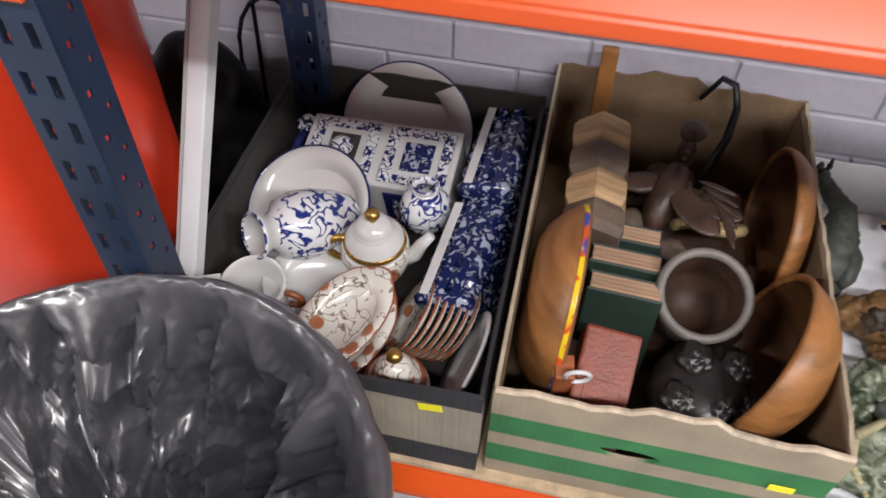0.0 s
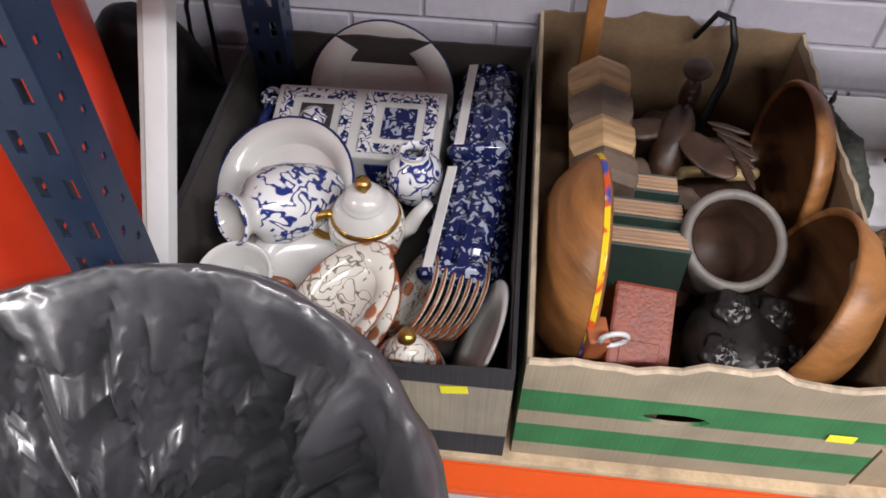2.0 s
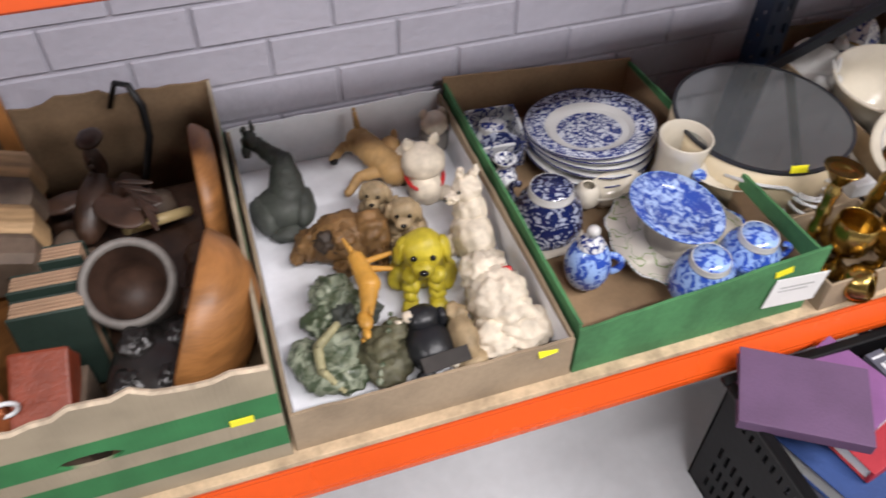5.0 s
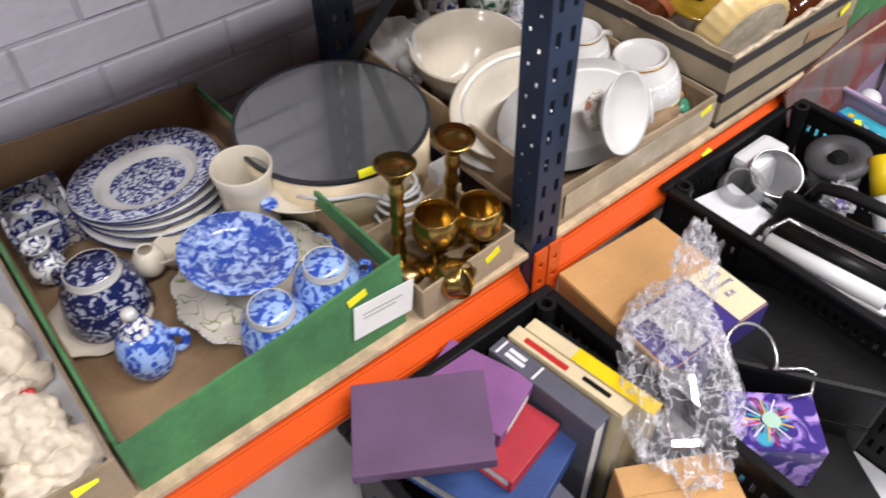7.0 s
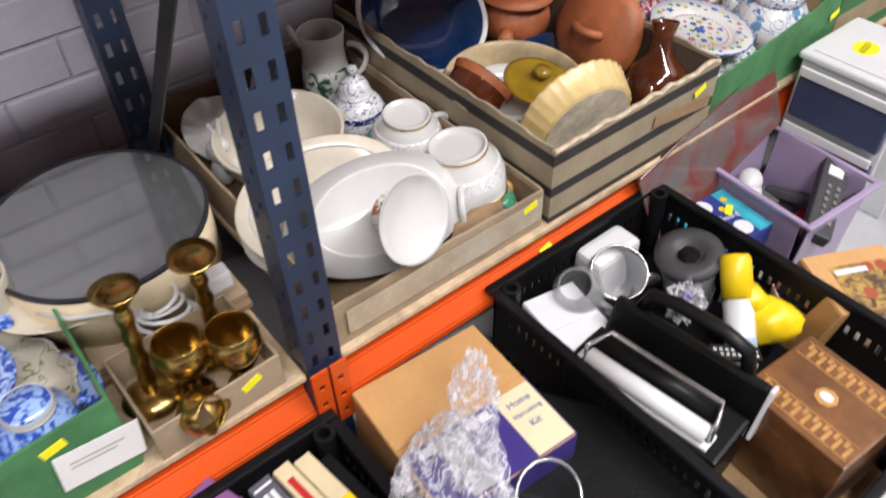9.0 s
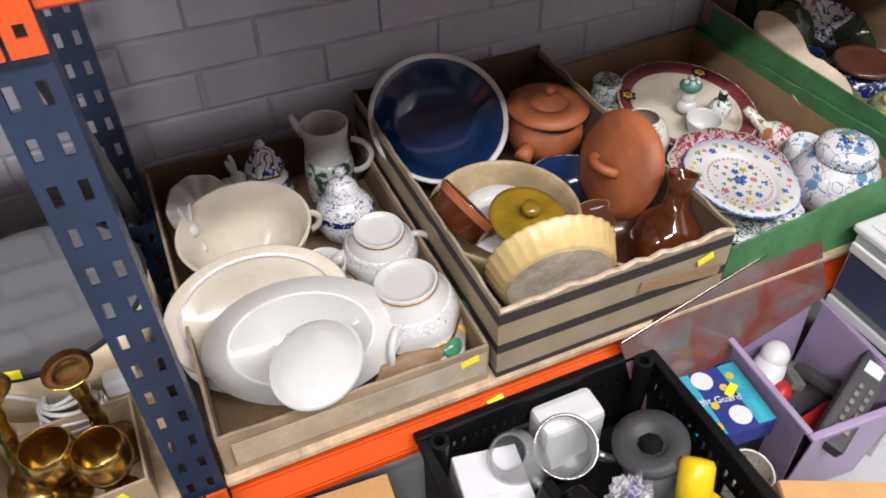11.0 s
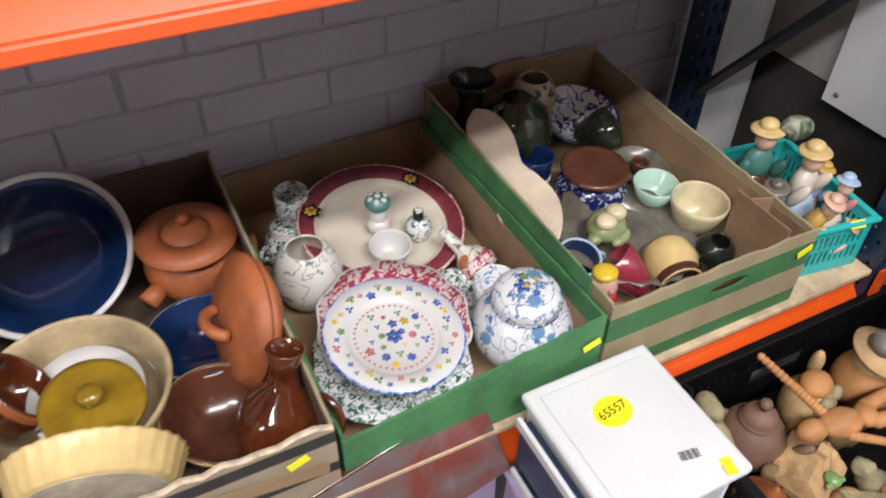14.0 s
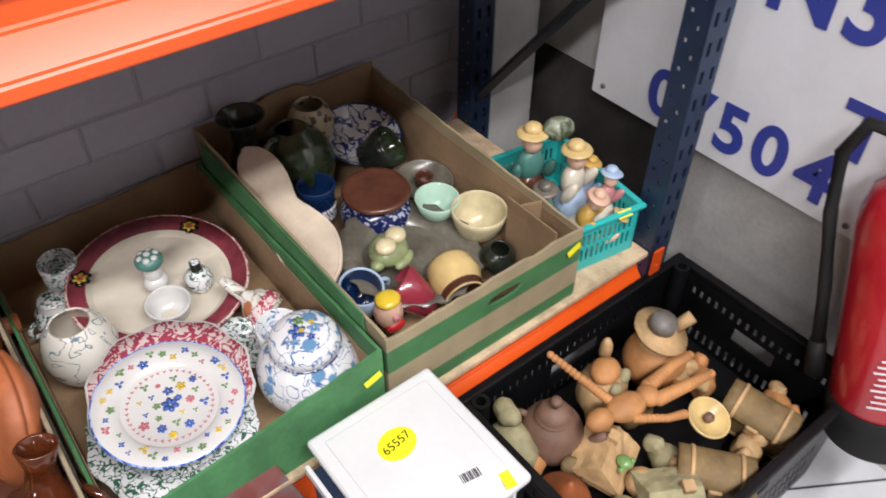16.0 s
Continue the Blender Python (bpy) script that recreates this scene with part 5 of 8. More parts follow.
spn = thing("china_server", "cream china server with a blue end roundel", "server", pose(1.225, 0.70, SHELF + 0.075, 12, 6, -12))
part("bowl", lathe([(0, 0.0), (0.05, 0.004), (0.075, 0.02), (0.076, 0.018), (0.05, 0.0), (0, -0.004)], 36, 1.15, 0.5), M["ivory"], spn, smooth=True)
part("roundel", moved(lathe([(0, 0), (0.013, 0), (0.012, 0.006), (0, 0.007)], 18), pose(-0.08, 0, 0.014)), M["mid_blue"], spn)
cord = thing("white_flex", "coiled white flex with a plug", "cable")
for k in range(5):
    part("loop", tube([(1.33 + 0.045 * math.cos(a * 0.42 + k) * (1 - 0.1 * k), 0.63 + 0.03 * math.sin(a * 0.42 + k), SHELF + 0.04 + 0.012 * k + 0.01 * math.sin(a * 0.42)) for a in range(16)], 0.0035, 6), M["white_plastic"], cord, smooth=True)
part("lead", tube([(1.19, 0.70, SHELF + 0.10), (1.22, 0.655, SHELF + 0.105), (1.27, 0.635, SHELF + 0.10), (1.31, 0.63, SHELF + 0.07)], 0.0035, 6), M["white_plastic"], cord, smooth=True)
part("plug", block(1.385, 1.43, 0.60, 0.63, SHELF + 0.07, SHELF + 0.1, 0.006), M["white_plastic"], cord)


def low_tray():
    t = thing("cardboard_tray", "low brown cardboard tray holding brassware", "tray", pose(1.322, 0.53, SHELF + 0.001, 0, 0, 2))
    for x0, x1, y0, y1 in ((-0.092, 0.092, -0.077, -0.073), (-0.092, 0.092, 0.07, 0.074), (-0.092, -0.088, -0.0728, 0.0698), (0.088, 0.092, -0.0728, 0.0698)):
        part("wall", block(x0, x1, y0, y1, 0, 0.062, 0.001, 1), M["kraft"], t)
    part("base", block(-0.0878, 0.0878, -0.0728, 0.0698, 0, 0.004), M["kraft"], t)
    return t


low_tray()


def candlestick(at, h):
    t = thing("candlestick", "turned brass candlestick with a wide drip pan", "candlestick", at, "brass candlesticks")
    part("base", lathe([(0, 0), (0.04, 0), (0.042, 0.006), (0.03, 0.016), (0.014, 0.024), (0, 0.024)], 28), M["brass"], t, smooth=True)
    pr = [(0, 0.024)]
    for i in range(25):
        f = i / 24
        pr.append((0.007 + 0.005 * abs(math.sin(f * math.pi * 4)) + (0.003 if i % 6 == 0 else 0), 0.024 + (h - 0.05) * f))
    part("stem", lathe(pr + [(0, h - 0.026)], 20), M["brass"], t, smooth=True)
    part("pan", lathe([(0, h - 0.026), (0.012, h - 0.026), (0.02, h - 0.012), (0.03, h), (0.031, h + 0.002), (0.018, h - 0.006), (0.012, h - 0.008), (0, h - 0.008)], 24), M["brass"], t, smooth=True)
    return t


candlestick(pose(1.262, 0.545, SHELF + 0.006, -3, 4, 0), 0.2)
candlestick(pose(1.372, 0.565, SHELF + 0.006, 6, 0, 0), 0.205)


def goblet(at):
    t = thing("goblet", "rounded shiny brass goblet", "goblet", at, "brass goblets")
    part("foot", lathe([(0, 0), (0.026, 0), (0.026, 0.003), (0.008, 0.01), (0.006, 0.04), (0.012, 0.045), (0, 0.046)], 24), M["brass"], t, smooth=True)
    part("bowl", lathe(hollow([(0.008, 0.046), (0.026, 0.055), (0.036, 0.08), (0.036, 0.1), (0.032, 0.115)], 0.002), 28), M["brass"], t, smooth=True)
    return t


goblet(pose(1.312, 0.515, SHELF + 0.006))
goblet(pose(1.373, 0.488, SHELF + 0.006))
bell = thing("brass_pot", "small bulbous brass pot lying among goblets", "pot", pose(1.285, 0.475, SHELF + 0.035, 70, 0, 30))
part("body", lathe(hollow(round_body(0.03, 0.045, 0.5, 0.8), 0.002), 24), M["brass"], bell, smooth=True)
bell = thing("brass_bell", "brass hand bell lying on its side", "bell", pose(1.335, 0.47, SHELF + 0.03, 80, 0, -70))
part("cup", lathe(hollow([(0.008, 0), (0.018, 0.006), (0.022, 0.03), (0.032, 0.045)], 0.002), 24), M["brass"], bell, smooth=True)
part("handle", tube([(0, 0, 0), (0, 0, -0.03), (0, 0, -0.045)], 0.006, 8, 0.004), M["brass"], bell, smooth=True)
sticker(1.37, 0.4545, 0.392, 90, 3, ry=-20)
sticker(1.281, 0.637, 0.488, 75, -12)


# ---- tray of white china ----
M.update(
    mint=mat("mint_glaze", (0.42, 0.62, 0.50), 0.2, var=0.12, bump=0, coat=0.3),
    green_glaze=mat("mottled_green_glaze", (0.035, 0.055, 0.025), 0.15, var=0.6, scale=30, bump=0.03, coat=0.4),
    dark_green=mat("dark_green_glaze", (0.02, 0.024, 0.018), 0.2, var=0.5, scale=20, bump=0.03),
    navy=mat("navy_glaze", (0.006, 0.024, 0.085), 0.14, var=0.3, scale=10, bump=0, coat=0.6),
    brown_glaze=mat("brown_glaze", (0.09, 0.032, 0.018), 0.2, var=0.3, scale=20, bump=0.02, coat=0.3),
    grey_glaze=mat("grey_lustre_glaze", (0.13, 0.12, 0.095), 0.25, var=0.4, scale=18, bump=0.03, coat=0.2),
    crimson=mat("crimson_glaze", (0.27, 0.03, 0.05), 0.2, var=0.15, bump=0, coat=0.3),
    frog_green=mat("pale_green_paint", (0.28, 0.33, 0.16), 0.3, var=0.3, scale=30, bump=0.05),
    stone_white=mat("pale_stone", (0.58, 0.49, 0.38), 0.55, var=0.2, scale=12, bump=0.08),
    turquoise=mat("turquoise_plastic", (0.03, 0.45, 0.43), 0.35, var=0.06, bump=0.01),
    clay=mat("pale_clay", (0.46, 0.30, 0.145), 0.7, var=0.3, scale=20, bump=0.2),
    clay_orange=mat("orange_clay", (0.45, 0.21, 0.075), 0.65, var=0.25, scale=20, bump=0.15),
    clay_brown=mat("brown_clay", (0.17, 0.095, 0.065), 0.6, var=0.25, scale=20, bump=0.1),
    clay_green=mat("greenish_clay", (0.33, 0.30, 0.17), 0.7, var=0.35, scale=25, bump=0.15),
    clay_dark=mat("dark_olive_clay", (0.19, 0.125, 0.05), 0.7, var=0.35, scale=25, bump=0.25),
    skin=mat("flesh_paint", (0.62, 0.40, 0.29), 0.4, var=0.1, bump=0),
    teal_cloth=mat("teal_paint", (0.07, 0.20, 0.17), 0.4, var=0.2, bump=0.05),
    sky_cloth=mat("pale_blue_paint", (0.38, 0.50, 0.66), 0.4, var=0.15, bump=0.05),
    gold_paint=mat("ochre_paint", (0.55, 0.34, 0.08), 0.4, var=0.2, bump=0.05),
    pink_paint=mat("pink_paint", (0.55, 0.24, 0.25), 0.4, var=0.2, bump=0.05),
)
M["teal_sprig"] = glaze("teal_sprigs", WHITE, (0.03, 0.20, 0.19), 42, 0.58)
M["jar_blue"] = glaze("blue_flower_print", WHITE, (0.06, 0.15, 0.33), 46, 0.020, kind="vine", second=(0.12, 0.25, 0.42))
M["fine_blue"] = glaze("small_blue_sprigs", WHITE, (0.03, 0.05, 0.22), 70, 0.018, kind="vine")
M["leaf_relief"] = glaze("green_leaf_relief", (0.60, 0.62, 0.58), (0.015, 0.085, 0.05), 46, 0.5, rough=0.3, spread=0.05)
M["green_band"] = mat("green_banding_glaze", (0.05, 0.22, 0.13), 0.2, var=0.3, scale=60, bump=0)
M["lattice"] = glaze("brown_lattice_glaze", (0.45, 0.38, 0.26), (0.06, 0.035, 0.02), 60, 0.33, kind="voronoi", rough=0.3)
shell = thing("shell_dish", "white china shell-shaped dish", "dish", pose(1.585, 0.985, ZT + 0.05, 40, -10, 10))
bm = lathe([(0, 0.0), (0.03, 0.004), (0.055, 0.02), (0.06, 0.03), (0.056, 0.03), (0.03, 0.01), (0, 0.006)], 40)
for v in bm.verts:
    q = math.hypot(v.co.x, v.co.y)
    v.co.z += 0.006 * math.cos(9 * math.atan2(v.co.y, v.co.x)) * q / 0.06
part("body", bm, M["white_glaze"], shell, smooth=True)
for i, (x, y, a) in enumerate(((1.555, 0.90, 10), (1.645, 1.0, 60))):
    figure("rabbit_figurine", "small white china rabbit with long ears", "figurine", pose(x, y, ZT + 0.05, 0, 0, a), [(0, 0, 0.02, 0.018, 0.025, 0.022, 0), (0, -0.02, 0.045, 0.013, 0.015, 0.014, 0), (-0.006, -0.012, 0.07, 0.004, 0.006, 0.02, 0, -15, -10), (0.006, -0.012, 0.07, 0.004, 0.006, 0.02, 0, -15, 14), (-0.008, -0.03, 0.008, 0.006, 0.012, 0.01, 0), (0.008, -0.03, 0.008, 0.006, 0.012, 0.01, 0), (0, 0, -0.02, 0.02, 0.022, 0.03, 0)], [M["white_glaze"]], 0, i, "china rabbits")
vessel("tureen", "large round ivory china tureen", pose(1.643, 0.828, ZT + 0.01, 4, -3, 0), [(0.05, 0), (0.055, 0.012), (0.085, 0.04), (0.1, 0.075), (0.104, 0.1), (0.11, 0.104), (0.112, 0.11)], M["ivory"], th=0.007, seg=44, handles=(moved(handle((0.105, 0, 0.075), 0.02, -80, 80, 0.006), pose(0, 0, 0, 0, 0, 0)),))
cv = thing("covered_dish", "large plain ivory china oval dish propped in the tray", "dish", pose(1.618, 0.655, ZT + 0.082, 30, -4, -8))
part("body", lathe([(0, -0.022), (0.07, -0.022), (0.085, -0.012), (0.118, 0.004), (0.139, 0.012), (0.142, 0.016), (0.139, 0.019), (0.118, 0.012), (0.092, 0.004), (0.08, -0.006), (0, -0.008)], 56, 1, 0.72), M["ivory"], cv, smooth=True)
part("inner_line", lathe([(0.117, 0.0128), (0.120, 0.0142), (0.119, 0.0148), (0.116, 0.0136), (0.117, 0.0128)], 56, 1, 0.72), M["white_glaze"], cv, smooth=True)
plate(pose(1.60, 0.675, ZT + 0.016, 6, -4, 0), 0.115, "plain white china serving dish", M["white_glaze"], h=0.022, name="dish")
pf = thing("oval_platter", "large oval white china platter leaning face down in the tray", "platter", pose(1.660, 0.562, ZT + 0.100, 38, -3, -13))
part("body", lathe([(0, 0.002), (0.095, 0.002), (0.105, 0.0), (0.144, -0.016), (0.148, -0.014), (0.147, -0.010), (0.116, 0.003), (0.108, 0.012), (0.102, 0.013), (0.098, 0.009), (0, 0.008)], 60, 1, 0.62), M["white_glaze"], pf, smooth=True)
std = thing("footed_stand", "small white footed china comport tipped on its side", "stand", along((1.652, 0.522, ZT + 0.128), (1.660, 0.472, ZT + 0.146)))
part("bowl", lathe([(0, 0.036), (0.04, 0.040), (0.062, 0.054), (0.066, 0.060), (0.063, 0.054), (0.042, 0.034), (0.014, 0.026), (0, 0.026)], 40), M["white_glaze"], std, smooth=True)
part("stem", lathe([(0, 0.012), (0.012, 0.012), (0.010, 0.020), (0.014, 0.026), (0, 0.026)], 24), M["white_glaze"], std, smooth=True)
part("foot", lathe([(0, 0), (0.032, 0), (0.034, 0.003), (0.026, 0.009), (0.014, 0.012), (0, 0.012)], 28), M["floral"], std, smooth=True)


def upside_pot(at, r, h, label):
    """A lobed teapot turned over on its mouth, its foot ring up."""
    t = thing("upturned_teapot", label, "teapot", at, "upturned teapots")
    out = [(r * 1.12, 0), (r * 1.22, h * 0.06), (r * 1.18, h * 0.2), (r * 0.98, h * 0.37), (r * 1.0, h * 0.46), (r * 0.98, h * 0.56), (r * 0.86, h * 0.74), (r * 0.68, h * 0.87), (r * 0.62, h * 0.93), (r * 0.64, h * 0.985)]

    def lobed(bm):
        for v in bm.verts:
            k = 1 + 0.10 * math.cos(6 * math.atan2(v.co.y, v.co.x)) * max(0, 1 - v.co.z / (h * 0.6))
            v.co.x *= k
            v.co.y *= k
        return bm

    part("body", lobed(lathe([(0, 0)] + out + [(r * 0.63, h), (r * 0.59, h), (r * 0.57, h * 0.955), (r * 0.42, h * 0.94), (0, h * 0.95)], 72)), M["white_glaze"], t, smooth=True)
    f = lambda z: next((a[0] + (b[0] - a[0]) * (z - a[1]) / (b[1] - a[1]) for a, b in zip(out, out[1:]) if a[1] <= z <= b[1]), r * 0.6)
    for z0, z1, mt in ((h * 0.345, h * 0.375, M["gilt"]), (h * 0.60, h * 0.76, M["fine_sprig"]), (h * 0.925, h * 0.95, M["gilt"])):
        pr = [(f(z0 + (z1 - z0) * i / 4) + 0.0010, z0 + (z1 - z0) * i / 4) for i in range(5)]
        part("band", lobed(lathe(pr + [(q - 0.002, z) for q, z in reversed(pr)] + pr[:1], 72)), mt, t, smooth=True)
    for k in range(12):
        a = math.pi * k / 6
        m = pose(r * 1.10 * math.cos(a), r * 1.10 * math.sin(a), h * (0.26 if k % 2 else 0.30), 0, 0, math.degrees(a)) @ pose(0, 0, 0, 0, 55) @ Matrix.Diagonal((0.012, 0.019 if k % 2 == 0 else 0.008, 0.0055, 1))
        bm = bmesh.new()
        bmesh.ops.create_icosphere(bm, subdivisions=2, radius=1, matrix=m)
        part("painted_leaf" if k % 2 == 0 else "gilt_dot", lobed(bm), M["green_band"] if k % 2 == 0 else M["gold_paint"], t, smooth=True)
    part("spout", tube([(-r * 0.85, 0, h * 0.55), (-r * 1.12, 0, h * 0.5), (-r * 1.3, 0, h * 0.3), (-r * 1.38, 0, h * 0.1)], 0.013, 12, 0.008), M["white_glaze"], t, smooth=True)
    part("handle", tube(arc((r * 0.9, 0, h * 0.45), r * 0.45, -100, 100, 12), 0.006, 8), M["white_glaze"], t, smooth=True)
    return t


M["fine_sprig"] = glaze("fine_gilt_sprigs", WHITE, (0.20, 0.15, 0.09), 110, 0.012, kind="vine")
upside_pot(pose(1.842, 0.740, ZT + 0.005, 4, 0, -8), 0.066, 0.105, "upturned white china teapot with gilt and green bands")
upside_pot(pose(1.838, 0.573, ZT + 0.005, 5, 0, 232), 0.076, 0.130, "large upturned lobed white china teapot with green leaves and gilt")
jr = teapot("ginger_jar", "hexagonal blue and white lidded jar", pose(1.712, 0.992, ZT + 0.012, 0, 0, 0), 0.046, 0.085, M["white_glaze"], M["white_glaze"], spout=False, handle_on=False, lid_h=0.012, category="jar", bands=((0.052, 0.068, M["blue_dense"]), (0.02, 0.046, M["blue_sprig"])))
part("lid_roof", moved(lathe([(0, 0), (0.036, 0), (0.037, 0.004), (0.030, 0.022), (0.018, 0.040), (0.010, 0.046), (0, 0.047)], 6), pose(0, 0, 0.088)), M["blue_sprig"], jr)
part("lid_line", moved(lathe([(0.030, 0), (0.0385, 0), (0.0385, 0.0025), (0.030, 0.0025), (0.030, 0)], 6), pose(0, 0, 0.0852)), M["gilt"], jr)
part("finial", moved(lathe([(0, 0), (0.007, 0.001), (0.010, 0.008), (0.006, 0.016), (0, 0.019)], 16), pose(0, 0, 0.133)), M["white_glaze"], jr, smooth=True)
teapot("round_jar", "white lidded jar with blue sprigs and band", pose(1.822, 0.868, ZT, 0, 0, 0), 0.056, 0.09, M["fine_blue"], M["fine_blue"], spout=False, handle_on=False, lid_h=0.036, bands=((0.056, 0.066, M["blue_dense"]),), category="jar")
jug5 = vessel("jug", "tall white jug with green leaf relief", pose(1.832, 0.985, ZT, 0, 0, 160), [(0.042, 0), (0.046, 0.01), (0.047, 0.06), (0.042, 0.11), (0.041, 0.14), (0.045, 0.168)], M["white_glaze"], handles=(handle((-0.046, 0, 0.095), 0.036, 90, 270, 0.006),), bands=((0.01, 0.100, M["leaf_relief"]),), inner=M["white_glaze"])
part("pouring_lip", tube([(0.040, 0, 0.150), (0.050, 0, 0.168), (0.057, 0, 0.186)], 0.016, 12, 0.009, flat=0.5), M["white_glaze"], jug5, smooth=True)
vessel("cup", "small white china cup with green rim", pose(1.742, 0.735, ZT + 0.02, 0, 0, 200), [(0.022, 0), (0.032, 0.02), (0.038, 0.05)], M["white_glaze"], handles=(handle((0.038, 0, 0.03), 0.014, -90, 90, 0.004),), bands=((0.02, 0.035, M["green_sprig"]),))
figure("crumpled_card", "torn card padding between the dishes", "padding", pose(1.80, 0.475, ZT + 0.03), [(0, 0.02, 0.01, 0.06, 0.012, 0.03, 0)], [M["kraft_warm"]], 0.01, 5)
sticker(1.878, 0.4565, 0.412, 90, 0, ry=-10)
for k in range(1):
    tp = thing("packing_tape_strip", "strip of shiny brown packing tape on the tray", "tape", pose(1.715, 0.4565, SHELF + 0.045 + k * 0.02, 90, 0, 0))
    part("strip", block(-0.19 + 0.02 * k, 0.19 - 0.03 * k, -0.024, 0.024, 0, 0.001, 0.0003, 1), M["tape"], tp)

# ---- box of stoneware ----
lb = vessel("large_bowl", "large navy-glazed bowl with a broad white rim, propped up", along((2.052, 0.985, ZT + 0.085), (2.044, 0.94, ZT + 0.155)), [(0.06, 0), (0.07, 0.006), (0.10, 0.03), (0.122, 0.062), (0.132, 0.07)], M["white_glaze"], th=0.006, seg=56, inner=M["navy"])
part("rim", lathe([(0.1215, 0.066), (0.126, 0.0715), (0.131, 0.0745), (0.135, 0.0715), (0.132, 0.067), (0.1215, 0.066)], 56), M["white_glaze"], lb, smooth=True)
t = teapot("lidded_pot", "terracotta cooking pot with a knobbed lid", pose(2.252, 0.905, ZT + 0.035, 3, 0, 20), 0.076, 0.10, M["terracotta"], M["terracotta"], spout=False, handle_on=False, lid_h=0.025, category="cooking pot")
part("lid_rim", moved(lathe([(0.04, 0), (0.078, 0.0), (0.08, 0.006), (0.06, 0.014), (0.04, 0.018), (0.04, 0)], 40), pose(0, 0, 0.1)), M["terracotta"], t, smooth=True)
for s in (-1, 1):
    part("lug", tube([(s * 0.07, -0.02, 0.05), (s * 0.1, -0.03, 0.045)], 0.015, 10, 0.017), M["terracotta"], t, smooth=True)
t = thing("lidded_dish", "shallow terracotta lidded dish standing on edge", "dish", along((2.325, 0.705, ZT + 0.105), (2.258, 0.70, ZT + 0.13)))
part("base", lathe([(0, 0), (0.06, 0.002), (0.09, 0.022), (0.096, 0.034), (0, 0.034)], 44), M["terracotta"], t, smooth=True)
part("lid", lathe([(0, 0.036), (0.098, 0.036), (0.1, 0.042), (0.08, 0.058), (0.03, 0.068), (0, 0.07)], 44), M["terracotta"], t, smooth=True)
part("handle", tube(arc((0, 0, 0.066), 0.03, 10, 170, 10), 0.009, 10), M["terracotta"], t, smooth=True)
vessel("mixing_bowl", "wide oatmeal stoneware mixing bowl", pose(2.05, 0.69, ZT, 3, 0, 0), [(0.07, 0), (0.078, 0.006), (0.11, 0.05), (0.124, 0.10), (0.13, 0.115)], M["stoneware"], th=0.008, seg=52)
vessel("casserole_lid", "treacle-brown glazed pot lying tilted in the bowl", along((1.955, 0.70, ZT + 0.10), (2.00, 0.705, ZT + 0.132)), [(0.045, 0), (0.055, 0.006), (0.056, 0.035), (0.06, 0.05)], M["treacle"], th=0.006, bands=((0.036, 0.05, M["terracotta"]),))
plate(pose(2.06, 0.705, ZT + 0.06, 12, 0, 0), 0.078, "white china plate lying in the bowl", M["white_glaze"])
t = thing("casserole_lid", "glossy olive-glazed round lid with a knob", "lid", pose(2.072, 0.645, ZT + 0.112, 12, 4, 0))
part("disc", lathe([(0, 0), (0.058, 0.0), (0.066, 0.004), (0.066, 0.01), (0.056, 0.011), (0.05, 0.008), (0.03, 0.014), (0, 0.017)], 44), M["olive"], t, smooth=True)
part("knob", lathe([(0, 0.015), (0.01, 0.016), (0.009, 0.022), (0.017, 0.028), (0.015, 0.036), (0, 0.038)], 20), M["olive"], t, smooth=True)
bm = lathe([(0, 0), (0.086, 0.0), (0.092, 0.003), (0.104, 0.042), (0.106, 0.045), (0.102, 0.045), (0.088, 0.006), (0, 0.006)], 96)
for v in bm.verts:
    q = math.hypot(v.co.x, v.co.y)
    if q > 0.089 and v.co.z > 0.001:
        k = 1 + 0.025 * abs(math.sin(16 * math.atan2(v.co.y, v.co.x)))
        v.co.x *= k
        v.co.y *= k
t = thing("flan_dish", "straw-glazed fluted flan dish with an unglazed base", "flan dish", along((2.055, 0.51, ZT + 0.10), (2.064, 0.56, ZT + 0.112)))
part("body", bm, M["straw"], t, smooth=True)
part("base", moved(lathe([(0, 0), (0.084, 0), (0.084, 0.001), (0, 0.001)], 48), pose(0, 0, -0.0016)), M["unglazed"], t)
t = vessel("brown_jug", "glossy treacle-brown jug with a long neck", along((2.275, 0.535, ZT + 0.01), (2.315, 0.57, ZT + 0.17)), [(0.04, 0), (0.055, 0.02), (0.062, 0.06), (0.05, 0.095), (0.022, 0.12), (0.018, 0.15), (0.026, 0.178)], M["treacle"], handles=(handle((-0.055, 0, 0.09), 0.035, 90, 270, 0.006),))
vessel("blue_bowl", "dark blue glazed bowl under the terracotta dish", pose(2.23, 0.75, ZT), [(0.04, 0), (0.07, 0.03), (0.085, 0.07)], M["navy"], th=0.005, bands=((0.06, 0.07, M["white_glaze"]),))
vessel("brown_bowl", "brown glazed bowl with cream lip", pose(2.21, 0.60, ZT + 0.01, 6, 10, 0), [(0.04, 0), (0.07, 0.03), (0.082, 0.065)], M["brown_glaze"], th=0.005, bands=((0.056, 0.065, M["straw"]),))
sticker(2.286, 0.4515, 0.461, 90, 0, ry=-22)
lb = thing("paper_label", "torn cream paper strip on the box front", "label", pose(2.245, 0.4525, SHELF + 0.085, 90, 8, 0))
part("sheet", block(-0.08, 0.08, -0.012, 0.012, 0, 0.001, 0.0003, 1), M["kraft_warm"], lb)

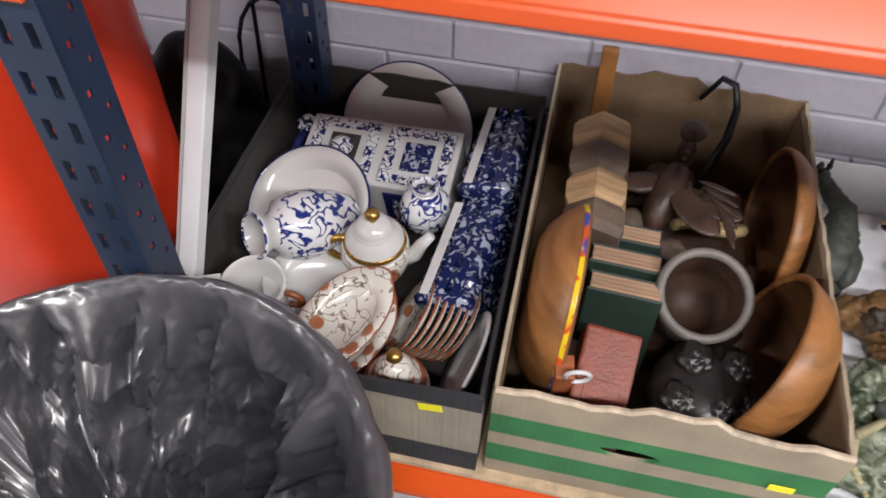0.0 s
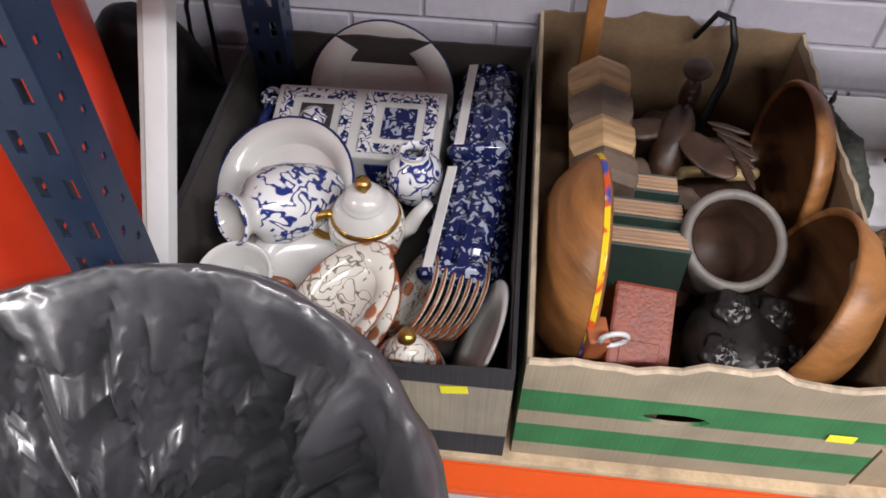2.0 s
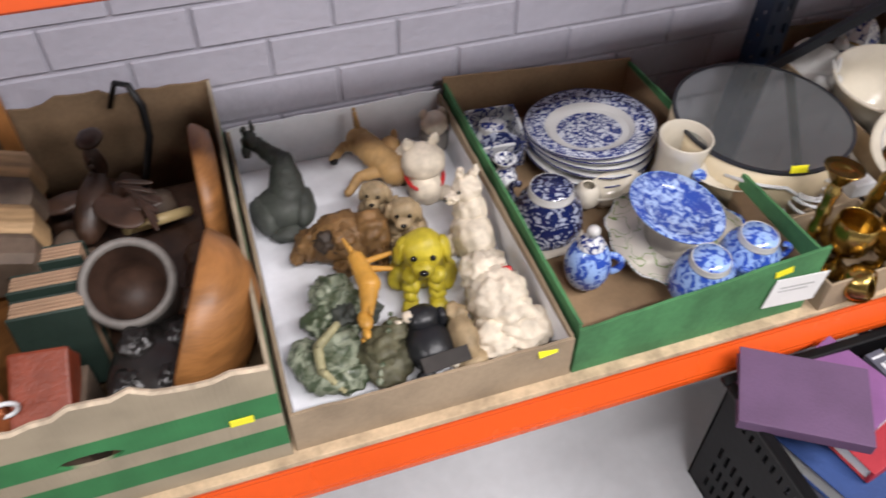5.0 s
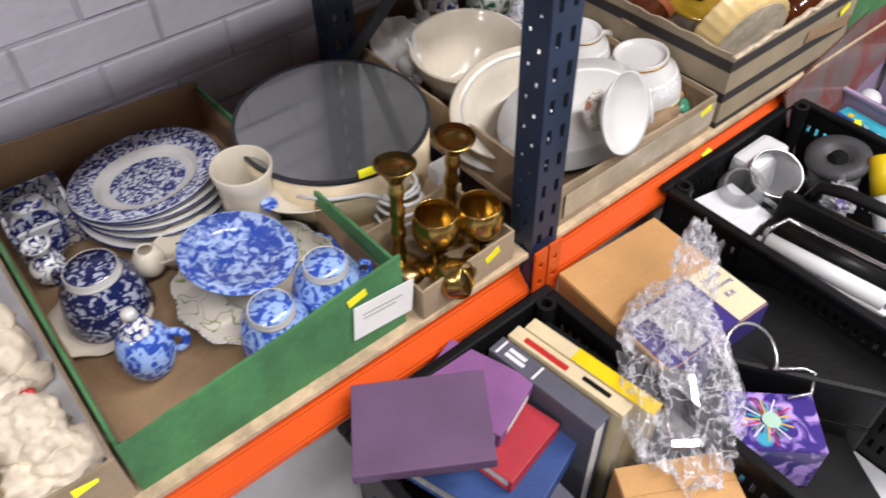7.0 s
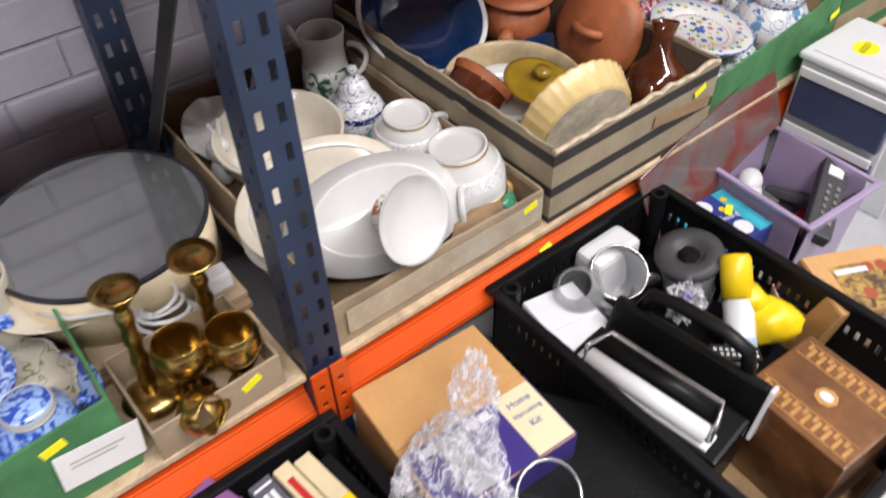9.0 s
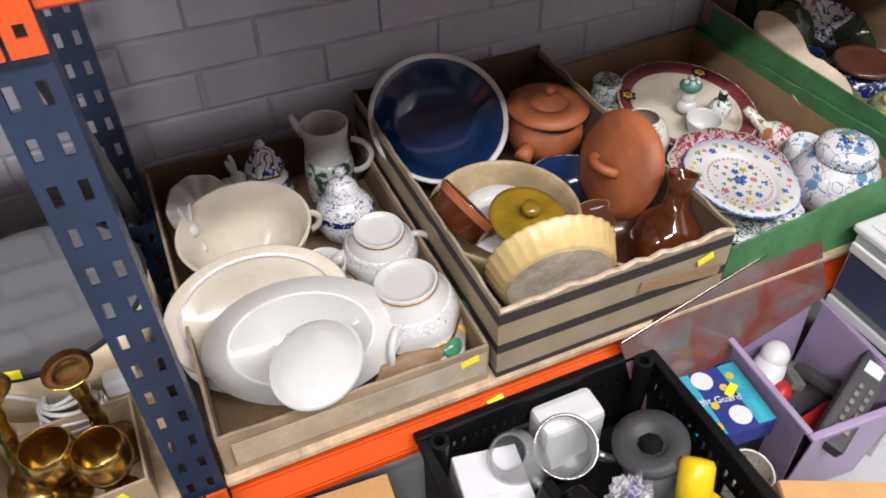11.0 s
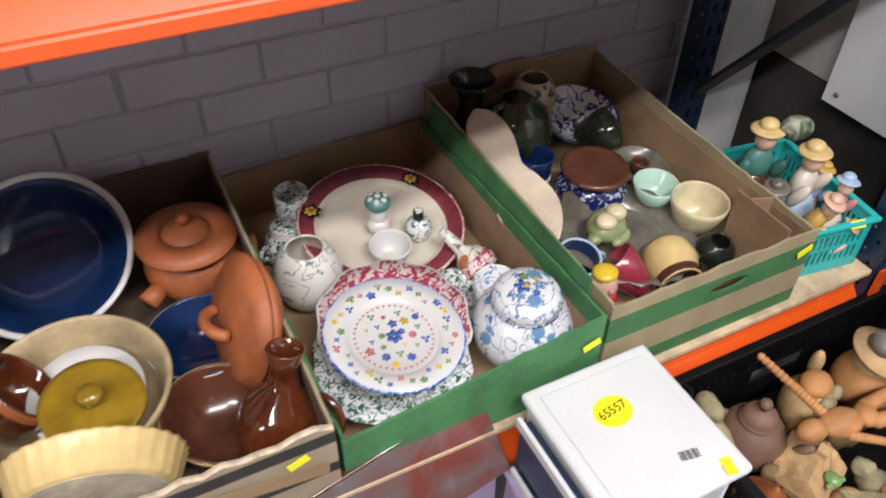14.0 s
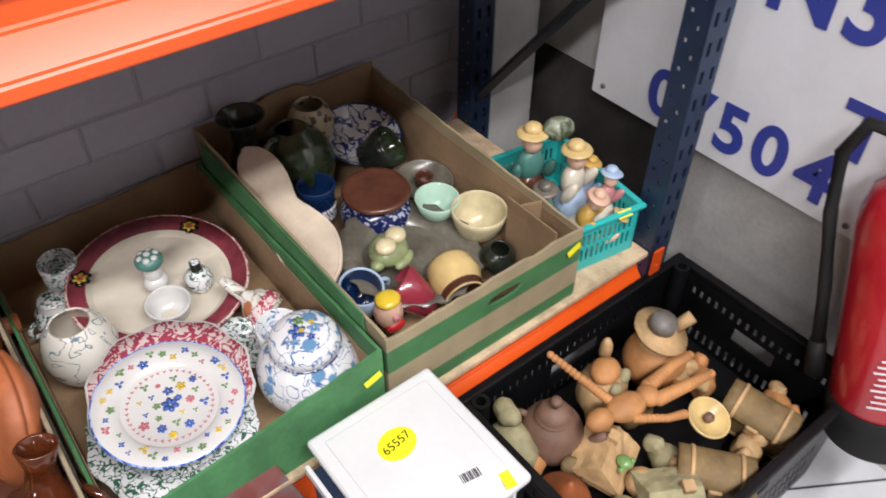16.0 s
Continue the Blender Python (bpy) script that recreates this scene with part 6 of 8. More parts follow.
# ---- box of printed china ----
M["plum"] = mat("plum_glaze", (0.20, 0.035, 0.05), 0.22, var=0.3, scale=30, bump=0, coat=0.3)
tray_plate = plate(pose(2.573, 0.872, ZT + 0.055, 8, 3, 0), 0.148, "large round cream tray plate with a plum border and flowers", M["ivory"], rim=M["plum"], line=M["pink_print"], h=0.02, well=0.74)
vessel("cup", "small white cup with green leaf print", pose(2.447, 0.985, ZT + 0.05, 6, 0, 0), [(0.026, 0), (0.03, 0.01), (0.031, 0.055)], M["green_sprig"])
upturned_cup(pose(2.415, 0.925, ZT + 0.02, 0, 0, 200), 0.95, "upturned white cup with green print", M["green_sprig"])
M["pot_blue"] = glaze("sparse_blue_green_print", (0.66, 0.64, 0.58), (0.07, 0.15, 0.20), 36, 0.014, kind="vine")
M["cream_glaze"] = mat("cream_glaze", (0.60, 0.53, 0.33), 0.25, var=0.15, scale=30, bump=0.05)
vessel("round_pot", "round white china pot with sparse blue-green flower print", pose(2.418, 0.812, ZT + 0.004, 0, 0, 0), round_body(0.058, 0.115, 0.52, 0.58), M["pot_blue"], inner=M["ivory"])
plate(pose(2.472, 0.590, ZT + 0.045, 6, 2, 0), 0.118, "scalloped china plate with green leaf print", M["green_sprig"], wavy=10)
plate(pose(2.496, 0.638, ZT + 0.070, 8, 2, 0), 0.118, "scalloped china plate with dense pink transfer border", M["white_glaze"], rim=M["pink_print"], h=0.016, well=0.6, wavy=10)
pl = plate(pose(2.480, 0.600, ZT + 0.088, 8, 2, 20), 0.105, "cream china plate with bright blue, yellow and red flowers", M["white_glaze"], h=0.014, well=0.64, line=M["mid_blue"])
rp = random.Random(12)
M["petal_yellow"] = mat("yellow_petal", (0.70, 0.50, 0.04), 0.25, var=0.2, bump=0)
M["petal_blue"] = mat("blue_petal", (0.06, 0.13, 0.45), 0.25, var=0.3, bump=0)
M["petal_green"] = mat("green_leaf_paint", (0.16, 0.30, 0.10), 0.25, var=0.2, bump=0)


def blossom(parent, x, y, z, r, mt, n=6):
    bm = bmesh.new()
    for k in range(n):
        a = 2 * math.pi * k / n
        m = pose(x + r * 0.55 * math.cos(a), y + r * 0.55 * math.sin(a), z, 0, 0, math.degrees(a)) @ Matrix.Diagonal((r * 0.5, r * 0.36, 0.0007, 1))
        bmesh.ops.create_icosphere(bm, subdivisions=1, radius=1, matrix=m)
    part("blossom", bm, mt, parent, smooth=True)


HUES = ("petal_blue", "petal_green", "petal_yellow", "petal_blue", "petal_green", "petal_pink")
M["petal_sky"] = mat("sky_blue_petal", (0.20, 0.38, 0.62), 0.25, var=0.3, bump=0)
M["petal_pink"] = mat("pink_petal", (0.55, 0.16, 0.20), 0.25, var=0.2, bump=0)
blossom(pl, 0, 0, 0.0052, 0.013, M["petal_blue"])
for k in range(22):
    a, q = k * 2.4, 0.0105 * math.sqrt(k + 2)
    blossom(pl, q * math.cos(a), q * math.sin(a), 0.0052, rp.uniform(0.004, 0.008), M[HUES[k % 6]], rp.choice((3, 5, 6)))
for k in range(34):
    a = k * 2 * math.pi / 34
    q = 0.083 + (0.007, -0.005, 0.002)[k % 3]
    blossom(pl, q * math.cos(a), q * math.sin(a), 0.0125 + (q - 0.08) * 0.12, rp.uniform(0.004, 0.0085), M[HUES[(k * 5 + k // 6) % 6]], rp.choice((3, 4, 5)))
for k in range(40):
    a = k * 2 * math.pi / 40
    blossom(pl, 0.058 * math.cos(a), 0.058 * math.sin(a), 0.0052, 0.0028, M["petal_pink"], 3)
gj = vessel("ginger_jar", "round white ginger jar with blue flower print and lid", pose(2.682, 0.568, ZT, 3, 0, 0), round_body(0.080, 0.112, 0.55, 0.62), M["jar_blue"], category="jar")
gl = part("lid", lathe([(0, 0.110), (0.050, 0.110), (0.054, 0.114), (0.053, 0.128), (0.046, 0.138), (0.03, 0.143), (0, 0.144)], 40), M["jar_blue"], gj, smooth=True)
part("lid_line", lathe([(0.050, 0.1125), (0.0550, 0.1125), (0.0550, 0.1155), (0.050, 0.1155), (0.050, 0.1125)], 40), M["border_blue"], gj, smooth=True)
for k, (x, y, r, mt) in enumerate(((-0.008, 0.004, 0.014, "petal_blue"), (0.016, -0.004, 0.011, "petal_sky"), (-0.020, -0.012, 0.008, "petal_sky"), (0.004, 0.020, 0.009, "petal_green"), (0.004, -0.016, 0.007, "petal_blue"), (-0.002, 0.002, 0.005, "petal_yellow"), (0.018, 0.008, 0.005, "petal_yellow"))):
    blossom(gj, x, y, 0.1438 + 0.0003 * k, r, M[mt], 5)
for a, r, mt in ((150, 0.019, "dark_green"), (150, 0.012, "petal_yellow"), (150, 0.007, "terracotta"), (42, 0.019, "dark_green"), (42, 0.012, "petal_yellow"), (42, 0.007, "terracotta")):
    blossom(tray_plate, 0.125 * math.cos(radians(a)), 0.125 * math.sin(radians(a)), 0.0215 + (0.019 - r) * 0.12, r, M[mt], 6)
vessel("mug", "white mug with blue rim", pose(2.675, 0.645, ZT + 0.02, 6, 0, 0), [(0.034, 0), (0.036, 0.07)], M["jar_blue"])
figure("china_bell", "small china bell figure with a green flowered top", "figurine", pose(2.566, 0.862, ZT + 0.064), [(0, 0, 0.014, 0.021, 0.021, 0.018, 0), (0, 0, 0.036, 0.015, 0.015, 0.030, 0), (0, 0, 0.062, 0.023, 0.023, 0.015, 1)] + [(0.013 * math.cos(k * 1.05), 0.013 * math.sin(k * 1.05), 0.072, 0.006, 0.006, 0.005, 0) for k in range(6)] + [(0, 0, 0.076, 0.006, 0.006, 0.005, 0)], [M["white_glaze"], M["teal_cloth"]], 0.0, 4)
vessel("perfume_bottle", "small white bottle with a dark green stopper", pose(2.627, 0.83, ZT + 0.05), round_body(0.024, 0.045, 0.7, 0.35) + [(0.008, 0.06)], M["green_sprig"], bands=((0.045, 0.06, M["dark_green"]),))
vessel("teacup", "small plain white teacup", pose(2.56, 0.80, ZT + 0.045, 4, 0, 0), [(0.018, 0), (0.03, 0.015), (0.036, 0.035), (0.037, 0.04)], M["white_glaze"])
plate(pose(2.607, 0.762, ZT + 0.025, 12, 0, 0), 0.036, "small white sprigged saucer", M["floral"], name="saucer", h=0.008)
vessel("hand_bell", "white china hand bell with plum flowers, tipped", along((2.695, 0.715, ZT + 0.035), (2.655, 0.775, ZT + 0.085)), [(0.034, 0), (0.036, 0.015), (0.026, 0.04), (0.012, 0.052), (0.01, 0.085), (0.008, 0.1)], M["floral"], bands=((0.008, 0.03, M["pink_print"]),))
plate(pose(2.63, 0.68, ZT + 0.03, 14, 10, 0), 0.05, "scalloped white saucer with green leaves", M["green_sprig"], name="saucer", wavy=8)
sticker(2.731, 0.4565, 0.453, 90, 0, ry=-18)

# ---- box of studio pottery ----
before = set(scene.objects)
pb, n_ = [], 22
for k in range(n_ + 1):
    f = k / n_
    w = 0.020 + 0.010 * math.sin(math.pi * min(1, f * 2.2)) + 0.021 * max(0, math.sin(math.pi * (f - 0.42) / 0.62)) ** 1.5 if f > 0.42 else 0.020 + 0.010 * math.sin(math.pi * min(1, f * 2.2))
    pb.append((w * math.sqrt(max(0.02, 1 - (2 * f - 1) ** 8)), 0.30 * f))
bm = slab([(q, z) for q, z in pb] + [(-q, z) for q, z in reversed(pb)], 0.014)
bmesh.ops.bevel(bm, geom=[e for e in bm.edges if len(e.link_faces) == 2 and e.calc_face_angle(0) > 1.0], offset=0.004, segments=2, affect="EDGES")
way_ = Vector((-0.01, -0.29, -0.10)).normalized()
up_ = Vector((-0.35, -0.25, 0.9))
up_ = (up_ - up_.dot(way_) * way_).normalized()
side_ = (-up_).cross(way_)
lean_ = Matrix((side_, -up_, way_)).transposed().to_4x4()
tagged(part("stone_paddle", bm, M["stone_white"], None, "", Matrix.Translation((2.800, 0.955, SHELF + 0.205)) @ lean_ @ Matrix.Diagonal((1.25, 1, 1, 1))), "long pale stone paddle leaning on the box wall", "paddle")
vessel("tall_vase", "dark green-brown vase with a flat flared rim", pose(2.832, 1.025, ZT, 0, 0, 0), [(0.045, 0), (0.05, 0.05), (0.035, 0.11), (0.022, 0.15), (0.024, 0.18), (0.044, 0.205)], M["dark_green"])
vessel("round_vase", "mottled dark green round-bellied vase with a loop", pose(2.908, 0.985, ZT + 0.02, 0, 0, 200), round_body(0.075, 0.15, 0.5, 0.4), M["green_glaze"], handles=(handle((0.05, 0, 0.12), 0.03, -60, 120, 0.006),))
vessel("lattice_pot", "cream and brown pierced lattice pot", pose(2.972, 1.022, ZT + 0.10), round_body(0.044, 0.08, 0.65, 0.68), M["lattice"])
vessel("blue_bowl", "dark blue bowl with a white splashed inside", pose(3.058, 0.990, ZT + 0.06, 16, 0, 0), [(0.03, 0), (0.05, 0.015), (0.075, 0.035), (0.082, 0.045)], M["navy"], inner=M["blue_sprig"])
vessel("beaker", "dark green glass-like beaker lying tilted", along((3.035, 0.920, ZT + 0.08), (3.075, 0.885, ZT + 0.125)), [(0.034, 0), (0.04, 0.04), (0.042, 0.06)], M["dark_green"], inner=M["green_glaze"])
vessel("cup", "small dark blue cup with white leaf band", pose(2.892, 0.880, ZT + 0.025), [(0.024, 0), (0.032, 0.02), (0.033, 0.07), (0.036, 0.085)], M["navy"], bands=((0.02, 0.045, M["blue_print"]),))
lj = teapot("lidded_jar", "squat blue jar with a flat brown lid", pose(2.972, 0.803, ZT + 0.02, 3, 0, 0), 0.066, 0.08, M["blue_dense"], M["brown_glaze"], spout=False, handle_on=False, lid_h=0.004, category="jar")
part("lid_plate", moved(lathe([(0, 0), (0.06, 0), (0.062, 0.004), (0.058, 0.01), (0.05, 0.008), (0, 0.009)], 40), pose(0, 0, 0.084)), M["brown_glaze"], lj, smooth=True)
bpy.data.objects.remove(next(o for o in lj.children_recursive if o.name.startswith("knob")))
vessel("glass_dish", "smoky lustre dish with a ring knob", pose(3.094, 0.815, ZT + 0.05, 6, 0, 0), [(0.03, 0), (0.05, 0.01), (0.056, 0.02)], M["grey_glaze"])
vessel("knob_ring", "small brown ring knob on the lustre dish", pose(3.094, 0.815, ZT + 0.058, 6, 0, 0), [(0.016, 0), (0.014, 0.012), (0.017, 0.02)], M["brown_glaze"])
vessel("bowl", "small pale mint-glazed tea bowl", pose(3.056, 0.725, ZT + 0.055, 3, 0, 0), [(0.02, 0), (0.032, 0.018), (0.041, 0.045)], M["mint"])
vessel("bowl", "ribbed cream-glazed small pottery bowl", pose(3.096, 0.652, ZT + 0.04, 3, 0, 0), [(0.026, 0), (0.04, 0.02), (0.05, 0.052), (0.05, 0.06)], M["cream_glaze"])
plate(pose(2.950, 0.668, ZT + 0.05, 6, 4, 0), 0.125, "large fluted grey lustre plate", M["grey_glaze"], h=0.02, wavy=22)
frog = figure("frog_pot", "pale green frog-shaped pot with round eyes", "figurine", pose(2.908, 0.670, ZT + 0.072, 0, 0, 25), [(0, 0, 0.022, 0.036, 0.033, 0.024, 0), (-0.016, -0.006, 0.045, 0.018, 0.018, 0.012, 1), (0.016, -0.006, 0.045, 0.018, 0.018, 0.012, 1), (-0.034, 0, 0.016, 0.014, 0.012, 0.01, 0), (0.034, 0, 0.016, 0.014, 0.012, 0.01, 0), (0, -0.03, 0.012, 0.024, 0.012, 0.01, 0)], [M["frog_green"], M["cream_glaze"]], 0.0008, 2)
vessel("cup", "blue-grey speckled cup tipped forward", pose(2.822, 0.640, ZT + 0.030, 14, 0, 0), [(0.026, 0), (0.034, 0.03), (0.037, 0.065)], M["sky_cloth"], handles=(handle((0.037, 0, 0.035), 0.018, -90, 90, 0.004),), inner=M["navy"])
figure("character_jug", "small yellow and red painted character jug", "jug", pose(2.842, 0.578, ZT + 0.03, 0, 0, 0), [(0, 0, 0.03, 0.024, 0.024, 0.03, 1), (0, 0, 0.058, 0.021, 0.020, 0.009, 0), (0, -0.022, 0.035, 0.008, 0.006, 0.008, 2), (0, -0.018, 0.014, 0.018, 0.01, 0.01, 3)], [M["petal_yellow"], M["skin"], M["pink_paint"], M["collar"]], 0.001, 3)
vessel("cup", "crimson-glazed conical cup lying tilted", along((2.918, 0.560, ZT + 0.035), (2.880, 0.615, ZT + 0.08)), [(0.02, 0), (0.03, 0.03), (0.038, 0.07)], M["crimson"])
vessel("jar", "cream jar with a brown rim lying down", along((2.988, 0.612, ZT + 0.062), (2.972, 0.548, ZT + 0.055)), [(0.03, 0), (0.042, 0.015), (0.045, 0.045), (0.035, 0.07), (0.036, 0.08)], M["straw"], bands=((0.066, 0.08, M["brown_glaze"]),), inner=M["brown_glaze"])
vessel("vase", "small dark green ring-mouthed vase", pose(3.072, 0.572, ZT + 0.03, 10, 0, 0), round_body(0.032, 0.05, 0.6, 0.6), M["dark_green"])
for ob in [o for o in scene.objects if o not in before and o.parent is None]:
    ob.scale = ob.scale * 1.04
t = thing("card_flap", "folded brown card flap inside the box", "card", pose(3.115, 0.565, SHELF + 0.005))
part("flap", block(-0.003, 0.0, -0.09, 0.03, 0, 0.16, 0.001, 1), M["kraft_warm"], t)
part("flap", moved(block(0, 0.04, -0.0015, 0.0015, 0, 0.16, 0.001, 1), pose(0, 0.0, 0, 0, 0, -20)), M["kraft_warm"], t)
t = thing("card_flap", "green-edged carton wall propped at the box side", "card", pose(2.7585, 0.78, SHELF + 0.001))
part("flap", block(-0.004, -0.001, -0.27, 0.27, 0.0, 0.178, 0.001, 1), M["green_card"], t)
sticker(3.141, 0.4565, 0.475, 90, 0, ry=-22)


# ---- turquoise basket of figurines ----
def basket(at, w, d, h):
    t = thing("plastic_basket", "turquoise slotted plastic basket full of figurines", "basket", at)
    for name, L, m in (("front", w, pose(-w / 2, -d / 2, 0)), ("back", w, pose(-w / 2, d / 2 - 0.003, 0)), ("side", d, pose(-w / 2 + 0.003, -d / 2, 0, 0, 0, 90)), ("side", d, pose(w / 2, -d / 2, 0, 0, 0, 90))):
        xs = [0.0, 0.012]
        while xs[-1] < L - 0.02:
            xs += [xs[-1] + 0.006, xs[-1] + 0.012]
        xs[-1] = L
        zs = [0, 0.02, 0.05, 0.056, h - 0.016, h]
        n = len(xs)
        part("slotted_wall", pierced(xs, zs, lambda i, j, n=n: not (j in (1, 3) and i % 2 == 1 and i < n - 2), 0.003, m), M["turquoise"], t)
    part("base", block(-w / 2, w / 2, -d / 2, d / 2, -0.003, 0, 0.001, 1), M["turquoise"], t)
    e = 0.008
    for x0, x1, y0, y1 in ((-w / 2 - e, w / 2 + e, -d / 2 - e, -d / 2 + 0.004), (-w / 2 - e, w / 2 + e, d / 2 - 0.004, d / 2 + e), (-w / 2 - e, -w / 2 + 0.004, -d / 2 + 0.0042, d / 2 - 0.0042), (w / 2 - 0.004, w / 2 + e, -d / 2 + 0.0042, d / 2 - 0.0042)):
        part("rim", block(x0, x1, y0, y1, h + 0.0003, h + 0.009, 0.003, 2), M["turquoise"], t)
    return t


basket(pose(3.272, 0.612, SHELF + 0.004, 0, 0, -8), 0.165, 0.25, 0.1)


def doll(at, s, coat, skirt, hat, seed, label, extra=()):
    l = [(0, 0, 0.03, 0.024, 0.022, 0.034, 1), (0, 0, 0.07, 0.018, 0.014, 0.024, 0), (0, -0.002, 0.103, 0.012, 0.012, 0.014, 2), (0, 0, 0.115, 0.02, 0.019, 0.004, 3), (0, 0.001, 0.121, 0.011, 0.011, 0.008, 3), (-0.022, -0.008, 0.066, 0.007, 0.008, 0.02, 0, 25), (0.022, -0.010, 0.066, 0.007, 0.008, 0.02, 0, 30), (0, 0, 0.005, 0.026, 0.024, 0.008, 4)]
    s *= 1.15
    l = [(x * s, y * s, z * s, a * s, b * s, c * s, *r) for x, y, z, a, b, c, *r in (*l, *extra)]
    return figure("figurine", label, "figurine", at, l, [M[coat], M[skirt], M["skin"], M[hat], M["moss"]], 0.0008, seed, "china figurines")


doll(pose(3.232, 0.665, SHELF + 0.03, 0, 0, -20), 1.35, "teal_cloth", "brown_glaze", "straw", 1, "painted china man in a green coat and straw hat", ((0.03, -0.005, 0.118, 0.02, 0.014, 0.015, 4),))
doll(pose(3.265, 0.585, SHELF + 0.03, 0, 0, 15), 1.3, "ivory", "sky_cloth", "straw", 2, "painted china woman in a pale blue skirt and hat")
doll(pose(3.205, 0.60, SHELF + 0.03, 14, 0, -40), 1.0, "teal_cloth", "dark_green", "grey_glaze", 3, "painted china old man figure in green")
doll(pose(3.225, 0.545, SHELF + 0.03, 20, 0, 30), 1.0, "gold_paint", "ivory", "skin", 4, "painted china seated figure in ochre")
doll(pose(3.295, 0.535, SHELF + 0.03, 0, 10, 10), 0.95, "pink_paint", "ivory", "sky_cloth", 5, "painted china child in a blue cap")
doll(pose(3.30, 0.60, SHELF + 0.03, 0, 10, -30), 0.9, "sky_cloth", "pink_paint", "gold_paint", 6, "painted china child with golden hair")
doll(pose(3.255, 0.53, SHELF + 0.008, 30, -20, 80), 0.8, "skin", "ivory", "straw", 7, "small painted china figure lying down")
doll(pose(3.275, 0.655, SHELF + 0.01, -20, 10, 60), 0.9, "crimson", "teal_cloth", "clay_brown", 8, "painted china figure half hidden in the basket")
sticker(3.295, 0.478, 0.459, 50, -10)


# ---- crates and goods on the floor ----
M.update(
    crate=mat("black_crate_plastic", (0.006, 0.006, 0.007), 0.38, var=0.3, scale=8, bump=0.08),
    purple_cloth=mat("purple_book_cloth", (0.12, 0.065, 0.135), 0.7, var=0.15, scale=12, bump=0.25, fine=220),
    violet_cloth=mat("violet_book_cloth", (0.22, 0.085, 0.24), 0.65, var=0.15, scale=12, bump=0.2, fine=220),
    red_cloth=mat("red_book_cloth", (0.40, 0.025, 0.04), 0.6, var=0.15, bump=0.2, fine=220),
    blue_cloth=mat("blue_book_cloth", (0.025, 0.06, 0.20), 0.6, var=0.15, bump=0.2, fine=220),
    slate_cloth=mat("slate_book_cloth", (0.085, 0.085, 0.115), 0.6, var=0.15, bump=0.2),
    cream_cloth=mat("cream_book_jacket", (0.62, 0.52, 0.33), 0.5, var=0.12, bump=0.05),
    yellow_plastic=mat("yellow_plastic", (0.78, 0.55, 0.01), 0.35, var=0.08, bump=0.02),
    violet_print=mat("violet_carton_print", (0.045, 0.03, 0.19), 0.4, var=0.15, bump=0),
    cream_print=mat("cream_carton_print", (0.66, 0.60, 0.40), 0.45, var=0.08, bump=0),
    tan_card=mat("tan_card", (0.52, 0.29, 0.11), 0.7, var=0.15, scale=6, bump=0.1, fine=140),
    black_leather=mat("black_leatherette", (0.005, 0.005, 0.0055), 0.5, var=0.25, bump=0.2, fine=180),
    silver=mat("silver_metal", (0.55, 0.55, 0.56), 0.25, metal=0.9, var=0.1, bump=0),
    walnut=mat("walnut_veneer", (0.17, 0.072, 0.026), 0.3, var=0.45, scale=12, bump=0.03, fine=50, coat=0.3),
    inlay=mat("pale_inlay_wood", (0.46, 0.24, 0.075), 0.35, var=0.2, scale=20, bump=0.02),
    teal_print=mat("teal_carton_print", (0.05, 0.40, 0.52), 0.4, var=0.2, scale=30, bump=0),
    navy_box=mat("navy_carton_print", (0.025, 0.04, 0.22), 0.4, var=0.2, bump=0),
    lilac=mat("lilac_translucent_plastic", (0.34, 0.27, 0.41), 0.3, var=0.1, bump=0.01),
    grey_plastic=mat("dark_grey_plastic", (0.06, 0.06, 0.065), 0.45, var=0.15, bump=0.03),
    drawer_front=mat("slate_blue_drawer", (0.035, 0.055, 0.11), 0.35, var=0.1, bump=0),
    ext_red=mat("extinguisher_red", (0.42, 0.012, 0.022), 0.25, var=0.08, bump=0, coat=0.4),
    rubber=mat("black_rubber", (0.014, 0.014, 0.014), 0.6, var=0.2, bump=0.05),
)
for key in ("crate", "black_plastic", "black_leather", "rubber", "grey_plastic", "kraft_dark"):
    M[key].node_tree.nodes["Principled BSDF"].inputs["Specular IOR Level"].default_value = 0.22
M["food_print"] = glaze("spice_photo_print", (0.06, 0.035, 0.015), (0.42, 0.26, 0.06), 40, 0.5, rough=0.35, second=(0.30, 0.06, 0.02), spread=0.1)
M["disco_print"] = glaze("coloured_ray_print", (0.04, 0.02, 0.20), (0.45, 0.30, 0.75), 30, 0.56, rough=0.3, second=(0.05, 0.35, 0.5), spread=0.06)
M["marble_print"] = glaze("red_marbled_picture", (0.15, 0.125, 0.12), (0.19, 0.055, 0.045), 12, 0.52, rough=0.15, spread=0.15)


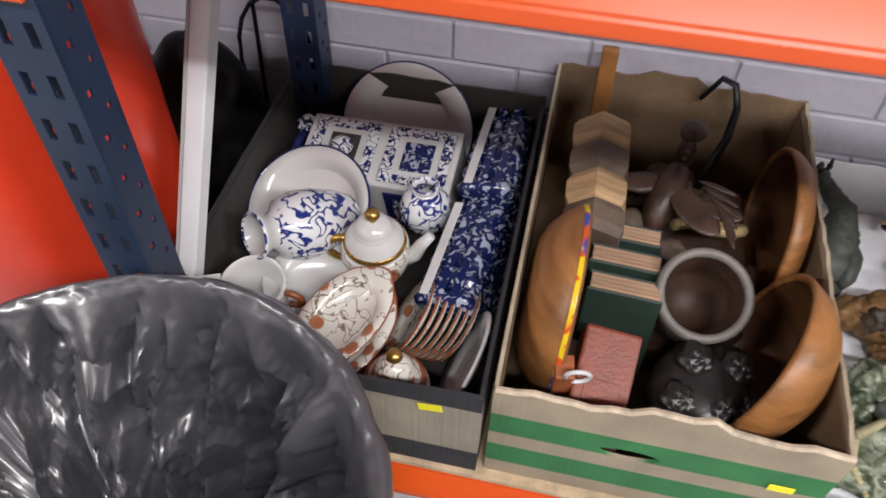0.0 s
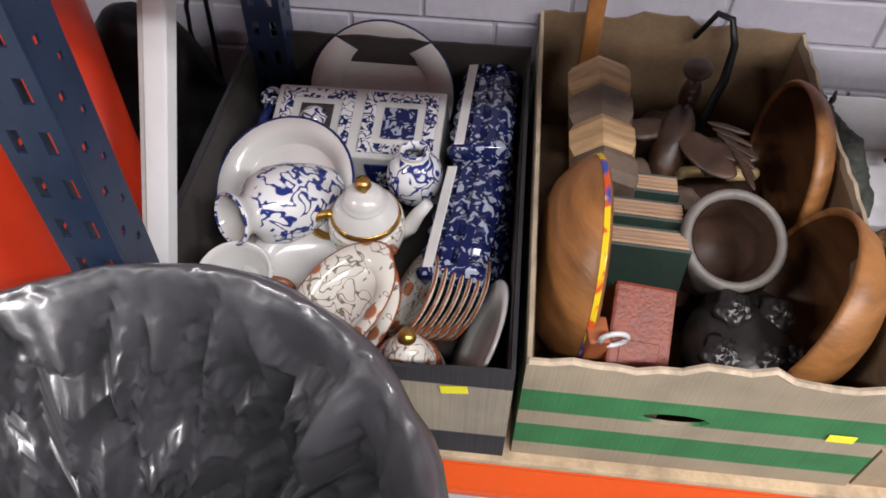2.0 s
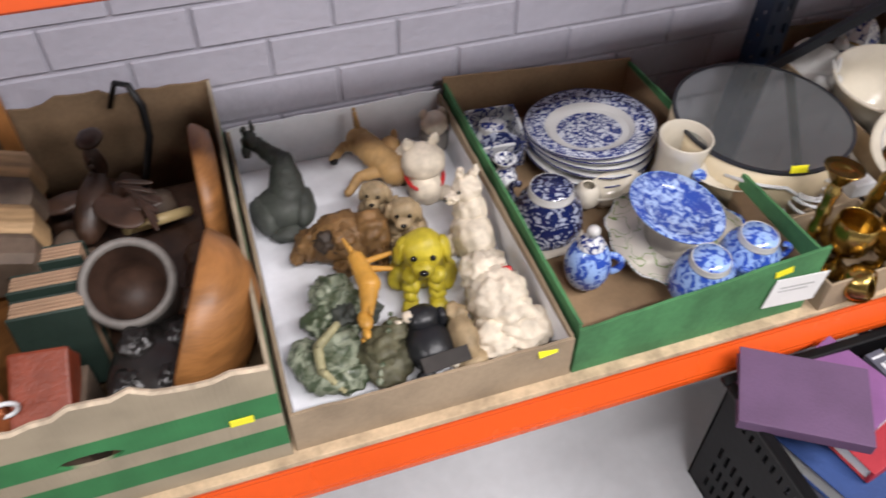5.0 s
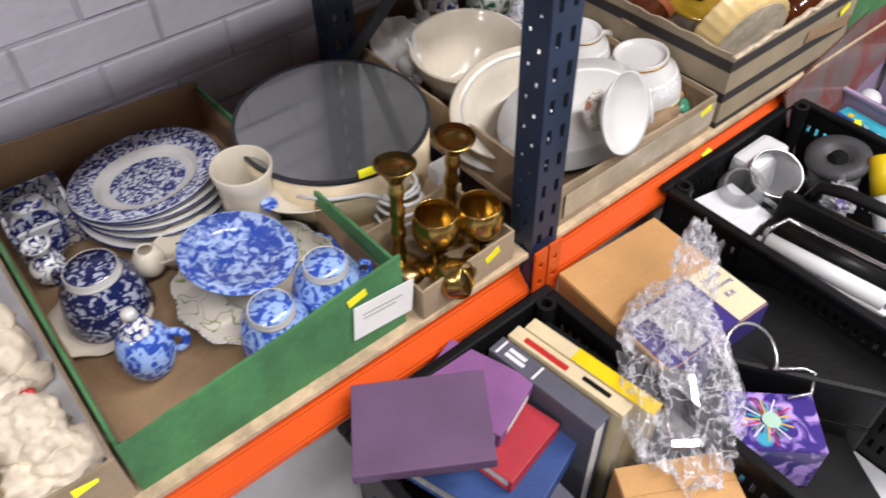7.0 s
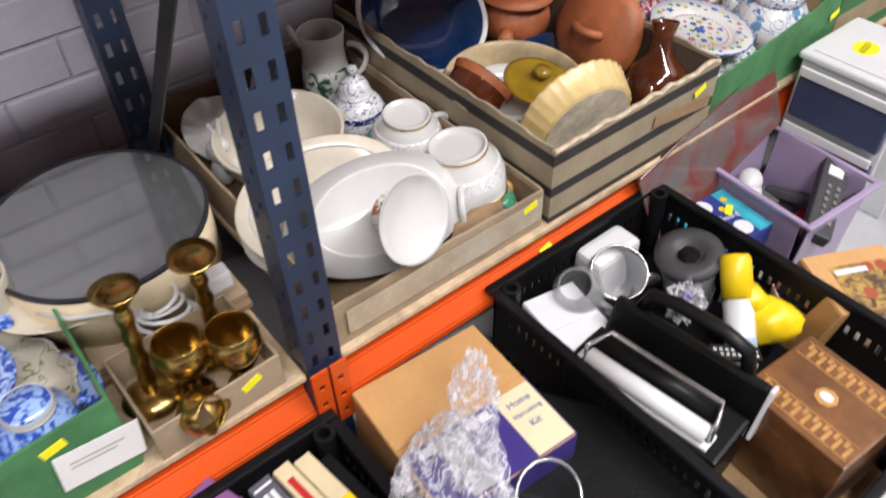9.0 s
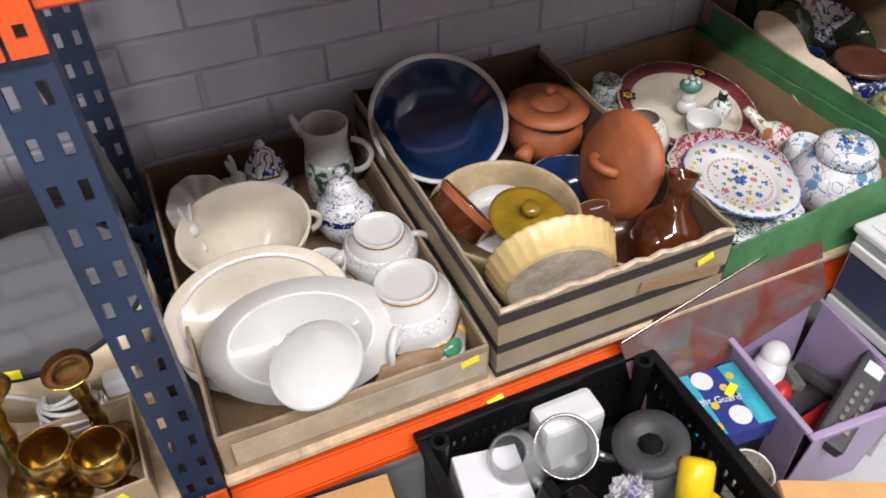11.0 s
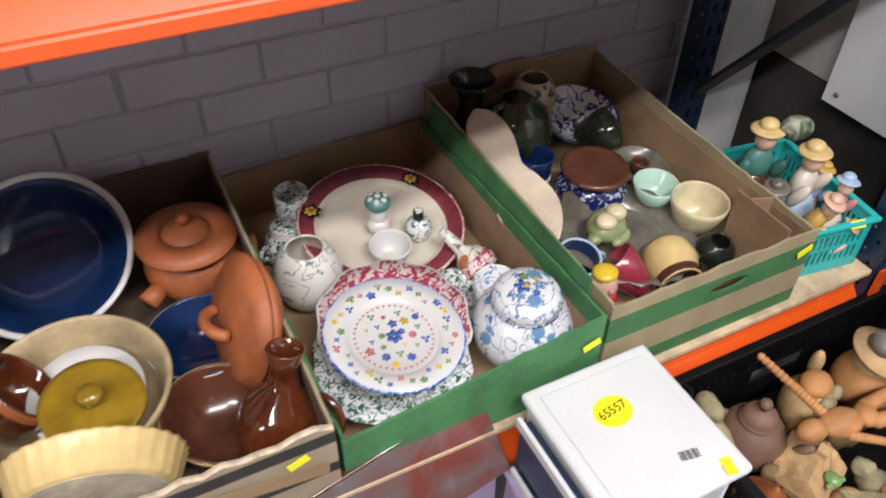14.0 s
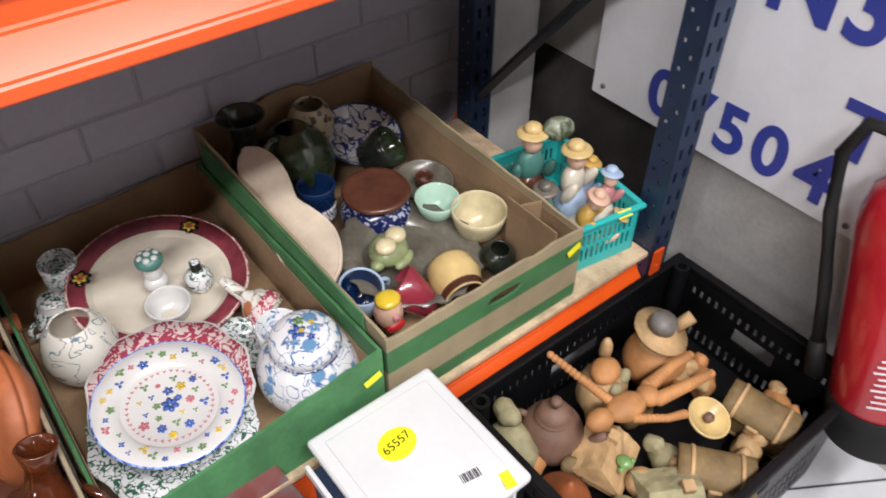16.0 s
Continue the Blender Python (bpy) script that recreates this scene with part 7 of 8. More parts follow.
def clear_film(name, rough, tint, amount, crinkle=0.0):
    """Clear plastic; with crinkle, pale noise bands of higher opacity stand in for glints on creases."""
    m, t, b = nodes_of(name)
    b.inputs["Base Color"].default_value = (*tint, 1)
    b.inputs["Roughness"].default_value = rough
    b.inputs["Alpha"].default_value = amount
    n = add(t, "ShaderNodeTexNoise", Scale=35.0, Detail=4.0, Distortion=0.8)
    t.links.new(coords(t), n.inputs["Vector"])
    if crinkle:
        # highlights painted as streaks of higher alpha
        glint_bands = ramp(t, n.outputs[0], [(0.44, (amount,) * 3), (0.50, (crinkle,) * 3), (0.56, (amount,) * 3)])
        t.links.new(glint_bands, b.inputs["Alpha"])
    bp = add(t, "ShaderNodeBump", Strength=0.8, Distance=0.006)
    t.links.new(n.outputs[0], bp.inputs["Height"])
    t.links.new(bp.outputs[0], b.inputs["Normal"])
    return m


M["film"] = clear_film("clear_crinkled_polythene", 0.12, (0.74, 0.75, 0.80), 0.10, 0.55)
M["clear"] = clear_film("clear_plastic", 0.08, (0.35, 0.36, 0.37), 0.45)


def lettering(text, size, mt, at, parent=None, name="lettering", depth=0.0006, label=""):
    c = bpy.data.curves.new(name, "FONT")
    c.body, c.size, c.extrude = text, size, depth
    c.offset = 0.004 if size > 0.1 else 0.0
    c.align_x, c.align_y = "CENTER", "CENTER"
    ob = new(name, c)
    c.materials.append(mt)
    dg = bpy.context.evaluated_depsgraph_get()
    me = bpy.data.meshes.new_from_object(ob.evaluated_get(dg))
    bpy.data.objects.remove(ob)
    ob = new(name, me)
    ob.matrix_basis = at
    if parent:
        ob.parent = parent
    if label:
        ob["label"] = label
    return ob


def crate(x0, x1, y0, y1, h, label):
    """A ventilated folding crate with a thick rim."""
    cx, cy, hw, hd = (x0 + x1) / 2, (y0 + y1) / 2, (x1 - x0) / 2, (y1 - y0) / 2
    t = thing("storage_crate", label, "crate", pose(cx, cy, 0.001), "floor crates")
    for L, m in ((2 * hw, pose(-hw, -hd, 0)), (2 * hw, pose(-hw, hd - 0.004, 0)), (2 * hd, pose(-hw + 0.004, -hd, 0, 0, 0, 90)), (2 * hd, pose(hw, -hd, 0, 0, 0, 90))):
        xs = [0.0, 0.03]
        while xs[-1] < L - 0.045:
            xs += [xs[-1] + 0.007, xs[-1] + 0.018]
        xs[-1] = L
        n = len(xs)
        mid = [i for i in range(n) if L * 0.36 < xs[i] < L * 0.6]
        zs = [0, 0.03, 0.055, 0.075, 0.105, 0.125, 0.155, 0.19, 0.225, h - 0.05, h - 0.03, h]
        ok = lambda i, j, n=n, mid=mid: not (j in (1, 3, 5, 9) and i % 2 == 1 and i < n - 2) and not (j in (7,) and i in mid)
        part("slotted_wall", pierced(xs, zs, ok, 0.004, m), M["crate"], t)
    part("base", block(-hw, hw, -hd, hd, 0, 0.006), M["crate"], t)
    e = 0.012
    for a, b, c, d in ((-hw - e, hw + e, -hd - e, -hd + 0.006), (-hw - e, hw + e, hd - 0.006, hd + e), (-hw - e, -hw + 0.006, -hd + 0.0062, hd - 0.0062), (hw - 0.006, hw + e, -hd + 0.0062, hd - 0.0062)):
        part("rim", block(a, b, c, d, h + 0.0004, h + 0.012, 0.004, 2), M["crate"], t)
    for sx in (-1, 1):
        for sy in (-1, 1):
            part("corner_post", lathe([(0, 0.01), (0.016, 0.01), (0.016, h + 0.014), (0.009, h + 0.014), (0.009, h - 0.02), (0, h - 0.02)], 14), M["crate"], t).location = (sx * (hw - 0.02), sy * (hd - 0.02), 0)
    return t


# crate of books
crate(1.06, 1.445, -0.14, 0.405, 0.285, "black slotted plastic crate full of hardback books")
PG = M["paper"]
b = book(pose(1.022, 0.335, 0.292, 2, -3, -34), 0.19, 0.135, 0.022, M["purple_cloth"], "dull purple cloth hardback book lying open-edged", PG)
b = book(pose(1.212, 0.265, 0.262, 2, 2, 20), 0.11, 0.14, 0.03, M["violet_cloth"], "violet cloth hardback book with pale spine lettering", PG)
part("title_bar", block(0.02, 0.085, -0.0052, -0.0044, 0.008, 0.022), M["white_board"], b)
b = book(pose(1.19, 0.215, 0.232, 0, 2, 12), 0.12, 0.16, 0.028, M["red_cloth"], "bright red cloth hardback book", PG)
b = book(pose(1.16, 0.16, 0.196, 0, 2, 18), 0.2, 0.2, 0.034, M["blue_cloth"], "large dark blue cloth hardback book", PG)
b = book(pose(1.07, 0.0, 0.16, 0, 0, 0), 0.2, 0.25, 0.034, M["slate_cloth"], "grey cloth hardback book at the bottom of the pile", PG)


def upright_book(x, y, w, length, top, mt, label, bars, a=0):
    """A book on its fore edge, its spine up, running along -y."""
    t = thing("book", label, "book", pose(x, y, 0.008, 0, 0, a), "books")
    part("spine", block(-w / 2, w / 2, -length, 0, top - 0.014, top - 0.008, 0.002, 2), mt, t)
    part("cover", block(-w / 2, -w / 2 + 0.003, -length, 0, 0, top - 0.0142, 0.0008, 1), mt, t)
    part("cover", block(w / 2 - 0.003, w / 2, -length, 0, 0, top - 0.0142, 0.0008, 1), mt, t)
    part("pages", block(-w / 2 + 0.0032, w / 2 - 0.0032, -length + 0.004, -0.004, 0.004, top - 0.0144), PG, t)
    for y0, y1, x0, x1, m2 in bars:
        part("title_bar", block(x0 * w, x1 * w, -y1 * length, -y0 * length, top - 0.0078, top - 0.0072), m2, t)
    return t


upright_book(1.318, 0.385, 0.034, 0.2, 0.29, M["slate_cloth"], "slate-grey hardback with pale spine lettering", [(0.05, 0.07, -0.4, 0.4, M["white_board"]), (0.12, 0.3, -0.25, -0.05, M["white_board"]), (0.12, 0.28, 0.05, 0.25, M["white_board"]), (0.4, 0.42, -0.4, 0.4, M["white_board"])], 6)
upright_book(1.352, 0.383, 0.026, 0.21, 0.295, M["cream_cloth"], "cream-jacketed book with red spine title", [(0.12, 0.5, -0.28, 0.1, M["collar"]), (0.62, 0.85, -0.1, 0.2, M["black_plastic"])], 7)
upright_book(1.381, 0.377, 0.026, 0.23, 0.295, M["cream_cloth"], "cream and yellow jacketed book", [(0.38, 1.0, -0.48, 0.48, M["yellow_plastic"])], 7)
upright_book(1.41, 0.372, 0.022, 0.22, 0.27, M["black_leather"], "thin black hardback book", [], 7)
cb = carton_small("card_box", "brown printed card box in the crate", pose(1.36, 0.06, 0.16, 0, 0, -30), 0.16, 0.09, 0.1, M["tan_card"])
part("print_bar", block(-0.06, 0.05, -0.0475, -0.046, 0.04, 0.06), M["black_plastic"], cb)

# boxes between the crates
kit = carton_small("hair_trimmer_box", "tan carton with a violet printed end for a hair trimmer", pose(1.6, 0.298, 0.001, 0, 0, -4), 0.225, 0.245, 0.282, M["tan_card"])
pp = part("printed_top", block(-0.108, 0.110, -0.122, -0.012, 0.2825, 0.2838, 0.0004, 1), M["violet_print"], kit, "violet printed top panel")
part("printed_strip", block(0.045, 0.1095, -0.121, -0.013, 0.2842, 0.285, 0.0003, 1), M["cream_print"], kit)
part("printed_end", block(-0.112, 0.112, -0.1245, -0.1228, 0.02, 0.28, 0.0004, 1), M["violet_print"], kit)
part("printed_end", block(0.1128, 0.1142, -0.122, 0.0, 0.02, 0.28, 0.0004, 1), M["violet_print"], kit)
lettering("Home", 0.016, M["navy_print"], pose(0.077, -0.035, 0.2852, 0, 0, 0), kit, "lettering", 0.0003)
lettering("Haircutting", 0.011, M["navy_print"], pose(0.078, -0.055, 0.2852, 0, 0, 0), kit, "lettering", 0.0003)
lettering("Kit", 0.016, M["navy_print"], pose(0.077, -0.075, 0.2852, 0, 0, 0), kit, "lettering", 0.0003)
pt = part("product_picture", block(-0.062, -0.022, -0.118, -0.045, 0.2842, 0.2852, 0.0003, 1), M["grey_paint"], kit)
part("picture_blade", block(-0.066, -0.018, -0.045, -0.036, 0.2842, 0.2853, 0.0003, 1), M["white_board"], kit)
for k in range(4):
    part("picture_square", block(-0.10 + 0.018 * (k % 2), -0.087 + 0.018 * (k % 2), -0.1262, -0.1247, 0.19 + 0.022 * (k // 2), 0.206 + 0.022 * (k // 2)), M["white_board"], kit)
part("title_bar", block(-0.09, 0.03, -0.034, -0.02, 0.2842, 0.2848), M["white_board"], kit)

bagm = bmesh.new()
bmesh.ops.create_uvsphere(bagm, u_segments=56, v_segments=40, radius=1)
for v in bagm.verts:
    q = v.co.copy()
    n = 1 - abs(noise.noise(q * 2.2)) * 0.8 + 0.25 * (1 - abs(noise.noise(q * 5.0)) * 2) + 0.16 * noise.noise(q * 17)
    v.co = Vector((q.x * 0.080, q.y * 0.15, q.z * 0.070)) * (0.55 + 0.5 * n)
bg = thing("plastic_bag", "crinkled clear polythene bag of small parts", "bag", pose(1.470, 0.160, 0.285, 14, -6, -42))
part("film", bagm, M["film"], bg, "crinkled clear polythene")
bagm = bmesh.new()
bmesh.ops.create_uvsphere(bagm, u_segments=40, v_segments=30, radius=1)
for v in bagm.verts:
    q = v.co.copy()
    n = 1 - abs(noise.noise(q * 2.2 + Vector((3, 1, 2)))) + 0.5 * noise.noise(q * 7)
    v.co = Vector((q.x * 0.035, q.y * 0.04, q.z * 0.10)) * (0.5 + 0.55 * n)
part("neck", moved(bagm, pose(0.03, 0.13, 0.05, -40, 10, 0)), M["film"], bg)
part("contents", block(-0.03, 0.03, -0.09, 0.03, -0.03, -0.005, 0.012, 2), M["silver"], bg)
ds = carton_small("bulb_box", "purple printed carton for a party light bulb", pose(1.585, 0.05, 0.10, 0, 0, -44), 0.135, 0.10, 0.105, M["disco_print"])
for k in range(22):
    a = k * 2 * math.pi / 22
    r0, r1 = 0.012, 0.03 + 0.014 * ((k * 7) % 5) / 4
    part("light_ray", moved(block(r0, r1, -0.0012, 0.0012, 0.1052, 0.1058), pose(-0.01, 0.0, 0, 0, 0, math.degrees(a))), M[("turquoise", "petal_yellow", "collar", "petal_green", "white_board")[k % 5]], ds)
part("bulb_picture", moved(lathe([(0, 0.1060), (0.014, 0.1060), (0.014, 0.1066), (0, 0.1066)], 20), pose(-0.005, 0, 0)), M["mint"], ds)
# added black block: carries the loose goods, keeps gaps below them dark
rw = thing("low_crate_stack", "added dark filler block under the loose goods", "box", pose(1.60, 0.02, 0.001, 0, 0, -30))
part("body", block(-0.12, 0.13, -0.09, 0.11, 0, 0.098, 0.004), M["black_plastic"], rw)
wr = thing("wire_hook", "bent white wire stand", "wire stand")
part("loop", tube([(1.615 + 0.05 * math.cos(radians(a)), 0.13 + 0.04 * math.sin(radians(a)), 0.26 + 0.03 * math.sin(radians(a))) for a in range(-60, 200, 16)], 0.003, 6), M["silver"], wr, smooth=True)
part("loop", tube([(1.64, 0.10, 0.235), (1.68, 0.07, 0.23), (1.69, 0.055, 0.225), (1.66, 0.04, 0.215), (1.63, 0.06, 0.21)], 0.003, 6), M["silver"], wr, smooth=True)

case = thing("black_case", "large black leatherette carrying case lying flat", "case", pose(1.708, 0.155, 0.001, 0, 0, -57))
part("body", block(-0.17, 0.185, -0.085, 0.10, 0, 0.13, 0.006), M["black_leather"], case)
part("lid", block(-0.17, 0.185, -0.085, 0.10, 0.1315, 0.225, 0.008), M["black_leather"], case)
part("latch", block(0.04, 0.07, -0.089, -0.0855, 0.115, 0.15, 0.002, 1), M["silver"], case)

crate(1.79, 2.20, -0.14, 0.44, 0.285, "black slotted plastic crate of kitchen and household goods")
bx = carton_small("toothbrush_box", "white printed appliance carton with a blue label", pose(1.858, 0.33, 0.17, 3, 4, -8), 0.105, 0.15, 0.09, M["white_board"])
part("blue_label", block(0.012, 0.05, -0.0765, -0.0752, 0.02, 0.075, 0.0003, 1), M["navy_box"], bx)
part("print_bar", block(-0.045, -0.01, -0.0765, -0.0752, 0.05, 0.06), M["grey_paint"], bx)
part("print_bar", block(-0.03, 0.03, -0.05, -0.044, 0.0902, 0.0908), M["grey_paint"], bx)
# added black block that lifts the kitchen goods and darkens the crate bottom
lift = thing("kitchen_box", "added dark filler block in the crate bottom", "box", pose(2.0, 0.19, 0.009))
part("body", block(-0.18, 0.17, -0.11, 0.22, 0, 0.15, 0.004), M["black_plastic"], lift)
jug = vessel("glass_jug", "clear plastic blender jug lying down", along((1.945, 0.37, 0.20), (1.90, 0.36, 0.29)), [(0.035, 0), (0.04, 0.03), (0.042, 0.09), (0.03, 0.11)], M["clear"], handles=(handle((0.042, 0, 0.055), 0.026, -90, 90, 0.005),))
jg = vessel("measuring_jug", "grey steel-rimmed jug holding a metal clip", along((2.02, 0.385, 0.18), (1.985, 0.34, 0.285)), [(0.04, 0), (0.045, 0.03), (0.048, 0.1), (0.05, 0.115)], M["silver"], th=0.004, handles=(handle((0.05, 0, 0.06), 0.028, -90, 90, 0.006),))
kc = thing("kettle_base", "white plastic appliance base behind the jugs", "appliance", pose(2.03, 0.40, 0.16))
part("body", block(-0.06, 0.05, -0.03, 0.03, 0, 0.12, 0.012), M["white_plastic"], kc)
bl = thing("blender_jug", "clear blender jug with a black screw lid", "blender", along((2.13, 0.275, 0.13), (2.10, 0.29, 0.30)))
part("jar", lathe(hollow([(0.035, 0), (0.042, 0.05), (0.05, 0.15)], 0.003), 32), M["clear"], bl, smooth=True)
part("lid", lathe([(0, 0.152), (0.056, 0.152), (0.058, 0.156), (0.058, 0.168), (0.03, 0.170), (0.026, 0.16), (0, 0.16)], 36), M["grey_plastic"], bl, smooth=True)
part("spindle", lathe([(0, 0.16), (0.02, 0.161), (0.012, 0.172), (0, 0.174)], 8), M["black_plastic"], bl)
oc = thing("machine_case", "open black carrying case with rollers and a moulded handle", "case", pose(1.850, 0.140, 0.165, 0, 0, -83))
part("shell", block(-0.14, 0.12, -0.05, 0.05, 0, 0.11, 0.006), M["black_plastic"], oc)
part("lid", moved(block(-0.14, 0.12, 0.0, 0.02, 0, 0.095, 0.006), pose(0, 0.052, 0.06, -16)), M["black_plastic"], oc)
part("lid_edge", moved(block(0.121, 0.128, 0.0, 0.022, 0, 0.095, 0.002), pose(0, 0.052, 0.06, -16)), M["white_plastic"], oc)
part("handle", moved(tube([(-0.10, 0.01, 0.09), (-0.09, 0.008, 0.12), (-0.05, 0.006, 0.13), (0.03, 0.006, 0.13), (0.07, 0.008, 0.12), (0.08, 0.01, 0.09)], 0.012, 8), pose(0, 0.062, 0.06, -16)), M["black_plastic"], oc, smooth=True)
part("liner", block(-0.13, 0.1, -0.045, -0.012, 0.1105, 0.118, 0.003), M["white_plastic"], oc)
part("roller", tube([(-0.11, 0.012, 0.128), (0.09, 0.012, 0.128)], 0.016, 14), M["black_plastic"], oc, smooth=True)
part("roller", tube([(-0.11, -0.028, 0.128), (0.09, -0.028, 0.128)], 0.015, 14), M["white_plastic"], oc, smooth=True)
part("bracket", tube([(-0.115, -0.03, 0.12), (-0.115, -0.03, 0.152), (-0.10, 0.012, 0.156), (0.085, 0.012, 0.156), (0.095, -0.02, 0.15), (0.095, -0.03, 0.12)], 0.004, 6), M["silver"], oc, smooth=True)
rm = thing("remote_control", "black remote control with pale buttons", "remote control", pose(2.0, 0.118, 0.262, 10, 12, -35) @ Matrix.Scale(0.62, 4))
part("body", block(-0.07, 0.07, -0.02, 0.02, 0, 0.018, 0.004), M["black_plastic"], rm)
for i in range(8):
    for j in range(2):
        part("button", block(-0.062 + i * 0.016, -0.053 + i * 0.016, -0.012 + j * 0.013, -0.004 + j * 0.013, 0.0182, 0.0205, 0.0008, 1), M["white_plastic"], rm)
sp = thing("spray_bottle", "yellow-topped spray can with a white label", "spray can", along((2.05, 0.115, 0.19), (2.135, 0.225, 0.31)))
part("cap", lathe([(0, 0.115), (0.026, 0.115), (0.026, 0.18), (0.022, 0.188), (0, 0.19)], 24), M["yellow_plastic"], sp, smooth=True)
part("can", lathe([(0, 0), (0.024, 0), (0.025, 0.004), (0.025, 0.11), (0.02, 0.1145), (0, 0.1145)], 24), M["white_plastic"], sp, smooth=True)
part("label", lathe([(0.0254, 0.01), (0.0256, 0.01), (0.0256, 0.05), (0.0254, 0.05), (0.0254, 0.01)], 24), M["sky_cloth"], sp)
figure("yellow_cloth", "crumpled bright yellow duster", "cloth", pose(2.13, 0.14, 0.21, 0, 0, 30), [(0, 0, 0.02, 0.04, 0.06, 0.04, 0), (0.01, 0.04, 0.05, 0.03, 0.03, 0.03, 0)], [M["yellow_plastic"]], 0.012, 4, grain=28)
bag2 = thing("plastic_wrap", "clear crumpled packet with purple print", "packet", pose(2.03, 0.235, 0.265, 10, 0, 30))
bm = bmesh.new()
bmesh.ops.create_icosphere(bm, subdivisions=4, radius=1)
for v in bm.verts:
    v.co = Vector((v.co.x * 0.05, v.co.y * 0.035, v.co.z * 0.03)) * (0.8 + 0.5 * noise.noise(v.co * 3))
part("film", bm, M["film"], bag2)
part("print_bar", block(-0.03, 0.03, -0.01, 0.006, -0.004, 0.004), M["violet_print"], bag2)
ib = thing("inlaid_box", "walnut box inlaid with pale key-pattern bands", "box", pose(2.015, -0.022, 0.113, 0, 0, -4))
part("body", block(-0.079, 0.079, -0.084, 0.084, 0, 0.14, 0.003), M["walnut"], ib)
part("lid", block(-0.080, 0.080, -0.085, 0.085, 0.1412, 0.178, 0.003), M["walnut"], ib)
for x in (-0.052, 0.052):
    for k in range(9):
        y = -0.074 + k * 0.0165
        part("key_inlay", block(x - 0.013, x + 0.009, y, y + 0.0055, 0.1782, 0.1790), M["inlay"], ib)
        part("key_inlay", block(x + 0.0032 - 0.0012, x + 0.013, y + 0.0075, y + 0.0130, 0.1782, 0.1790), M["inlay"], ib)
    for e in (-0.0155, 0.0155):
        part("inlay_line", block(x + e - 0.0008, x + e + 0.0008, -0.078, 0.078, 0.1782, 0.1787), M["inlay"], ib)
part("medallion", lathe([(0, 0.1782), (0.009, 0.1782), (0.009, 0.1795), (0, 0.1798)], 8, 1.0, 1.2), M["white_plastic"], ib)
part("medallion_ring", lathe([(0.010, 0.1782), (0.017, 0.1782), (0.017, 0.1788), (0.010, 0.1788), (0.010, 0.1782)], 8), M["inlay"], ib)
cr = thing("wooden_tray_box", "open wooden tray beneath the inlaid box", "tray", pose(2.015, -0.030, 0.0075, 0, 0, -4))
part("body", block(-0.105, 0.105, -0.095, 0.095, 0, 0.1045, 0.004), M["wood_pale"], cr)
spg = carton_small("grinder_box", "tan carton with a food photograph and white title", pose(2.275, 0.10, 0.12, 8, 6, -22), 0.17, 0.12, 0.165, M["tan_card"])
part("photo_panel", block(-0.06, 0.084, -0.0622, -0.0606, 0.02, 0.145, 0.0003, 1), M["food_print"], spg)
part("photo_top", block(-0.05, 0.084, -0.058, 0.03, 0.1652, 0.1660), M["food_print"], spg)
part("title_bar", block(-0.045, 0.02, 0.012, 0.022, 0.1663, 0.1668), M["white_board"], spg)
pl2 = thing("flat_case", "dark cases holding up the carton", "case", pose(2.29, 0.09, 0.001, 0, 0, -20))
part("body", block(-0.1, 0.11, -0.08, 0.08, 0, 0.118, 0.004), M["black_plastic"], pl2)
vessel("sugar_pot", "white china pot with blue sprigs among the goods", pose(2.262, 0.235, 0.12, 10, 0, 0), round_body(0.048, 0.085, 0.6, 0.8), M["floral"])
plate(pose(2.215, 0.155, 0.2, 30, 30, 0), 0.05, "pale pink china saucer standing among the goods", M["ivory"], name="saucer", line=M["pink_print"])
ng = carton_small("night_light_box", "turquoise and navy carton for night lights", pose(2.292, 0.345, 0.172, 0, 0, -6) @ Matrix.Scale(0.95, 4), 0.155, 0.135, 0.05, M["navy_box"])
part("printed_panel", block(-0.076, -0.022, -0.066, 0.066, 0.0502, 0.0508), M["teal_print"], ng)
part("printed_panel", block(0.04, 0.076, -0.066, 0.066, 0.0502, 0.0508), M["teal_print"], ng)
for x, y in ((-0.005, 0.045), (0.02, -0.04)):
    part("lamp_picture", moved(lathe([(0, 0.0512), (0.02, 0.0512), (0.02, 0.0516), (0, 0.0518)], 20), pose(x, y, 0)), M["white_board"], ng)
for x, y in ((0.025, 0.02), (-0.03, -0.05), (-0.012, -0.01), (0.05, 0.04)):
    part("lamp_picture", moved(lathe([(0, 0.0513), (0.008, 0.0513), (0.008, 0.0517), (0, 0.0517)], 14), pose(x, y, 0)), M["petal_yellow"], ng)
lettering("Light Guard", 0.02, M["white_board"], pose(-0.004, 0.0, 0.0514, 0, 0, -8), ng, "lettering", 0.0003)
sticker(2.325, 0.352, 0.2215, 0, 30)
un = thing("low_box", "low dark box under the cartons", "box", pose(2.30, 0.36, 0.001))
part("body", block(-0.09, 0.06, -0.08, 0.08, 0, 0.17, 0.004), M["black_plastic"], un)

# lilac tub with remote controls
tb = thing("storage_tub", "translucent lilac plastic tub of odds and ends", "tub", pose(2.475, 0.325, 0.001, 0, 0, -4) @ Matrix.Diagonal((0.78, 0.9, 1, 1)))
for m, w in ((pose(-0.115, -0.115, 0, 4), 0.23), (pose(0.115, 0.115, 0, 4, 0, 180), 0.23), (pose(-0.115, 0.115, 0, 4, 0, -90), 0.23), (pose(0.115, -0.115, 0, 4, 0, 90), 0.23)):
    part("wall", moved(block(0, w, 0, 0.003, 0.01, 0.25, 0.001, 1), m), M["lilac"], tb)
part("base", block(-0.11, 0.11, -0.11, 0.11, 0.004, 0.012, 0.002, 1), M["lilac"], tb)
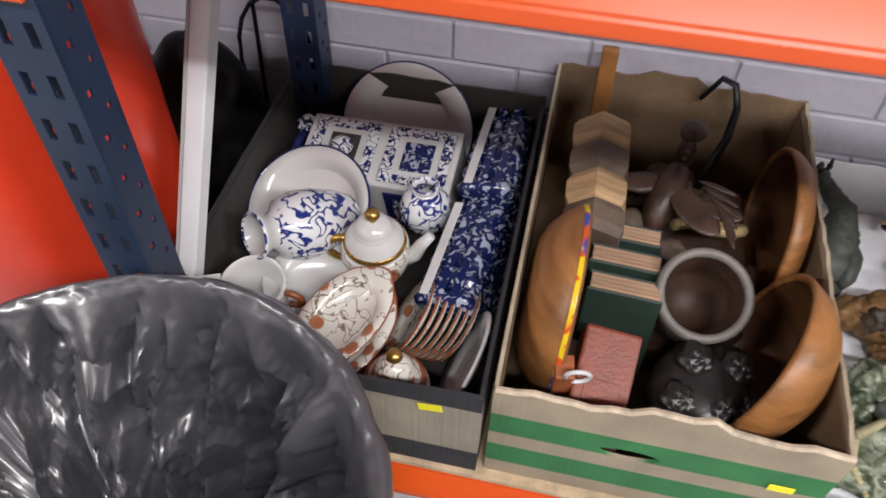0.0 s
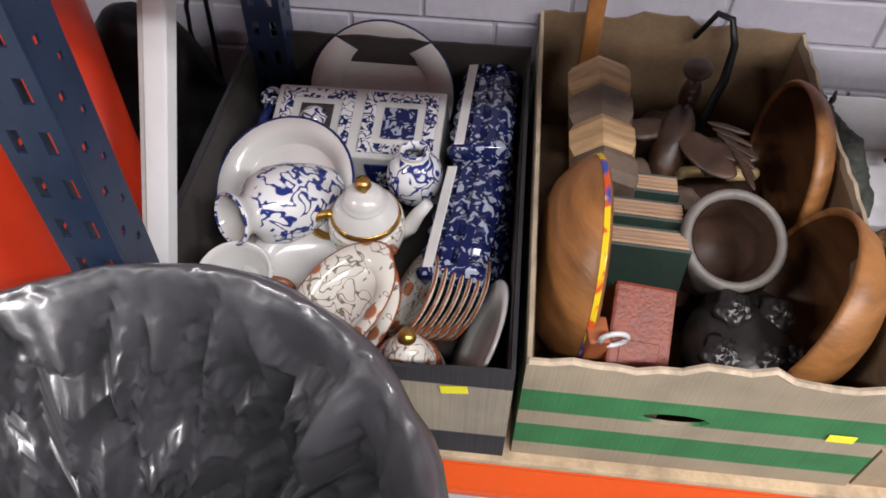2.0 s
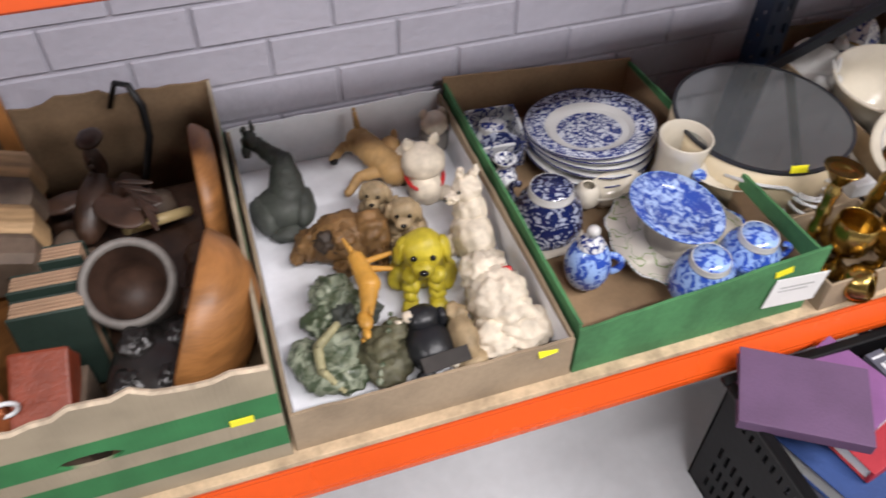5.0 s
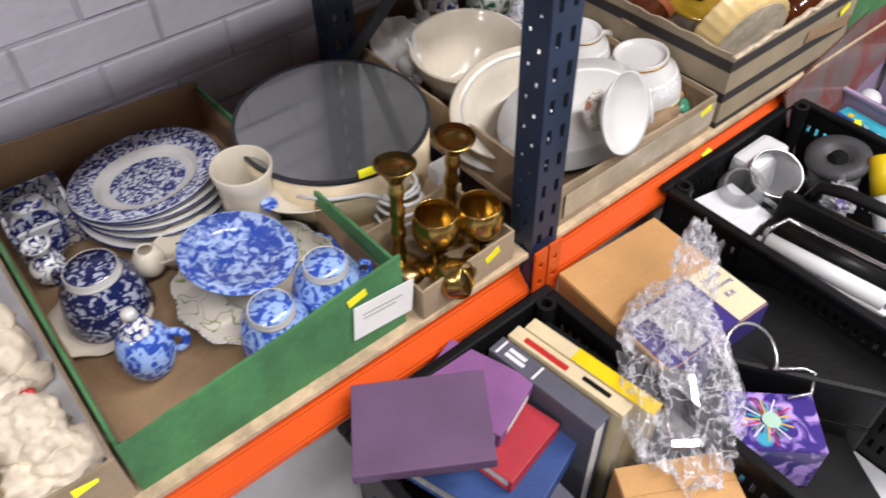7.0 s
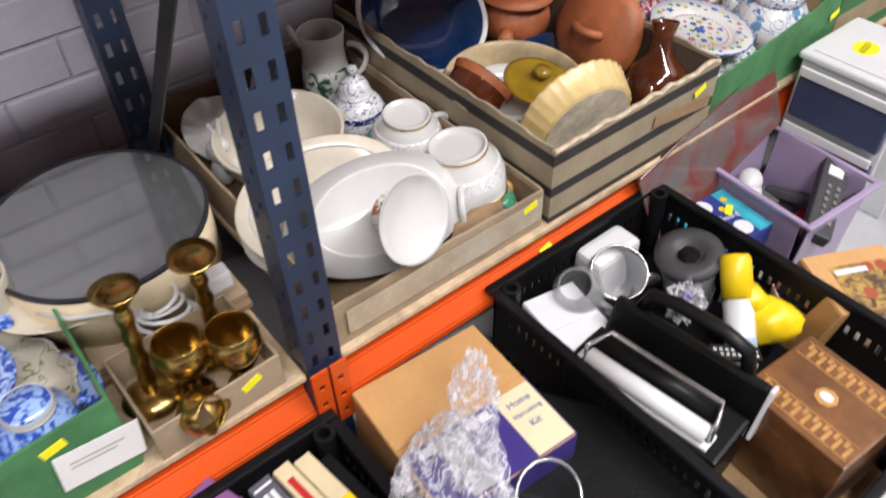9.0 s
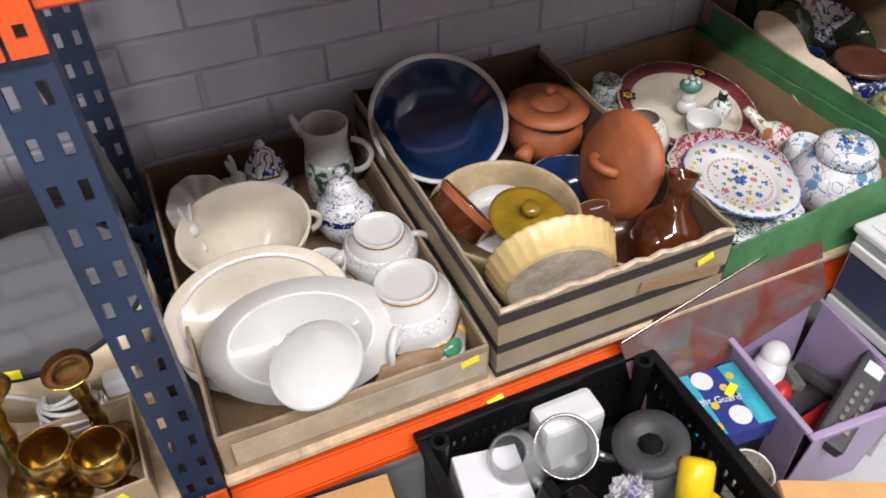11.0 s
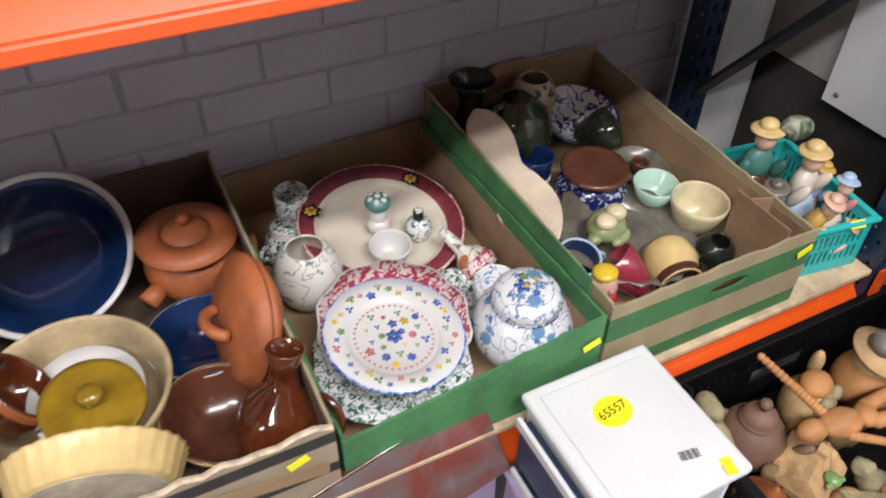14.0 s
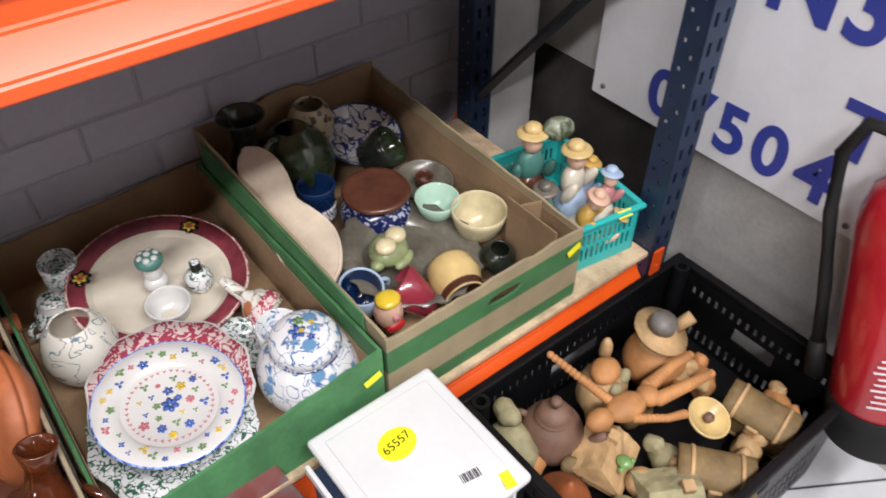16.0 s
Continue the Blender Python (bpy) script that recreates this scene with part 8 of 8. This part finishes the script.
for a, b, c, d in ((-0.145, 0.145, -0.145, -0.13), (-0.145, 0.145, 0.13, 0.145), (-0.145, -0.13, -0.1298, 0.1298), (0.13, 0.145, -0.1298, 0.1298)):
    part("rim", block(a, b, c, d, 0.247, 0.255, 0.003, 2), M["lilac"], tb)
part("filling", block(-0.1, 0.1, -0.1, 0.1, 0.0125, 0.12, 0.01), M["grey_plastic"], tb)
ph = thing("telephone_handset", "grey handset with buttons and a small screen", "telephone", pose(2.50, 0.255, 0.20, 16, -12, 24))
part("body", block(-0.10, 0.10, -0.026, 0.026, 0, 0.03, 0.005), M["grey_plastic"], ph)
part("screen", block(0.055, 0.08, -0.015, 0.015, 0.0302, 0.032), M["white_board"], ph)
for i in range(6):
    for j in range(2):
        part("button", block(-0.07 + i * 0.018, -0.06 + i * 0.018, -0.016 + j * 0.018, -0.008 + j * 0.018, 0.0302, 0.0335, 0.0006, 1), M["pewter"], ph)
figure("white_gadget", "white plastic pear-shaped gadget", "gadget", pose(2.45, 0.385, 0.17, 0, -20, 30), [(0, 0, 0, 0.05, 0.03, 0.022, 0), (0.03, 0, 0.01, 0.03, 0.026, 0.02, 0)], [M["white_plastic"]], 0.0, 1)
figure("red_toy", "shiny red and orange plastic toy parts", "toy", pose(2.41, 0.345, 0.15, 0, 0, 30), [(0, 0, 0, 0.05, 0.02, 0.018, 0), (0.03, -0.02, 0.01, 0.025, 0.02, 0.016, 0), (-0.02, -0.025, 0.005, 0.02, 0.018, 0.014, 1)], [M["collar"], M["orange"]], 0.003, 2)
for i, (x, y, a, mt) in enumerate(((2.50, 0.385, 70, "pewter"), (2.47, 0.28, 10, "collar"), (2.53, 0.33, 100, "grey_plastic"))):
    s_ = thing("plastic_gadget", "small plastic household gadget in the tub", "gadget", pose(x, y, 0.135 + i * 0.006, 20, 10, a))
    part("body", block(-0.05, 0.05, -0.014, 0.014, 0, 0.02, 0.005), M[mt], s_)
    part("tip", block(0.0505, 0.062, -0.008, 0.008, 0.004, 0.016, 0.002), M["silver"], s_)

# picture leaning between crate and shelf
pic = thing("framed_picture", "red and grey marbled glazed picture leaning on the rack", "picture", Matrix(((0.972, 0.0, -0.234, 2.185), (0.06, -0.966, 0.25, 0.405), (0.226, 0.257, 0.94, 0.17), (0, 0, 0, 1))))
part("panel", block(0, 0.42, -0.003, 0.003, 0, 0.17, 0.001, 1), M["marble_print"], pic)
part("frame", block(0, 0.42, -0.006, 0.0065, 0.1705, 0.176, 0.001, 1), M["brown_glaze"], pic)

# white drawer unit
du = thing("drawer_unit", "white plastic drawer tower with slate-blue drawers", "drawer unit", pose(2.715, 0.335, 0.001, 0, 0, 0))
part("lid", block(-0.108, 0.108, -0.125, 0.112, 0.405, 0.422, 0.008, 3), M["white_plastic"], du)
part("lid_panel", block(-0.088, 0.088, -0.105, 0.092, 0.4222, 0.4245, 0.001, 1), M["white_plastic"], du)
part("side", block(-0.098, -0.092, -0.11, 0.104, 0, 0.404, 0.002, 1), M["white_plastic"], du)
part("side", block(0.092, 0.098, -0.11, 0.104, 0, 0.404, 0.002, 1), M["white_plastic"], du)
part("back", block(-0.0918, 0.0918, 0.1, 0.104, 0, 0.404), M["white_plastic"], du)
for k in range(3):
    dr = part("drawer", block(-0.118, -0.1, -0.105, 0.09, 0.03 + k * 0.128, 0.125 + k * 0.128, 0.004, 2), M["drawer_front"], du)
    part("drawer_lip", block(-0.126, -0.1185, -0.105, 0.09, 0.126 + k * 0.128, 0.146 + k * 0.128, 0.003, 2), M["white_plastic"], dr)
tag = thing("lot_label", "round yellow printed lot label on the white lid", "label", pose(2.705, 0.362, 0.4255, 0, 0, 8))
part("disc", lathe([(0, 0), (0.03, 0), (0.03, 0.001), (0, 0.001)], 36, 1, 0.82), M["yellow"], tag)
lettering("65557", 0.019, M["black_plastic"], pose(0, 0.001, 0.0014), tag, "number", 0.0002)
lb = thing("barcode_label", "small white barcode label on the lid", "label", pose(2.755, 0.26, 0.4250, 0, 0, -10))
part("sheet", block(-0.018, 0.018, -0.01, 0.01, 0, 0.0008), M["white_board"], lb)
for k in range(11):
    part("bar", block(-0.015 + k * 0.0027, -0.0138 + k * 0.0027 + 0.0006 * (k % 3), -0.006, 0.008, 0.0009, 0.0012), M["grey_plastic"], lb)
sticker(2.79, 0.225, 0.4255, 0, 80, 0.026, 0.016)

# ---- crate of clay ornaments ----
crate(2.885, 3.445, 0.04, 0.43, 0.285, "black slotted plastic crate of clay teapots and ornaments")
# added black block under the ornaments, in place of the hidden crate bottom
und = thing("packing_box", "added dark filler block under the ornaments", "box", pose(3.165, 0.235, 0.009))
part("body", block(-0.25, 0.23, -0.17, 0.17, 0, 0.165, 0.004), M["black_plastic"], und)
ZC = 0.178
t = teapot("clay_teapot", "pale clay teapot with a wide hat-shaped lid", pose(3.262, 0.320, ZC, 4, 0, -115), 0.06, 0.10, M["clay_orange"], M["clay"], handle_on=False)
part("brim", moved(lathe([(0, 0), (0.05, 0.0), (0.052, 0.006), (0.03, 0.01), (0.026, 0.018), (0, 0.022)], 32), pose(0, 0, 0.125, -18, 10)), M["clay"], t, smooth=True)
part("crown", moved(lathe([(0, 0.0), (0.026, 0.0), (0.024, 0.02), (0, 0.026)], 24), pose(0, 0, 0.142, -18, 10)), M["pewter"], t, smooth=True)
part("finial", tube([(0.0, 0.03, 0.13), (0.0, 0.06, 0.15)], 0.012, 10), M["clay"], t, smooth=True)
teapot("clay_teapot", "brown clay teapot with a spiral lid", pose(2.995, 0.325, ZC, 0, 0, -60), 0.056, 0.095, M["clay_brown"], M["clay_brown"], lid_h=0.025)
figure("clay_teapot_figure", "pale clay pig-shaped teapot with painted leaves", "teapot", pose(3.130, 0.335, ZC, 0, 0, 20), [(0, 0, 0.05, 0.055, 0.045, 0.05, 0), (0.0, 0, 0.1, 0.03, 0.026, 0.018, 1), (0.05, 0.02, 0.095, 0.012, 0.012, 0.03, 0), (-0.02, -0.03, 0.09, 0.016, 0.01, 0.008, 2), (0.02, -0.03, 0.085, 0.016, 0.01, 0.01, 2), (-0.045, -0.01, 0.03, 0.014, 0.02, 0.03, 1)], [M["clay"], M["clay_orange"], M["clay_green"]], 0.002, 3)
figure("clay_figure", "greenish clay animal ornament", "figurine", pose(2.925, 0.345, ZC, 0, 0, 0), [(0, 0, 0.05, 0.036, 0.05, 0.045, 0), (0.01, 0.03, 0.10, 0.02, 0.03, 0.02, 0), (0.01, -0.03, 0.03, 0.03, 0.03, 0.03, 1)], [M["clay_green"], M["clay_orange"]], 0.006, 4)
figure("artist_lay_figure", "jointed pale wooden artist's lay figure lying down", "lay figure", pose(3.110, 0.250, 0.300, 0, 0, -9) @ Matrix.Scale(1.18, 4), [(-0.065, 0, 0.0, 0.022, 0.016, 0.015, 0), (-0.02, 0, 0.0, 0.032, 0.022, 0.016, 0), (0.02, 0, 0.0, 0.016, 0.018, 0.014, 0)] + limb((0.03, 0.012, 0), (0.075, 0.02, 0.004), 0.011, 0.009) + limb((0.078, 0.021, 0.004), (0.125, 0.028, -0.004), 0.009, 0.007) + limb((0.03, -0.012, 0), (0.075, -0.016, 0.004), 0.011, 0.009) + limb((0.078, -0.016, 0.004), (0.13, -0.012, -0.006), 0.009, 0.007) + limb((-0.035, 0.02, 0.002), (-0.05, 0.06, 0.01), 0.008, 0.007) + limb((-0.051, 0.063, 0.01), (-0.07, 0.115, 0.02), 0.007, 0.006) + limb((-0.02, -0.022, 0), (0.02, -0.04, -0.005), 0.007, 0.006) + limb((0.022, -0.041, -0.005), (0.05, -0.045, -0.01), 0.006, 0.007), [M["clay_orange"]], 0, 1)


def clay_house(at, w, d, h, mt, label):
    t = thing("clay_house_box", label, "ornament", at, "clay houses")
    part("house_wall", block(-w / 2, w / 2, -d / 2, d / 2, 0, h, 0.005), M[mt], t)
    bm = bmesh.new()
    vs = [bm.verts.new(c) for c in ((-w / 2 - 0.004, -d / 2 - 0.004, h), (w / 2 + 0.004, -d / 2 - 0.004, h), (w / 2 + 0.004, d / 2 + 0.004, h), (-w / 2 - 0.004, d / 2 + 0.004, h), (-w / 2 + 0.004, 0, h + d * 0.4), (w / 2 - 0.004, 0, h + d * 0.4))]
    for f in ((0, 1, 5, 4), (2, 3, 4, 5), (0, 4, 3), (1, 2, 5), (3, 2, 1, 0)):
        bm.faces.new([vs[i] for i in f])
    bmesh.ops.subdivide_edges(bm, edges=bm.edges, cuts=4, use_grid_fill=True)
    for v in bm.verts:
        v.co += Vector((0, 0, 0.004 * noise.noise(v.co * 70)))
    part("roof", bm, M[mt], t)
    part("chimney", block(w * 0.1, w * 0.1 + 0.02, -0.008, 0.012, h + d * 0.25, h + d * 0.5, 0.003), M["clay"], t)
    return t


def clay_chest(at, w, d, h, mt, label):
    """A rough clay trunk with a barrel lid, straps and a latch."""
    t = thing("clay_chest", label, "ornament", at, "clay chests")
    part("body", block(-w / 2, w / 2, -d / 2, d / 2, 0, h, 0.004), M[mt], t)
    n, rim = 10, 0.003
    bm = bmesh.new()
    ring = [(-(d / 2 + rim) * math.cos(math.pi * i / n), h + 0.0015 + d * 0.34 * math.sin(math.pi * i / n)) for i in range(n + 1)]
    ends = [[bm.verts.new((x + 0.002 * noise.noise(Vector((x * 60, y * 60, z * 60))), y, z + 0.002 * noise.noise(Vector((y * 80, x * 40, z * 40))))) for y, z in ring] for x in [-w / 2 - rim + (w + 2 * rim) * k / 12 for k in range(13)]]
    for a, b in zip(ends, ends[1:]):
        for i in range(n):
            bm.faces.new((a[i], a[i + 1], b[i + 1], b[i]))
        bm.faces.new((a[0], b[0], b[n], a[n]))
    bm.faces.new(ends[0])
    bm.faces.new(ends[-1])
    part("lid", bm, M[mt], t, smooth=True)
    for x in (-w * 0.34, w * 0.34):
        part("strap", moved(tube([(0, y * 1.02, z + 0.001) for y, z in ring], 0.004, 6, flat=0.5), pose(x, 0, 0)), M["clay"], t, smooth=True)
    part("latch", block(-0.011, 0.011, -d / 2 - 0.007, -d / 2 - 0.0005, h - 0.014, h + 0.010, 0.002, 1), M["clay"], t)
    part("foot", block(-w / 2 - 0.004, w / 2 + 0.004, -d / 2 - 0.004, d / 2 + 0.004, -0.006, -0.0005, 0.002, 1), M[mt], t)
    return t


clay_chest(pose(3.150, 0.106, ZC + 0.022, 14, 0, -52), 0.115, 0.066, 0.048, "clay_dark", "dark olive clay chest ornament with a latch")
clay_chest(pose(3.300, 0.125, ZC + 0.026, 14, 4, -76), 0.115, 0.066, 0.048, "clay_dark", "brown clay chest ornament with a latch")
clay_house(pose(3.055, 0.122, ZC + 0.02, 10, 0, -30), 0.095, 0.09, 0.045, "clay_green", "pale green-grey clay cottage teapot")
clay_house(pose(3.028, 0.238, ZC + 0.03, 10, 0, 24), 0.10, 0.09, 0.02, "clay", "pale clay slab ornament with a green frog")
figure("clay_frog", "tiny green clay frog", "figurine", pose(3.035, 0.2, ZC + 0.075), [(0, 0, 0, 0.012, 0.014, 0.008, 0), (-0.012, -0.006, -0.002, 0.008, 0.005, 0.004, 0), (0.012, -0.006, -0.002, 0.008, 0.005, 0.004, 0)], [M["petal_green"]])
t = thing("clay_cone", "ribbed pink-brown clay cone lid", "lid", pose(2.925, 0.225, ZC + 0.04, 8, 0, 0))
pr = [(0, 0)]
for k in range(14):
    pr += [(0.045 * (1 - k / 14) + 0.003, 0.003 + k * 0.0045), (0.045 * (1 - k / 14), 0.005 + k * 0.0045)]
part("cone", lathe(pr + [(0, 0.07)], 32), M["terracotta"], t, smooth=True)
t = vessel("clay_cup", "small yellow scalloped clay lid with a knob", pose(3.205, 0.170, ZC + 0.07, 16, 0, 0), [(0.01, 0), (0.036, 0.012), (0.038, 0.018)], M["straw"])
part("knob", lathe([(0, 0.008), (0.008, 0.01), (0.009, 0.02), (0, 0.024)], 14), M["clay_brown"], t, smooth=True)
vessel("clay_jug", "small clay jug with dark mouth", along((3.05, 0.175, ZC + 0.03), (3.03, 0.15, ZC + 0.08)), round_body(0.026, 0.05, 0.6, 0.5), M["clay"], inner=M["clay_brown"])
vessel("clay_jug", "small round clay pot", along((2.985, 0.16, ZC + 0.03), (2.975, 0.13, ZC + 0.08)), round_body(0.026, 0.05, 0.6, 0.5), M["clay_green"], inner=M["clay_brown"])
rq = random.Random(8)
for i, (x, y) in enumerate(((3.26, 0.27), (3.30, 0.24), (3.12, 0.17), (3.00, 0.24), (3.24, 0.10), (3.36, 0.12), (3.01, 0.09), (3.15, 0.27))):
    figure("clay_ornament", "small rough clay animal ornament", "ornament", pose(x, y, ZC, 0, 0, i * 50), [(0, 0, 0.03, 0.034, 0.024, 0.03, 0), (0.03, 0, 0.05, 0.018, 0.015, 0.016, 0), (-0.02, 0.01, 0.05, 0.016, 0.016, 0.014, 1)], [M[("clay", "clay_orange", "clay_green", "clay_dark")[i % 4]], M["clay"]], 0.006, i, "clay ornaments", 50)

# ---- end wall, sign and extinguisher ----
tagged(part("wall_end", block(3.575, 3.75, -3.6, 0.60, 0, 3.1), M["plaster"]), "rough grey rendered end wall", "wall", kind="structure")
# dark sheet added for the shade in the recess behind the end wall
tagged(part("panel_end", block(3.60, 3.75, 0.604, 1.095, 0, 0.47), M["kraft_dark"]), "added dark panel standing for the dim corner recess", "panel", kind="structure")
col = tagged(part("steel_column", block(3.43, 3.565, 1.0, 1.094, 0, 3.1, 0.004), M["grey_paint"]), "grey painted steel column at the wall corner", "column", kind="structure")
tagged(part("panel_upper", block(3.60, 3.75, 0.604, 1.095, 0.474, 3.1), M["grey_paint"]), "grey painted steel panel in the corner", "panel", kind="structure")
ang = thing("steel_angle", "grey horizontal steel rail fixed in the corner", "rail")
part("bar", block(3.57, 3.595, 0.62, 1.0, 0.74, 0.755), M["dark_steel"], ang)
sign = thing("sign_board", "white sign board with large navy lettering", "sign", pose(3.535, 0, 0))
part("board", block(-0.004, 0.004, -0.45, 0.79, 0.475, 1.35, 0.001, 1), M["white_board"], sign)
TXT = lambda y, z: pose(-0.0052, y, z, 90, 0, -90)
for ch, y in (("0", 0.612), ("7", 0.532), ("5", 0.452), ("0", 0.370), ("4", 0.280)):
    lettering(ch, 0.135, M["navy_print"], TXT(y, 0.548), sign, "lettering", 0.0008)
lettering("T", 0.135, M["navy_print"], TXT(0.235, 0.655), sign, "lettering", 0.0008)
for ch, y in (("D", 0.515), ("N", 0.405), ("3", 0.295)):
    lettering(ch, 0.16, M["navy_print"], TXT(y, 0.845), sign, "lettering", 0.0008)
for y, z in ((0.76, 0.50), (0.20, 0.495)):
    part("screw", moved(lathe([(0, 0), (0.006, 0), (0.005, 0.003), (0, 0.004)], 12), pose(-0.0045, y, z, 0, -90, 0)), M["pewter"], sign)
ext = thing("fire_extinguisher", "red fire extinguisher with a black hose and base", "fire extinguisher", pose(3.44, -0.015, 0.225, -14, 0, 0))
part("cylinder", lathe([(0, 0.07), (0.078, 0.07), (0.08, 0.075), (0.08, 0.42), (0.065, 0.47), (0.03, 0.5), (0, 0.5)], 40), M["ext_red"], ext, smooth=True)
part("base_ring", lathe([(0, 0), (0.08, 0), (0.083, 0.004), (0.083, 0.085), (0.0805, 0.088), (0.0805, 0.0705), (0, 0.0698)], 40), M["rubber"], ext, smooth=True)
for k in range(9):
    part("print_bar", moved(block(-0.03 + 0.004 * (k % 3), 0.03 - 0.005 * (k % 2), -0.0012, 0, 0, 0.0028), pose(-0.0795 * math.cos(radians(30)), -0.0795 * math.sin(radians(30)), 0.12 + k * 0.012, 0, 0, -60)), M["white_board"], ext)
part("hose", tube([(-0.02, 0.0, 0.52), (-0.03, 0.03, 0.56), (-0.04, 0.07, 0.57), (-0.045, 0.10, 0.52), (-0.045, 0.105, 0.42), (-0.04, 0.10, 0.28), (-0.04, 0.098, 0.17)], 0.011, 10), M["rubber"], ext, smooth=True)
part("nozzle", tube([(-0.04, 0.098, 0.17), (-0.04, 0.098, 0.10)], 0.014, 10, 0.018), M["rubber"], ext, smooth=True)
part("valve", block(-0.02, 0.02, -0.03, 0.03, 0.5, 0.54, 0.004), M["silver"], ext)
part("bracket", block(0.06, 0.135, -0.02, 0.02, 0.28, 0.33, 0.002), M["dark_steel"], ext)
lw = thing("floor_seam", "thin dark joint line in the concrete floor", "joint", pose(3.5, -0.03, 0.0012, 0, 0, -32))
part("line", block(-0.3, 0.4, -0.002, 0.002, 0, 0.0008), M["dark_steel"], lw)
sticker(1.924, 0.4545, 0.291, 20, 10)
